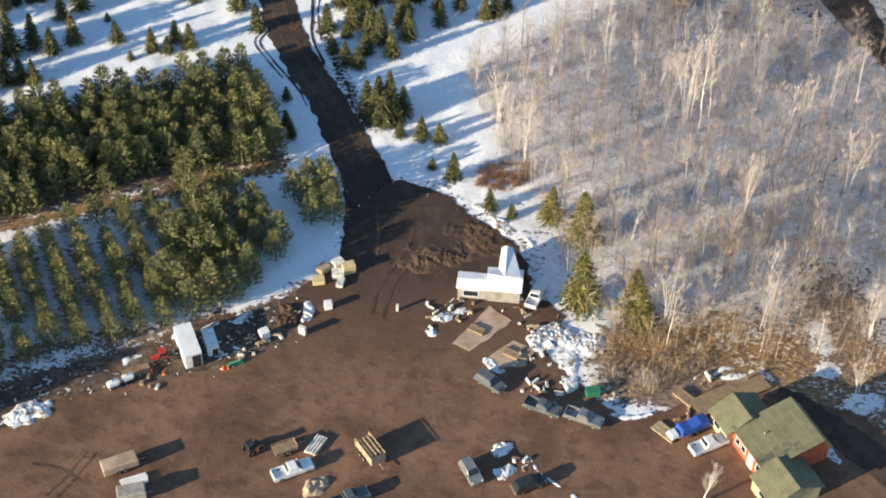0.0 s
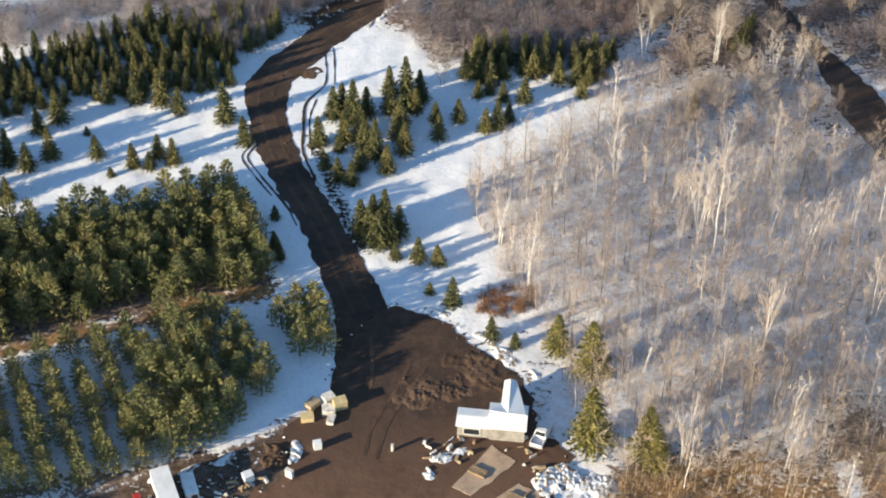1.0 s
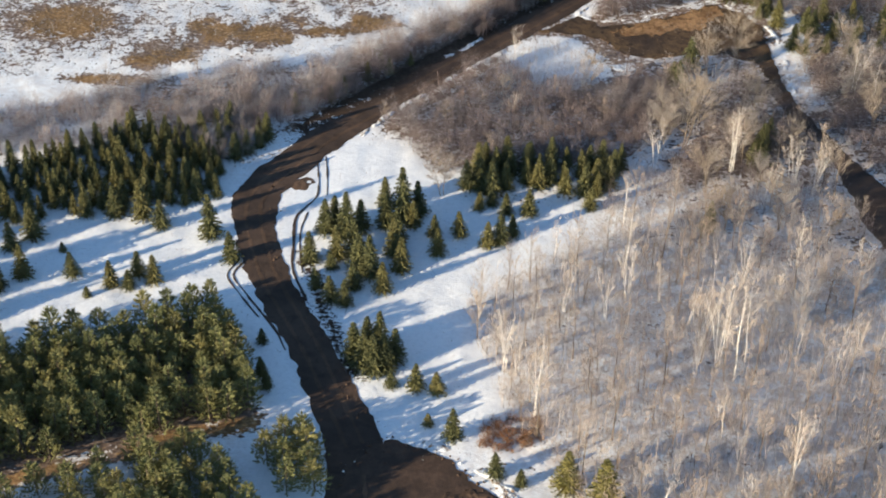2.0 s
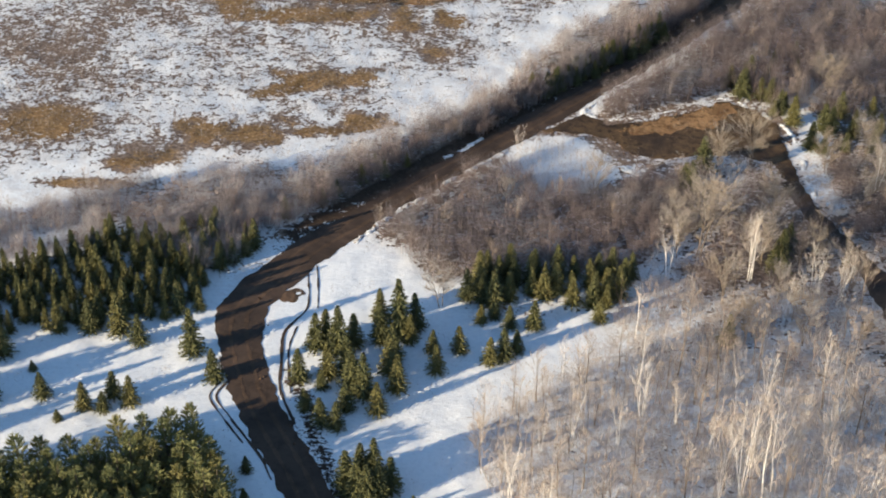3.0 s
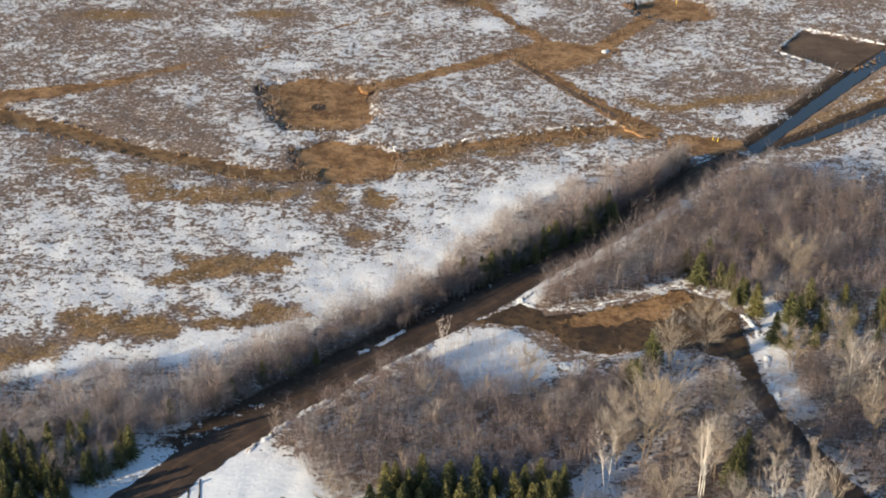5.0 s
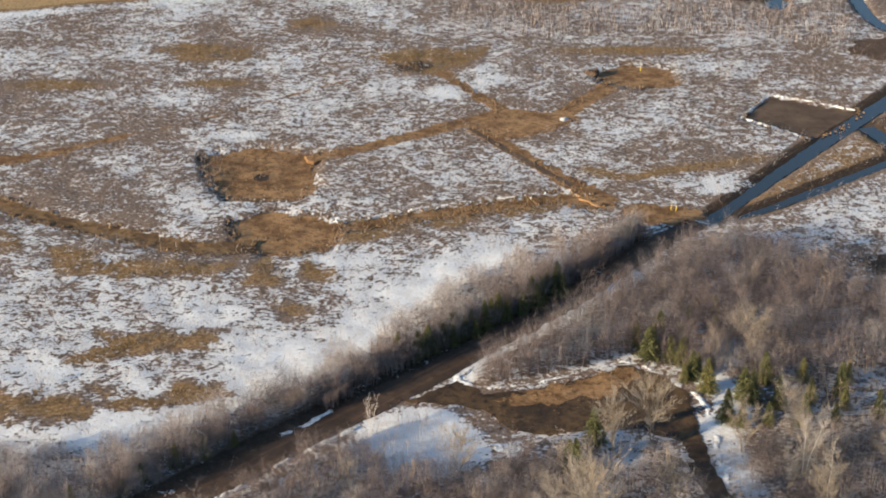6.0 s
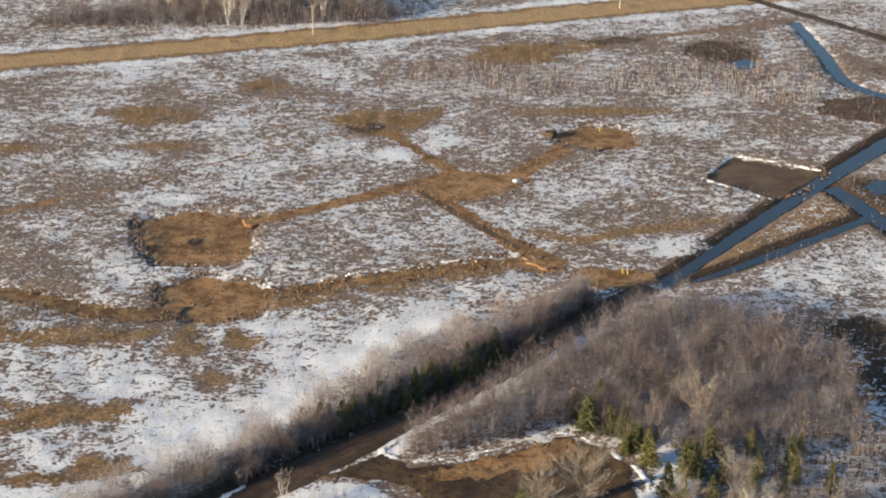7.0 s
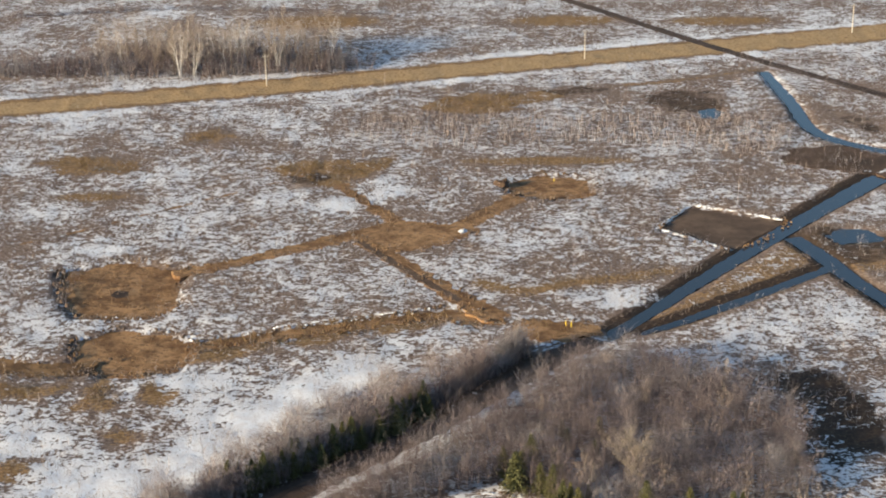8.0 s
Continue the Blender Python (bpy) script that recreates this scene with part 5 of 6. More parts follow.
def bank(name, label, line, width, height, material, seed, rough=0.6, z=-0.05):
    """A lumpy ridge along a line."""
    p = smooth_line(line, 0.35)
    way = np.gradient(p[:, :2], axis=0)
    side = np.stack([-way[:, 1], way[:, 0]], 1) / np.linalg.norm(way, axis=1)[:, None]
    bm = bmesh.new()
    rows, across = [], (-1.1, -0.75, -0.4, -0.1, 0.2, 0.5, 0.8, 1.1)
    for k, (c, s) in enumerate(zip(p, side)):
        q = Vector((c[0] * 0.5, c[1] * 0.5, seed))
        w = width / 2 * (1 + 0.55 * noise.noise(q))
        lift = min(1, k / 3, (len(p) - 1 - k) / 3) * min(1.0, max(0.0, 0.85 + 1.5 * noise.noise(q * 0.9 + Vector((0, 7, 0)))))
        row = []
        for a in across:
            e = c[:2] + s * (a * w + 0.35 * width * noise.noise(q * 0.7 + Vector((9, 0, 0))))
            v = Vector((e[0] * 1.3, e[1] * 1.3, seed + 4))
            up = max(0, 1 - a * a) * height * lift * max(0.1, 0.75 + rough * noise.noise(v) + rough * 0.8 * noise.noise(v * 2.4))
            row.append(bm.verts.new((e[0], e[1], up - 0.10 if abs(a) < 1 else -0.2)))
        rows.append(row)
    for a, b in zip(rows, rows[1:]):
        for i in range(len(across) - 1):
            bm.faces.new((a[i], a[i + 1], b[i + 1], b[i]))
    bmesh.ops.recalc_face_normals(bm, faces=bm.faces)
    ob = part(name, bm, material)
    ob.location.z = z
    for f in ob.data.polygons:
        f.use_smooth = True
    return tagged(ob, label, "snow bank" if "snow" in name else "bank")


# ---- things: materials ----
def dirty_snow():
    n = Nodes("dirty_snow", 0.85, 0.2)
    mid, fine = n.noise(1.1, 5, 0.7), n.noise(5, 4, 0.7)
    c = n.mix(n.step(fine, 0.4, 0.75), (0.80, 0.82, 0.85), (0.62, 0.63, 0.65))
    c = n.mix(n.step(mid, 0.50, 0.62), c, (0.22, 0.15, 0.10))
    return n.finish(c, n.math("ADD", mid, fine), 0.6, 0.15)


M_DIRTYSNOW = dirty_snow()
M_WHITE = worn("white_paint", (0.78, 0.79, 0.80), (0.66, 0.66, 0.65), 0.35, 0.9, 0.5)
M_SILVER = worn("silver_paint", (0.30, 0.31, 0.32), (0.22, 0.22, 0.22), 0.3, 0.9, 0.5, 0.5)
M_BLACKPAINT = worn("dark_paint", (0.025, 0.027, 0.03), (0.05, 0.05, 0.05), 0.3, 1.0, 0.5)
M_BLUEGREY = worn("blue_grey_paint", (0.085, 0.10, 0.115), (0.13, 0.14, 0.15), 0.32, 1.0, 0.5)
M_GLASS = worn("car_glass", (0.02, 0.025, 0.03), (0.03, 0.035, 0.04), 0.06, 0.5, 0.6, 0.0, 0.0)
M_RUBBER = worn("tyre_rubber", (0.02, 0.02, 0.02), (0.05, 0.045, 0.04), 0.9, 3.0)
M_STEEL = worn("dull_steel", (0.35, 0.35, 0.35), (0.22, 0.18, 0.15), 0.5, 2.0, 0.4, 0.6)
M_LAMP = worn("lamp_lens", (0.85, 0.85, 0.80), (0.7, 0.7, 0.66), 0.15, 2.0, 0.6)
M_RED = worn("red_paint", (0.42, 0.035, 0.025), (0.25, 0.03, 0.02), 0.45, 1.5, 0.4)
M_REDWALL = worn("red_board_wall", (0.50, 0.115, 0.055), (0.36, 0.08, 0.045), 0.8, 0.8)
M_TANWALL = worn("tan_board_wall", (0.42, 0.36, 0.22), (0.30, 0.25, 0.15), 0.8, 0.8)
M_GREENROOF = worn("green_shingles", (0.165, 0.160, 0.098), (0.12, 0.118, 0.075), 0.85, 0.7)
M_WHITEROOF = worn("white_sheet_roof", (0.84, 0.85, 0.86), (0.74, 0.75, 0.76), 0.5, 0.6)
M_GREYWALL = worn("grey_board_wall", (0.34, 0.32, 0.29), (0.22, 0.20, 0.18), 0.85, 1.0)
M_WOOD = worn("weathered_wood", (0.30, 0.215, 0.135), (0.20, 0.14, 0.09), 0.85, 1.4)
M_PALEWOOD = worn("pale_wood", (0.40, 0.31, 0.205), (0.28, 0.215, 0.14), 0.8, 1.4)
M_YELLOW = worn("yellow_crate_paint", (0.62, 0.50, 0.27), (0.48, 0.38, 0.21), 0.7, 1.4)
M_GRAVEL = dirt_material("pale_gravel", (0.35, 0.25, 0.18), (0.47, 0.35, 0.255))
M_TARP = worn("blue_tarp", (0.02, 0.06, 0.30), (0.05, 0.12, 0.42), 0.35, 2.5, 0.5, 0.0, 0.08)
M_GREEN = worn("green_paint", (0.03, 0.20, 0.10), (0.04, 0.13, 0.08), 0.45, 1.5)
M_ORANGE = worn("orange_plastic", (0.80, 0.16, 0.03), (0.6, 0.12, 0.03), 0.5, 3.0)
M_POLE = worn("grey_pole_wood", (0.50, 0.45, 0.38), (0.36, 0.31, 0.26), 0.9, 1.0)
M_STAKE = worn("yellow_stake", (0.85, 0.65, 0.05), (0.7, 0.5, 0.05), 0.6, 3.0)
M_JUNK = worn("pale_scrap", (0.70, 0.68, 0.63), (0.40, 0.36, 0.30), 0.7, 1.6)


# ---- vehicles ----
def wheels(owner, xs, half, radius, width=0.24):
    for x in xs:
        for y in (-half, half):
            w = part("wheel", drum(radius, width, "Y", 14, (0, 0, 0), 0.03), M_RUBBER, owner)
            w.location = (x, y, radius)
            part("rim", drum(radius * 0.58, width + 0.03, "Y", 10), M_STEEL, w)


def vehicle(kind, paint, label, x, y, turn, long=5.6):
    """A pickup or an estate car, its nose along +x before it is turned."""
    k = long / 5.6 if kind == "pickup_truck" else long / 4.7
    small = 0.9
    car = thing(kind, label, "pickup" if kind == "pickup_truck" else "car", x, y, turn, 0.06, "parked vehicles")
    car.scale = (small, small, small)
    a, b = 2.8 * k, -2.8 * k
    if kind == "suv":
        a, b = 2.35 * k, -2.35 * k
    cab_front, cab_back = (1.25, -0.85) if kind == "pickup_truck" else (1.15, -2.25)
    cab_front, cab_back = cab_front * k, cab_back * k
    rear = cab_back if kind == "pickup_truck" else b
    part("body", profile([(rear, 0.38), (a, 0.38), (a + 0.04, 0.72), (a - 0.12, 1.0), (cab_front, 1.12), (rear, 1.12)], -0.95, 0.95, 0.06), paint, car)
    part("cab", profile([(cab_back, 1.08), (cab_front, 1.08), (cab_front - 0.68, 1.78), (cab_back + 0.22, 1.80)], -0.88, 0.88, 0.06, 0.13), paint, car)
    glass = [((cab_front - 0.05, 1.16), (cab_front - 0.62, 1.72)), ((cab_back - 0.01, 1.2), (cab_back + 0.2, 1.72))]
    for name, ((x0, z0), (x1, z1)) in zip(("windscreen", "rear_window"), glass):
        s = 0.035 if name == "windscreen" else -0.035
        part(name, profile([(x0 + s, z0), (x1 + s, z1), (x1 - s * 0.4, z1), (x0 - s * 0.4, z0)], -0.72, 0.72, 0.0, 0.05), M_GLASS, car)
    mid = (cab_front + cab_back) / 2 - 0.15
    for y in (-1, 1):
        for x0, x1 in ((cab_back + 0.25, mid - 0.04), (mid + 0.04, cab_front - 0.55)):
            w = part("side_window", blocks((x0, x1, -0.03, 0.03, 1.18, 1.62), bevel=0.01), M_GLASS, car)
            w.matrix_basis = pose(0, y * 0.835, 0, y * 7, 0, 0)
        h = part("headlight", blocks((a - 0.10, a + 0.05, y * 0.72 - 0.16, y * 0.72 + 0.16, 0.72, 0.88), bevel=0.02), M_LAMP, car)
        part("tail_light", blocks((b - 0.04, b + 0.05, y * 0.82 - 0.08, y * 0.82 + 0.08, 0.75, 1.02), bevel=0.02), M_RED, car)
        part("mirror", blocks((cab_front - 0.3, cab_front - 0.16, y * 1.03 - 0.09, y * 1.03 + 0.09, 1.12, 1.3), bevel=0.02), paint, car)
    part("front_bumper", blocks((a - 0.05, a + 0.14, -0.92, 0.92, 0.42, 0.62), bevel=0.03), M_STEEL, car)
    part("rear_bumper", blocks((b - 0.12, b + 0.06, -0.92, 0.92, 0.42, 0.6), bevel=0.03), M_STEEL, car)
    if kind == "pickup_truck":
        part("bed", blocks((b, rear, -0.95, 0.95, 0.38, 0.62), (b, rear, -0.95, -0.83, 0.6, 1.12), (b, rear, 0.83, 0.95, 0.6, 1.12), (b, b + 0.1, -0.84, 0.84, 0.6, 1.12), bevel=0.02), paint, car)
    wheels(car, (a - 0.95 * k, b + 1.05 * k), 0.84, 0.38)
    return car


vehicle("pickup_truck", M_WHITE, "white crew-cab pickup parked on brown dirt", -18.0, 120.7, 25, 5.7)
vehicle("pickup_truck", M_WHITE, "dusty white pickup parked against the house", 33.4, 125.6, 26, 5.7)
vehicle("pickup_truck", M_SILVER, "silver pickup parked beside the snow bank", 18.0, 129.6, -24, 5.4)
vehicle("pickup_truck", M_BLUEGREY, "grey pickup parked among scrap and snow", 12.9, 131.2, -24, 5.2)
vehicle("suv", M_BLUEGREY, "blue-grey estate car beside the gravel pad", 6.3, 135.2, -40, 4.4)
vehicle("suv", M_SILVER, "silver estate car beside heaped white bundles", 3.8, 120.8, -64, 4.1)
vehicle("suv", M_BLACKPAINT, "black off-road car beside the snow ridge", 10.8, 119.1, 25, 4.5)
vehicle("pickup_truck", M_BLUEGREY, "dark pickup standing at the edge of the yard", -10.8, 116.6, 26, 5.4)
vehicle("pickup_truck", M_WHITE, "old white truck parked behind the white shed", 12.6, 150.4, 68, 4.8)


def flat_trailer(label, x, y, turn, long, wide, material, rails=0.35, boards=6, load=None):
    t = thing("trailer", label, "trailer", x, y, turn, 0.06, "trailers")
    part("frame", blocks((-long / 2, long / 2, -wide / 2, -wide / 2 + 0.1, 0.5, 0.62), (-long / 2, long / 2, wide / 2 - 0.1, wide / 2, 0.5, 0.62), (long / 2, long / 2 + 1.1, -0.06, 0.06, 0.5, 0.6)), M_STEEL, t)
    for k in range(boards):
        y0 = -wide / 2 + wide * k / boards
        part("plank", blocks((-long / 2, long / 2, y0 + 0.01, y0 + wide / boards - 0.015, 0.625, 0.68), bevel=0.008), material, t)
    if rails:
        for s in (-1, 1):
            part("side_rail", blocks((-long / 2, long / 2, s * wide / 2 - 0.04, s * wide / 2 + 0.04, 0.6 + rails, 0.68 + rails), *[(q - 0.04, q + 0.04, s * wide / 2 - 0.035, s * wide / 2 + 0.035, 0.6, 0.62 + rails) for q in np.linspace(-long / 2 + 0.05, long / 2 - 0.05, 4)]), material, t)
        part("head_board", blocks((long / 2 - 0.06, long / 2, -wide / 2, wide / 2, 0.68, 0.72 + rails)), material, t)
    wheels(t, (-0.5, 0.35), wide / 2 + 0.14, 0.34, 0.2)
    return t


flat_trailer("flat utility trailer of weathered wood", -19.2, 124.1, 25, 3.0, 1.6, M_WOOD, 0.3, 5)
wagon = flat_trailer("pale wooden trailer with high board sides on dirt", -8.6, 123.6, -56, 4.0, 2.0, M_PALEWOOD, 1.25, 5)
for s in (-1, 1):
    for k in range(4):
        part("side_board", blocks((-1.9, 1.9, s * 0.95 - 0.02, s * 0.95 + 0.02, 0.72 + k * 0.28, 0.97 + k * 0.28), bevel=0.008), M_PALEWOOD, wagon)
for k in range(3):
    part("rolled_load", drum(0.26, 3.2, "X", 12, (0, -0.55 + k * 0.55, 1.6)), M_WOOD, wagon)


def box_trailer(label, x, y, turn, long, wide, high, material, category="trailer"):
    t = thing("box_trailer", label, category, x, y, turn, 0.06, "trailers")
    part("body", blocks((-long / 2, long / 2, -wide / 2, wide / 2, 0.45, 0.45 + high), bevel=0.06), material, t)
    part("roof", profile([(-long / 2 - 0.03, 0.455 + high), (long / 2 + 0.03, 0.455 + high), (long / 2 - 0.1, 0.53 + high), (-long / 2 + 0.1, 0.53 + high)], -wide / 2 - 0.03, wide / 2 + 0.03, 0.02), material, t)
    part("door", blocks((-long / 2 - 0.03, -long / 2 + 0.01, -wide / 2 + 0.12, wide / 2 - 0.12, 0.55, 0.35 + high), bevel=0.01), M_STEEL, t)
    part("drawbar", blocks((long / 2 - 0.05, long / 2 + 0.9, -0.05, 0.05, 0.45, 0.55)), M_STEEL, t)
    wheels(t, (-0.4, 0.4), wide / 2 - 0.02, 0.34, 0.2)
    return t


box_trailer("low tan tarpaulin-covered trailer on dirt", -39.1, 121.0, 25, 4.4, 1.8, 1.0, M_GRAVEL)
box_trailer("small grey covered trailer on dirt", -37.0, 116.6, 15, 3.4, 1.7, 1.2, M_GREYWALL)


def shipping_box(label, x, y, turn, long, wide, high, material):
    t = thing("storage_box", label, "container", x, y, turn)
    bm = blocks((-long / 2, long / 2, -wide / 2, wide / 2, 0.1, high), bevel=0.05)
    part("body", bm, material, t)
    for k in range(int(long / 0.45)):
        for s in (-1, 1):
            q = -long / 2 + 0.25 + k * 0.45
            part("rib", blocks((q - 0.08, q + 0.08, s * (wide / 2 + 0.012) - 0.02, s * (wide / 2 + 0.012) + 0.02, 0.2, high - 0.15), bevel=0.01), material, t)
    part("roof", blocks((-long / 2 - 0.04, long / 2 + 0.04, -wide / 2 - 0.04, wide / 2 + 0.04, high, high + 0.08), bevel=0.02), material, t)
    # a dark panel paints the unlit inside of the open doorway
    part("doorway", blocks((long / 2, long / 2 + 0.05, -0.15, wide / 2 - 0.15, 0.15, high - 0.3), bevel=0.01), M_BLACKPAINT, t, "dark panel painted for the unlit inside of an open doorway")
    part("skid", blocks((-long / 2, long / 2, -wide / 2 + 0.1, -wide / 2 + 0.3, 0.0, 0.11), (-long / 2, long / 2, wide / 2 - 0.3, wide / 2 - 0.1, 0.0, 0.11)), M_STEEL, t)
    return t


shipping_box("white box-shaped storage trailer with ribbed sides", -33.0, 140.0, -68, 5.6, 2.3, 2.5, M_WHITE)
shipping_box("small pale storage box standing in snow", -30.2, 141.0, -70, 3.4, 1.5, 1.6, M_WHITE)


def tank(x, y, turn, long=1.6, radius=0.52):
    t = thing("storage_tank", "white cylindrical tank on a steel cradle", "tank", x, y, turn, 0.06, "tanks")
    part("shell", drum(radius, long, "X", 18, (0, 0, radius + 0.2), 0.15), M_WHITE, t)
    part("cradle", blocks((-long * 0.35, -long * 0.25, -radius * 0.8, radius * 0.8, 0, 0.5), (long * 0.25, long * 0.35, -radius * 0.8, radius * 0.8, 0, 0.5)), M_STEEL, t)
    part("filler_cap", drum(0.14, 0.2, "Z", 10, (0, 0, radius * 2 + 0.26)), M_STEEL, t)


tank(-41.9, 133.9, 30)
tank(-40.2, 135.0, 30, 1.5, 0.5)


def tractor(x, y, turn, paint, label):
    t = thing("tractor", label, "tractor", x, y, turn)
    t.scale = (0.8, 0.8, 0.8)
    part("bonnet", profile([(0.1, 0.7), (1.5, 0.7), (1.55, 1.25), (0.1, 1.4)], -0.35, 0.35, 0.05), paint, t)
    part("cab", profile([(-0.95, 0.7), (0.15, 0.7), (0.05, 2.1), (-0.85, 2.1)], -0.6, 0.6, 0.05, 0.06), M_GLASS, t)
    part("roof", blocks((-1.0, 0.15, -0.66, 0.66, 2.1, 2.22), bevel=0.05), paint, t)
    part("fender", blocks((-1.15, -0.2, -0.95, -0.6, 1.25, 1.35), (-1.15, -0.2, 0.6, 0.95, 1.25, 1.35), bevel=0.04), paint, t)
    for x0, r in ((-0.65, 0.68), (1.15, 0.42)):
        for y0 in (-0.8, 0.8):
            w = part("wheel", drum(r, 0.36, "Y", 16, (0, 0, 0), 0.04), M_RUBBER, t)
            w.location = (x0, y0, r)
            part("rim", drum(r * 0.5, 0.38, "Y", 10), M_STEEL, w)


tractor(-36.5, 138.6, 200, M_RED, "red tractor parked at the edge of the trees")
tractor(-23.2, 124.0, 40, M_BLACKPAINT, "dark small loader standing on dirt")


def crate(x, y, turn, a, b, h, material, label, z=0.06):
    t = thing("crate", label, "crate", x, y, turn, z, "crates")
    part("case", blocks((-a / 2, a / 2, -b / 2, b / 2, 0.02, h), bevel=0.03), material, t)
    for k in range(3):
        q = 0.05 + (h - 0.15) * k / 2
        part("slat", blocks((-a / 2 - 0.02, a / 2 + 0.02, -b / 2 - 0.02, b / 2 + 0.02, q, q + 0.09), bevel=0.01), material, t)
    part("lid", blocks((-a / 2 - 0.03, a / 2 + 0.03, -b / 2 - 0.03, b / 2 + 0.03, h, h + 0.05), bevel=0.015), material, t)


for x, y, turn, a, b, h, m, label in [
        (-12.9, 155.2, 20, 1.7, 1.3, 1.3, M_YELLOW, "pale yellow crate stacked beside the road"),
        (-14.4, 156.0, 35, 1.5, 1.3, 1.2, M_JUNK, "weathered pale box in a pile of boxes"),
        (-14.3, 154.3, 5, 1.6, 1.4, 0.8, M_JUNK, "weathered pale box in a pile of boxes"),
        (-16.4, 155.2, 50, 1.7, 1.2, 0.9, M_PALEWOOD, "tan wooden crate in a pile of boxes"),
        (-16.9, 153.0, 10, 1.6, 1.2, 0.7, M_YELLOW, "yellow-tan crate tipped beside the boxes"),
        (-13.9, 152.8, 80, 1.6, 0.9, 0.5, M_JUNK, "flat pale box lying on dirt"),
        (-15.3, 148.3, 15, 1.0, 0.9, 1.0, M_WHITE, "white box standing alone on dirt"),
        (-23.4, 143.0, 30, 1.2, 1.1, 1.1, M_WHITE, "white box standing near the hedge of scrap"),
        (-18.4, 143.6, -30, 1.0, 0.5, 1.2, M_JUNK, "upright pale board box on dirt"),
        (-6.0, 148.0, 90, 0.4, 0.3, 1.0, M_JUNK, "narrow pale post box standing in the yard")]:
    crate(x, y, turn, a, b, h, m, label)


def pipe_stack(x, y, turn, long, count, material, label):
    t = thing("pipe_stack", label, "pipes", x, y, turn)
    part("bearer", blocks((-long * 0.35, -long * 0.27, -0.22 * count, 0.22 * count, 0, 0.12), (long * 0.27, long * 0.35, -0.22 * count, 0.22 * count, 0, 0.12)), M_WOOD, t)
    for k in range(count):
        p = part("pipe", drum(0.17, long, "X", 10), material, t)
        p.location = (random.uniform(-0.1, 0.1), (k - (count - 1) / 2) * 0.4, 0.29)


pipe_stack(-15.4, 124.8, 62, 3.0, 4, M_JUNK, "row of pale pipes laid on bearers")
pipe_stack(-37.1, 118.9, 22, 3.3, 4, M_WHITE, "row of white drums and pipes on dirt")
pipe_stack(-39.4, 136.4, 25, 3.5, 4, M_WOOD, "stack of brown logs beside the tanks")


def plank_stack(x, y, turn, a, b, h, label, material=None, boards=6):
    t = thing("plank_stack", label, "boards", x, y, turn, 0.06, "board stacks")
    part("bearer", blocks((-a * 0.4, -a * 0.32, -b / 2, b / 2, 0, 0.1), (a * 0.32, a * 0.4, -b / 2, b / 2, 0, 0.1)), M_WOOD, t)
    for k in range(boards):
        y0 = -b / 2 + b * k / boards
        part("plank", blocks((-a / 2 + random.uniform(-.1, .1), a / 2 + random.uniform(-.1, .1), y0 + 0.012, y0 + b / boards - 0.012, 0.1, h + random.uniform(-.02, .02)), bevel=0.01), material or M_WOOD, t)


plank_stack(31.2, 133.4, -48, 3.0, 1.5, 0.4, "stack of weathered boards beside the deck")
plank_stack(28.2, 127.8, -46, 3.4, 1.7, 0.3, "flat stack of tan boards on dirt", M_PALEWOOD)
plank_stack(4.6, 144.6, -30, 2.2, 1.2, 0.35, "dark wooden pallet on the gravel pad", M_WOOD, 5)
plank_stack(9.2, 140.4, -30, 2.4, 1.2, 0.35, "dark wooden pallet on the gravel pad", M_WOOD, 5)


# ---- buildings ----
def gable(owner, u0, u1, v0, v1, eave, ridge, wall, roof, at=0.5, over=0.35, back=None):
    """Walls and two roof slopes over a rectangle of the house's own axes; the ridge runs along u."""
    vr = v0 + (v1 - v0) * at
    t = 0.16
    part("wall", profile([(v0, 0), (v1, 0), (v1, eave), (vr, ridge), (v0, eave)], -u1, -u0, 0.0), wall, owner).matrix_basis = pose(0, 0, 0, 0, 0, 90)
    for name_v, vb, mat in (("roof", v0, roof), ("roof", v1, back or roof)):
        s = (ridge - eave) / (vr - vb)
        ve = vb + (over if vb > vr else -over)
        ze = eave + s * (ve - vb)
        rim = [(ve, ze + 0.01), (vr, ridge + 0.01), (vr, ridge + t), (ve, ze + t)]
        part(name_v, profile(rim, -u1 - over, -u0 + over, 0.02), mat, owner).matrix_basis = pose(0, 0, 0, 0, 0, 90)
        rows = 7
        for k in range(rows):
            q = k / rows
            va, za = ve + (vr - ve) * q, ze + (ridge - ze) * q
            part("shingle_course", profile([(va, za + t + 0.002), (va + (vr - ve) / rows, za + (ridge - ze) / rows + t + 0.002), (va + (vr - ve) / rows, za + (ridge - ze) / rows + t + 0.012), (va, za + t + 0.05)], -u1 - over, -u0 + over, 0.0), mat, owner).matrix_basis = pose(0, 0, 0, 0, 0, 90)


def openings(owner, rows, wall_v):
    """Windows and doors on the front wall: rows of name, u0, u1, z0, z1."""
    for name, u0, u1, z0, z1 in rows:
        w = part(name, blocks((u0, u1, wall_v - 0.05, wall_v + 0.05, z0, z1), bevel=0.01), M_GLASS if name == "window" else M_WHITE, owner)
        part("frame", blocks((u0 - 0.1, u1 + 0.1, wall_v - 0.08, wall_v + 0.02, z1, z1 + 0.1), (u0 - 0.1, u1 + 0.1, wall_v - 0.09, wall_v + 0.02, z0 - 0.1, z0),
                             (u0 - 0.1, u0, wall_v - 0.08, wall_v + 0.02, z0, z1), (u1, u1 + 0.1, wall_v - 0.08, wall_v + 0.02, z0, z1), bevel=0.01), M_WHITE, w)


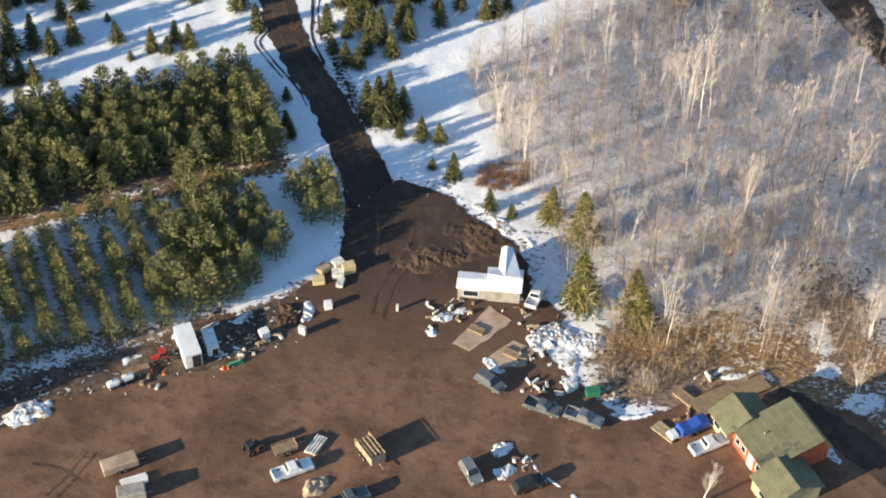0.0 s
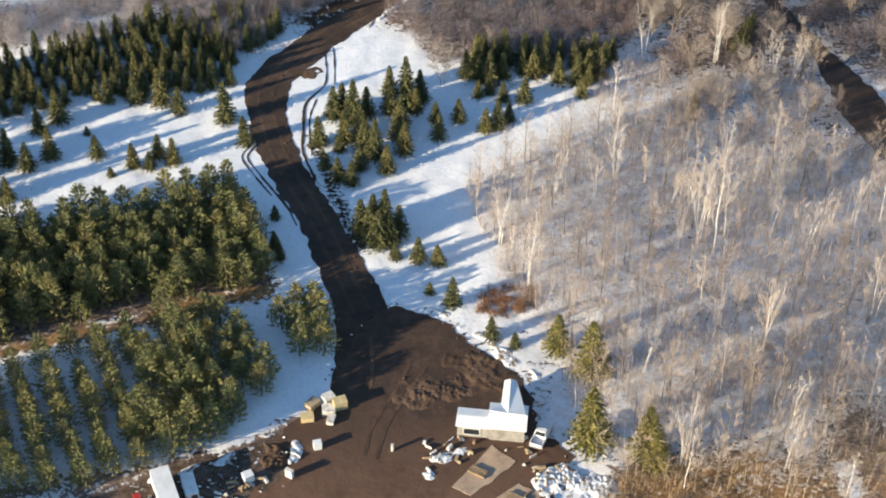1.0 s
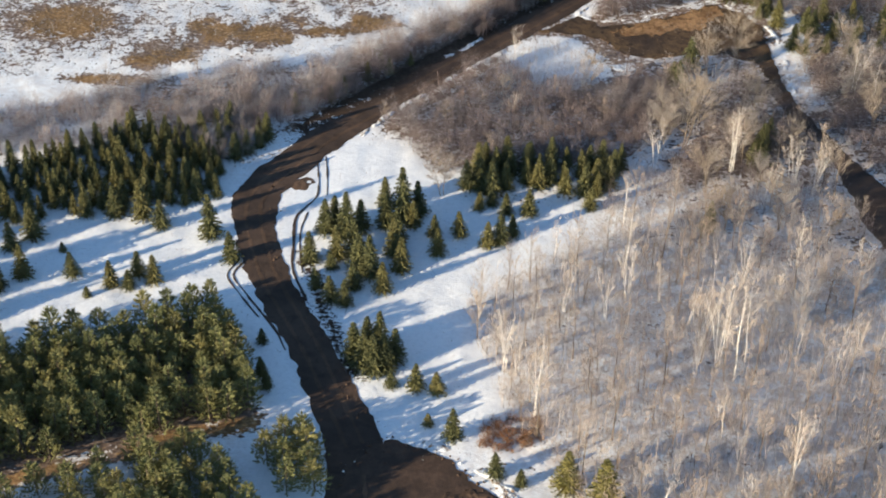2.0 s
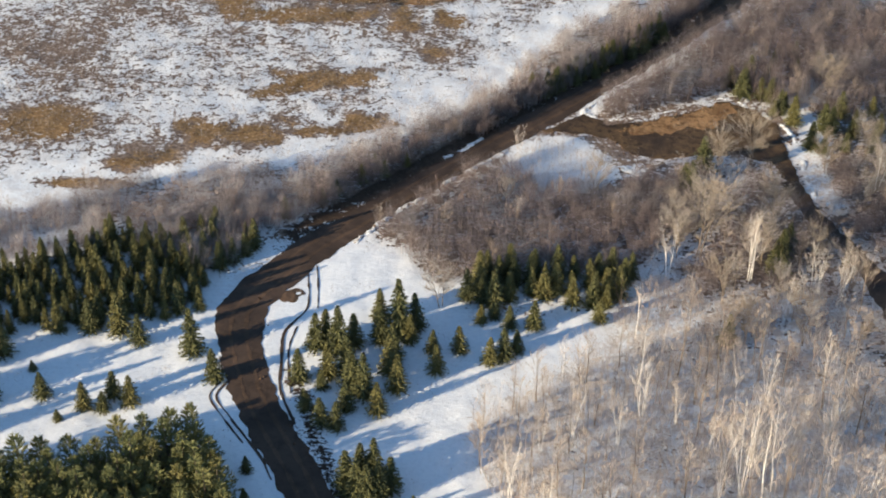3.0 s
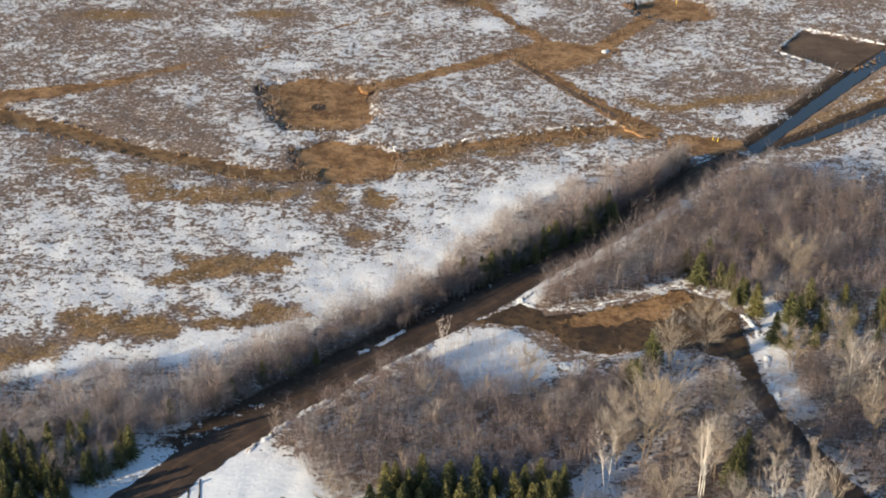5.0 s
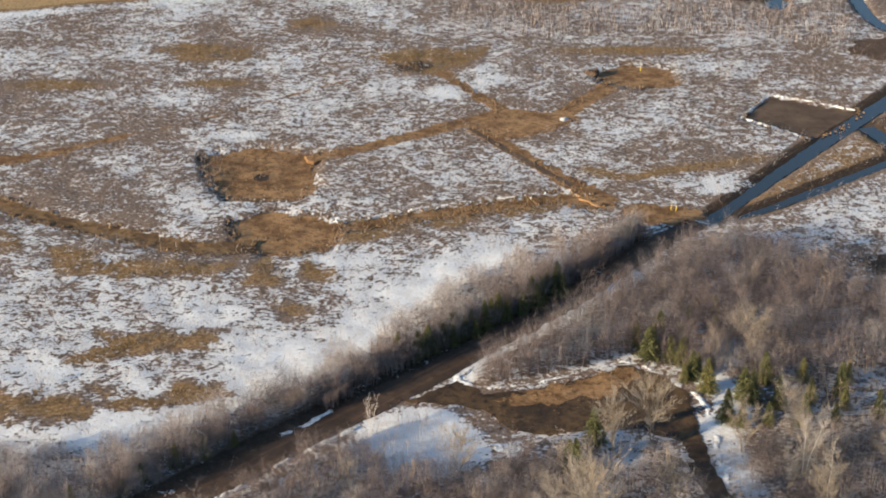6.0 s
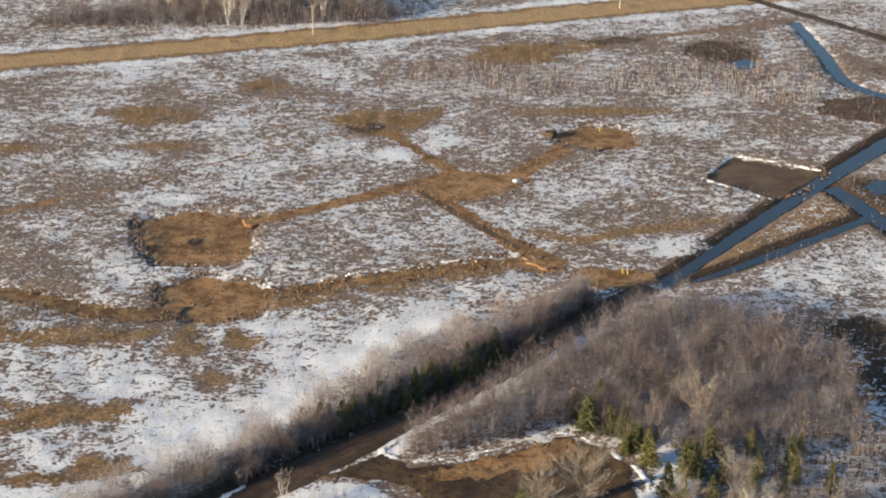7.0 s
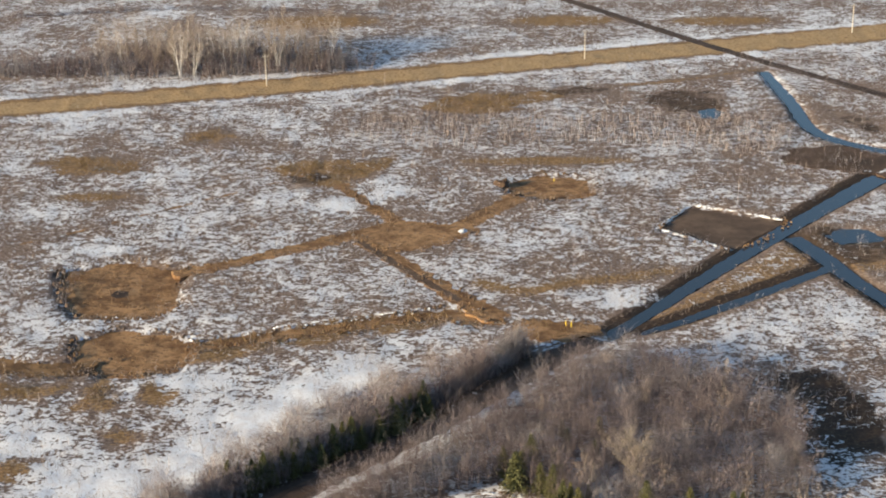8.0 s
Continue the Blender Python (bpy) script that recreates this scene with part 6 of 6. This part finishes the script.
# axes of the house: u runs along its front (turned), v goes back from the yard
house = thing("house", "low house with green shingle roofs and red board walls", "house", 36.4, 126.3, -65)
gable(house, 0.0, 6.9, 0.0, 9.3, 2.9, 4.6, M_REDWALL, M_GREENROOF, 0.86)
gable(house, -3.9, -0.05, -0.9, 5.4, 2.4, 4.0, M_TANWALL, M_GREENROOF, 0.48)
gable(house, 6.95, 11.4, -1.6, 5.2, 2.4, 4.0, M_TANWALL, M_GREENROOF, 0.48)
openings(house, [("window", 0.7, 1.5, 1.1, 2.1), ("window", 2.0, 2.8, 1.1, 2.1), ("door", 3.6, 4.5, 0.05, 2.1), ("window", 5.3, 6.2, 1.1, 2.1)], -0.02)
openings(house, [("window", -2.9, -1.7, 1.0, 1.9)], -0.92)
openings(house, [("window", 8.6, 10.0, 1.0, 1.9)], -1.62)
part("vent_pipe", blocks((2.6, 2.78, 2.4, 2.58, 3.2, 4.0), bevel=0.02), M_GREYWALL, house)
sheet("driveway", [(43.5, 135.5), (46.5, 134.5), (60.0, 121.5), (70.0, 110.0), (66.0, 107.0), (56.0, 118.0), (47.5, 127.5), (43.0, 132.5)], 0.1, M_ROAD, "grey-brown dirt drive behind the house", "drive", 0.4)

deck = thing("deck", "brown plank deck beside the house", "deck", 37.0, 134.0, 28)
for k in range(14):
    part("plank", blocks((-5.4, 5.4, -1.5 + k * 0.215, -1.5 + k * 0.215 + 0.195, 0.34, 0.40), bevel=0.01), M_WOOD, deck)
for x in (-5.0, -2.5, 0.0, 2.5, 5.0):
    for y in (-1.4, 1.4):
        part("post", blocks((x - 0.07, x + 0.07, y - 0.07, y + 0.07, -0.05, 0.335)), M_WOOD, deck)
part("bench", blocks((3.2, 5.0, 0.9, 1.35, 0.78, 0.84), (3.3, 3.4, 0.95, 1.3, 0.4, 0.78), (4.8, 4.9, 0.95, 1.3, 0.4, 0.78)), M_WOOD, deck)

barn = thing("shed", "white-roofed shed with a side wing and long rear annex", "shed", 8.0, 149.8, -6)
gable(barn, -2.0, 2.4, 0.0, 3.8, 2.3, 2.75, M_GREYWALL, M_WHITEROOF, 0.5, 0.25)
gable(barn, -6.0, -2.05, 0.2, 2.9, 1.9, 2.2, M_GREYWALL, M_WHITEROOF, 0.5, 0.2)
openings(barn, [("window", -5.2, -3.2, 0.5, 1.5)], 0.18)
annex = part("annex", blocks((-0.62, 0.62, 3.6, 8.2, 0.0, 2.0), bevel=0.02), M_GREYWALL, barn)
bm = bmesh.new()
# the roof flares out and climbs where it meets the shed
rim = [(-0.78, 8.35, 2.16), (0.78, 8.5, 2.16), (2.45, 1.9, 2.98), (-2.1, 2.2, 2.98), (-0.85, 3.9, 2.45)]
low = [bm.verts.new((x, y, z - 0.14)) for x, y, z in rim]
top = [bm.verts.new(p) for p in rim]
ridge = [bm.verts.new((0.0, 8.45, 2.42)), bm.verts.new((0.2, 1.9, 3.08))]
for f in ((top[1], ridge[0], ridge[1], top[2]), (top[0], top[4], ridge[1], ridge[0]), (top[4], top[3], ridge[1]), (top[3], top[2], ridge[1]), (top[0], ridge[0], top[1]), low):
    bm.faces.new(f)
for k in range(5):
    bm.faces.new((low[k], low[(k + 1) % 5], top[(k + 1) % 5], top[k]))
bmesh.ops.recalc_face_normals(bm, faces=bm.faces)
part("roof", bm, M_WHITEROOF, annex)

sheet("gravel_pad", [(1.5, 142.2), (6.4, 149.1), (9.4, 146.4), (3.7, 140.9)], 0.12, M_GRAVEL, "pale gravel pad in front of the shed", "pad", 0.25)
sheet("gravel_pad", [(5.8, 139.6), (9.5, 142.8), (12.4, 141.5), (11.0, 138.4), (7.4, 138.2)], 0.12, M_GRAVEL, "pale gravel pad beside a parked car", "pad", 0.25)

tarp_load = thing("covered_trailer", "blue tarpaulin tied over a loaded trailer", "trailer", 31.4, 128.2, 27)
part("frame", blocks((-2.2, 2.6, -0.9, 0.9, 0.5, 0.65)), M_STEEL, tarp_load)
bm = profile([(-1.9, 0.62), (2.5, 0.62), (2.3, 1.5), (1.0, 1.75), (-0.4, 1.4), (-1.7, 1.6)], -0.95, 0.95, 0.1, 0.2)
part("tarpaulin", bm, M_TARP, tarp_load)
part("cover", blocks((-3.3, -2.0, -0.7, 0.7, 0.45, 1.1, 0.15), bevel=0.1), M_WHITE, tarp_load)
wheels(tarp_load, (-0.4, 0.5), 0.98, 0.34, 0.2)

# ---- heaps and banks ----
SNOW_HEAPS = [(14.6, 143.6, 3.4, 2.4, 1.3, 20), (18.6, 142.8, 3.0, 2.2, 0.9, -20), (16.6, 139.0, 1.4, 2.4, 0.7, 0), (16.8, 135.8, 1.2, 1.6, 0.7, 10), (-1.2, 144.0, 1.3, 1.0, 0.9, 30),
              (0.2, 146.9, 1.6, 1.0, 0.6, 25), (2.4, 148.0, 1.4, 0.8, 0.5, 10), (7.5, 124.6, 1.7, 1.1, 1.1, 10), (8.0, 121.2, 1.5, 1.2, 0.9, 0), (-52.0, 129.4, 3.2, 1.9, 1.2, 25), (-18.2, 147.6, 1.2, 1.8, 0.7, 20),
              (7.0, 138.4, 2.2, 0.9, 0.6, -40), (12.8, 156.5, 1.6, 4.2, 0.5, 5), (43.4, 376.3, 1.2, 0.9, 1.2, 30), (30.0, 260.8, 2.6, 2.0, 0.5, 20), (8.6, 164.2, 3.6, 1.2, 0.6, -45), (48.4, 125.0, 1.0, 2.0, 0.4, 25), (50.1, 143.8, 1.6, 3.0, 0.3, 0), (50.2, 138.6, 1.8, 1.2, 0.3, 10), (54.4, 133.3, 3.0, 1.1, 0.3, 25), (37.7, 137.3, 2.0, 0.8, 0.5, 15), (41.8, 137.6, 1.8, 0.7, 0.5, -25)]
for k, (x, y, a, b, h, turn) in enumerate(SNOW_HEAPS):
    mound("snow_mound", "mound of dirty white snow and rubble", "snow mound", x, y, a, b, h * 0.55, M_DIRTYSNOW, k + 1, turn, 0.42, 0.0, 2.3, 0.13)
mound("rubble_mound", "heap of tan rubble and boards on dirt", "heap", -15.2, 118.4, 2.2, 1.6, 0.9, M_GRAVEL, 31, 20)
mound("mud_mound", "churned dark mud at the mouth of the road", "mud", 4.5, 162.0, 5.0, 3.2, 0.34, M_MUD, 32, -30, 0.4, 0.02)
mound("mud_mound", "rutted dark mud beside the shed", "mud", -1.0, 158.0, 5.5, 3.0, 0.3, M_MUD, 33, 10, 0.7, 0.02)
mound("dirt_mound", "brown earth mound between snow and boxes", "mound", -20.4, 146.5, 2.2, 2.4, 0.9, M_MUD, 34, 0)
mound("dirt_mound", "dark churned earth in the roadside snow", "mound", -21.7, 227.2, 2.2, 1.7, 0.3, M_MUD, 35, 30, 0.2)
mound("dirt_mound", "dark earth heap at the rim of the bare patch", "mound", 50.4, 401.5, 1.6, 1.6, 1.4, M_MUD, 36, 0)
for k, (line, w, h, label) in enumerate([
        ([(10.5, 124.5), (11.9, 121.9), (13.3, 120.2), (15.3, 118.5), (17.2, 116.9)], 1.1, 0.6, "ridge of ploughed snow between parked cars"),
        ([(21.0, 130.9), (24.0, 130.4), (27.0, 130.9), (29.2, 132.6)], 1.4, 0.6, "bank of ploughed snow at the yard's edge"),
        ([(34.5, 137.2), (38.0, 138.6), (42.0, 137.0)], 1.6, 0.7, "snow bank with broken boards behind the deck"),
        ([(-36.0, 142.4), (-31.5, 144.4), (-27.5, 145.8), (-25.0, 147.6)], 1.3, 0.7, "snow bank between the storage boxes and pines"),
        ([(-42.5, 136.6), (-40.5, 138.4), (-37.5, 139.8)], 1.6, 0.5, "snow bank behind the log stack"),
        ([(-13.9, 240.0), (-9.6, 245.7), (-4.0, 252.3), (2.6, 259.2), (7.8, 263.9), (11.2, 267.6)], 1.3, 0.6, "snow bank along the bend of the road"),
        ([(-1.1, 263.6), (2.4, 266.4), (6.8, 270.6)], 1.8, 0.4, "snow bank under the roadside brush"),
        ([(25.4, 276.4), (23.2, 278.6), (25.2, 281.2)], 1.4, 0.6, "snow at the corner of the turning place"),
        ([(26.4, 275.9), (32.4, 277.0), (39.1, 279.8), (46.9, 283.3), (51.4, 280.0)], 0.8, 0.45, "snowy rim of the turning place"),
        ([(51.4, 280.0), (55.9, 274.0), (57.2, 268.0), (57.0, 262.0), (57.6, 251.8)], 1.5, 0.5, "snow bank along the side track"),
        (SNOW_LINE, 1.2, 0.5, "snow bank above the dark road"),
        ([(-32.2, 226.6), (-31.8, 232.0), (-26.5, 236.0), (-22.2, 240.0)], 2.4, 0.35, "snow bank on the outer side of the bend"),
        ([(3.6, 169.8), (6.2, 166.9), (9.0, 165.2), (11.0, 163.0), (13.2, 160.0)], 1.5, 0.7, "ploughed snow at the rim of the yard"),
        ([(-5.0, 174.2), (-1.6, 173.2), (1.6, 171.8)], 1.4, 0.6, "ploughed snow beside the road mouth"),
        ([(85.6, 389.8), (93.0, 386.0), (100.6, 381.4)], 0.7, 0.32, "snowy rim of the levelled pad"),
        ([(78.2, 377.0), (83.8, 371.6), (89.2, 366.2)], 0.7, 0.32, "snowy rim of the levelled pad"),
        ([(77.6, 377.0), (79.6, 381.0), (84.6, 389.0)], 0.7, 0.32, "brown-white rim of the levelled pad"),
        ([(-17.5, 338.2), (-10.3, 337.6), (-4.8, 338.2), (-1.2, 344.1)], 0.6, 0.3, "thin snowy rim of the bare patch"),
        ([(10.0, 333.6), (24.0, 338.0), (34.0, 340.8), (38.0, 342.6)], 0.6, 0.3, "broken snowy rim of the bare strip"),
        ([(120.5, 408.6), (124.4, 407.8), (126.6, 410.4)], 1.3, 0.5, "snow bank at the end of the channel"),
        ([(-20.5, 150.6), (-24.0, 149.4), (-27.0, 146.6)], 1.0, 0.4, "broken snow bank below the pines")]):
    bank("snow_bank", label, line, w, h * 0.75, M_DIRTYSNOW, k + 50)

# wheel lines along the road
for off in (-1.05, 1.05):
    for piece in (ROAD[1:9], ROAD[8:16], ROAD[15:21]):
        p = smooth_line(piece, 1.5)
        way_ = np.gradient(p[:, :2], axis=0)
        side_ = np.stack([-way_[:, 1], way_[:, 0]], 1) / np.linalg.norm(way_, axis=1)[:, None]
        sheet("wheel_rut", lane([(*(c[:2] + q * off), 0.55) for c, q in zip(p, side_)], 1.2), 0.05, M_MUD, "dark wheel line along the dirt road", "rut", 0.2, 0.1, 0.5)
# wheel ruts in the roadside snow
for line in SNOW_RUTS:
    sheet("wheel_rut", lane([(x, y, w * 0.75) for x, y, w in line], 0.8), 0.04, M_ROAD, "dark muddy wheel rut through roadside snow", "rut", 0.12, 0.4, 0.9)
for line in ([(-40.1, 368.3, 0.9), (-29.6, 374.3, 0.8), (-20.1, 382.0, 0.8), (0.2, 398.3, 0.9), (12, 408, 0.9)], [(25.6, 373.0, 0.5), (38.2, 353.4, 0.5), (47.0, 339.0, 0.5)]):
    sheet("wheel_rut", lane(line), 0.05, M_PEAT, "dark wheel rut across the heath", "rut", 0.3, 0.4, 0.9)


# dark sheet for the shade in the groove on the diagonal track's left half
sheet("wheel_rut", lane([(25.0, 371.6, 1.3), (30.5, 362.8, 1.5), (37.4, 352.6, 1.5), (43.0, 344.6, 1.3)]), 0.06, M_DARKPEAT, "dark strip painted for the shade in the groove beside the diagonal track", "rut", 0.4, 0.4, 0.9)
rut_z = 0.07
for line in ([(-47.5, 116.5, 0.35), (-45.5, 119.5, 0.35), (-43.6, 123.4, 0.35)], [(-46.0, 116.5, 0.35), (-44.2, 119.6, 0.35), (-42.4, 123.4, 0.3)], [(-50.0, 121.5, 0.4), (-46.5, 121.0, 0.4), (-43.5, 119.0, 0.3)],
             [(-9.5, 147.0, 0.4), (-8.6, 152.0, 0.4), (-6.0, 158.0, 0.4), (-4.0, 163.5, 0.4)], [(-7.9, 146.5, 0.4), (-6.9, 152.0, 0.4), (-4.4, 157.6, 0.4), (-2.0, 162.5, 0.4)],
             [(-9.8, 156.0, 0.35), (-9.0, 161.0, 0.4), (-9.6, 168.0, 0.4)]):
    rut_z += 0.005
    sheet("wheel_rut", lane(line, 1.0), rut_z, M_MUD, "dark churned wheel rut across the yard", "rut", 0.18, 0.2, 1.3)


# ---- small things ----
def utility_pole(x, y, high, turn):
    t = thing("utility_pole", "weathered wooden pole carrying a short crossarm", "pole", x, y, turn, 0.0, "cableway poles")
    v, f = [], []
    tube(v, f, [(0, 0, -0.3), (0.02, 0, high / 2), (0, 0, high)], [0.16, 0.14, 0.11], 8)
    from_arrays("shaft", v, f, M_POLE, t)
    part("crossarm", blocks((-0.06, 0.06, -0.8, 0.8, high - 0.7, high - 0.56)), M_POLE, t)
    for y0 in (-0.7, 0.7):
        part("insulator", drum(0.05, 0.16, "Z", 8, (0, y0, high - 0.48)), M_WHITE, t)


for x, y, h in [(-3.3, 474.7, 7.6), (72.6, 496.7, 7.6), (143.5, 521.7, 7.6)]:
    utility_pole(x, y, h, 105)


def cone(x, y):
    t = thing("traffic_cone", "orange traffic cone at the yard's edge", "cone", x, y, 0, 0.06, "cones")
    bm = bmesh.new()
    bmesh.ops.create_cone(bm, cap_ends=True, segments=10, radius1=0.17, radius2=0.04, depth=0.7, matrix=pose(0, 0, 0.39))
    part("body", bm, M_ORANGE, t)
    part("base", blocks((-0.2, 0.2, -0.2, 0.2, 0, 0.04)), M_ORANGE, t)


for x, y in [(-35.8, 136.1), (-37.4, 136.4), (-28.2, 137.1), (-27.6, 137.3)]:
    cone(x, y)
boat = thing("rowing_boat", "small green upturned boat beside cones", "boat", -26.6, 138.2, 25)
boat.scale = (0.75, 0.75, 0.75)
part("hull", profile([(-1.4, 0.0), (1.2, 0.0), (1.5, 0.3), (0.8, 0.55), (-1.2, 0.55), (-1.5, 0.3)], -0.55, 0.55, 0.12, 0.2), M_GREEN, boat)
part("keel", blocks((-1.1, 0.9, -0.04, 0.04, 0.54, 0.6)), M_WHITE, boat)
bin_ = thing("waste_bin", "green bin among scrap beside the pickup", "bin", 19.4, 133.8, 10)
part("body", blocks((-0.9, 0.9, -0.55, 0.55, 0.1, 1.0, 0.05), bevel=0.04), M_GREEN, bin_)
part("lid", blocks((-0.95, 0.95, -0.6, 0.6, 1.0, 1.08), bevel=0.03), M_GREEN, bin_)
for x, y in [(59.2, 334.6), (60.0, 334.2), (60.6, 403.5)]:
    s = thing("marker_stake", "yellow marker stake in bare peat", "stake", x, y, 0, 0.05, "stakes")
    part("post", blocks((-0.06, 0.06, -0.06, 0.06, -0.1, 0.8), bevel=0.01), M_STAKE, s)
    part("cap", blocks((-0.09, 0.09, -0.09, 0.09, 0.8, 0.87), bevel=0.01), M_WHITE, s)
r = random.Random(77)
# loose pale scrap along the edges of the yard
SCRAP = [(-18.5, 147.0, 1.6, 8), (-26.0, 140.5, 2.6, 9), (-22.5, 142.0, 2.0, 7), (-38.5, 135.0, 2.4, 6), (0.4, 147.2, 2.8, 16), (12.0, 134.4, 2.4, 9), (15.5, 133.6, 2.2, 8), (21.0, 134.2, 2.0, 6), (13.4, 145.4, 2.8, 14), (10.6, 140.0, 3.0, 14), (3.4, 150.6, 2.4, 8), (9.6, 122.6, 1.8, 8), (10.5, 147.8, 2.2, 6), (31.0, 130.5, 1.5, 4), (36.0, 137.6, 2.6, 7)]
for x, y, spread, count in SCRAP:
    for _ in range(count):
        m = r.choice((M_JUNK, M_JUNK, M_WOOD, M_PALEWOOD, M_WHITE))
        a, b, h = r.uniform(0.3, 1.3), r.uniform(0.15, 0.5), r.uniform(0.1, 0.5)
        ob = part("scrap_board", blocks((-a / 2, a / 2, -b / 2, b / 2, 0, h, r.uniform(0, 0.06)), bevel=0.03), m)
        ob.matrix_basis = pose(x + r.gauss(0, spread * 0.5), y + r.gauss(0, spread * 0.4), 0.05, r.uniform(-6, 6), r.uniform(-6, 6), r.uniform(0, 180))
        tagged(ob, "loose piece of pale scrap on the dirt" if m is not M_WOOD else "loose piece of brown timber on the dirt", "scrap", "loose scrap")
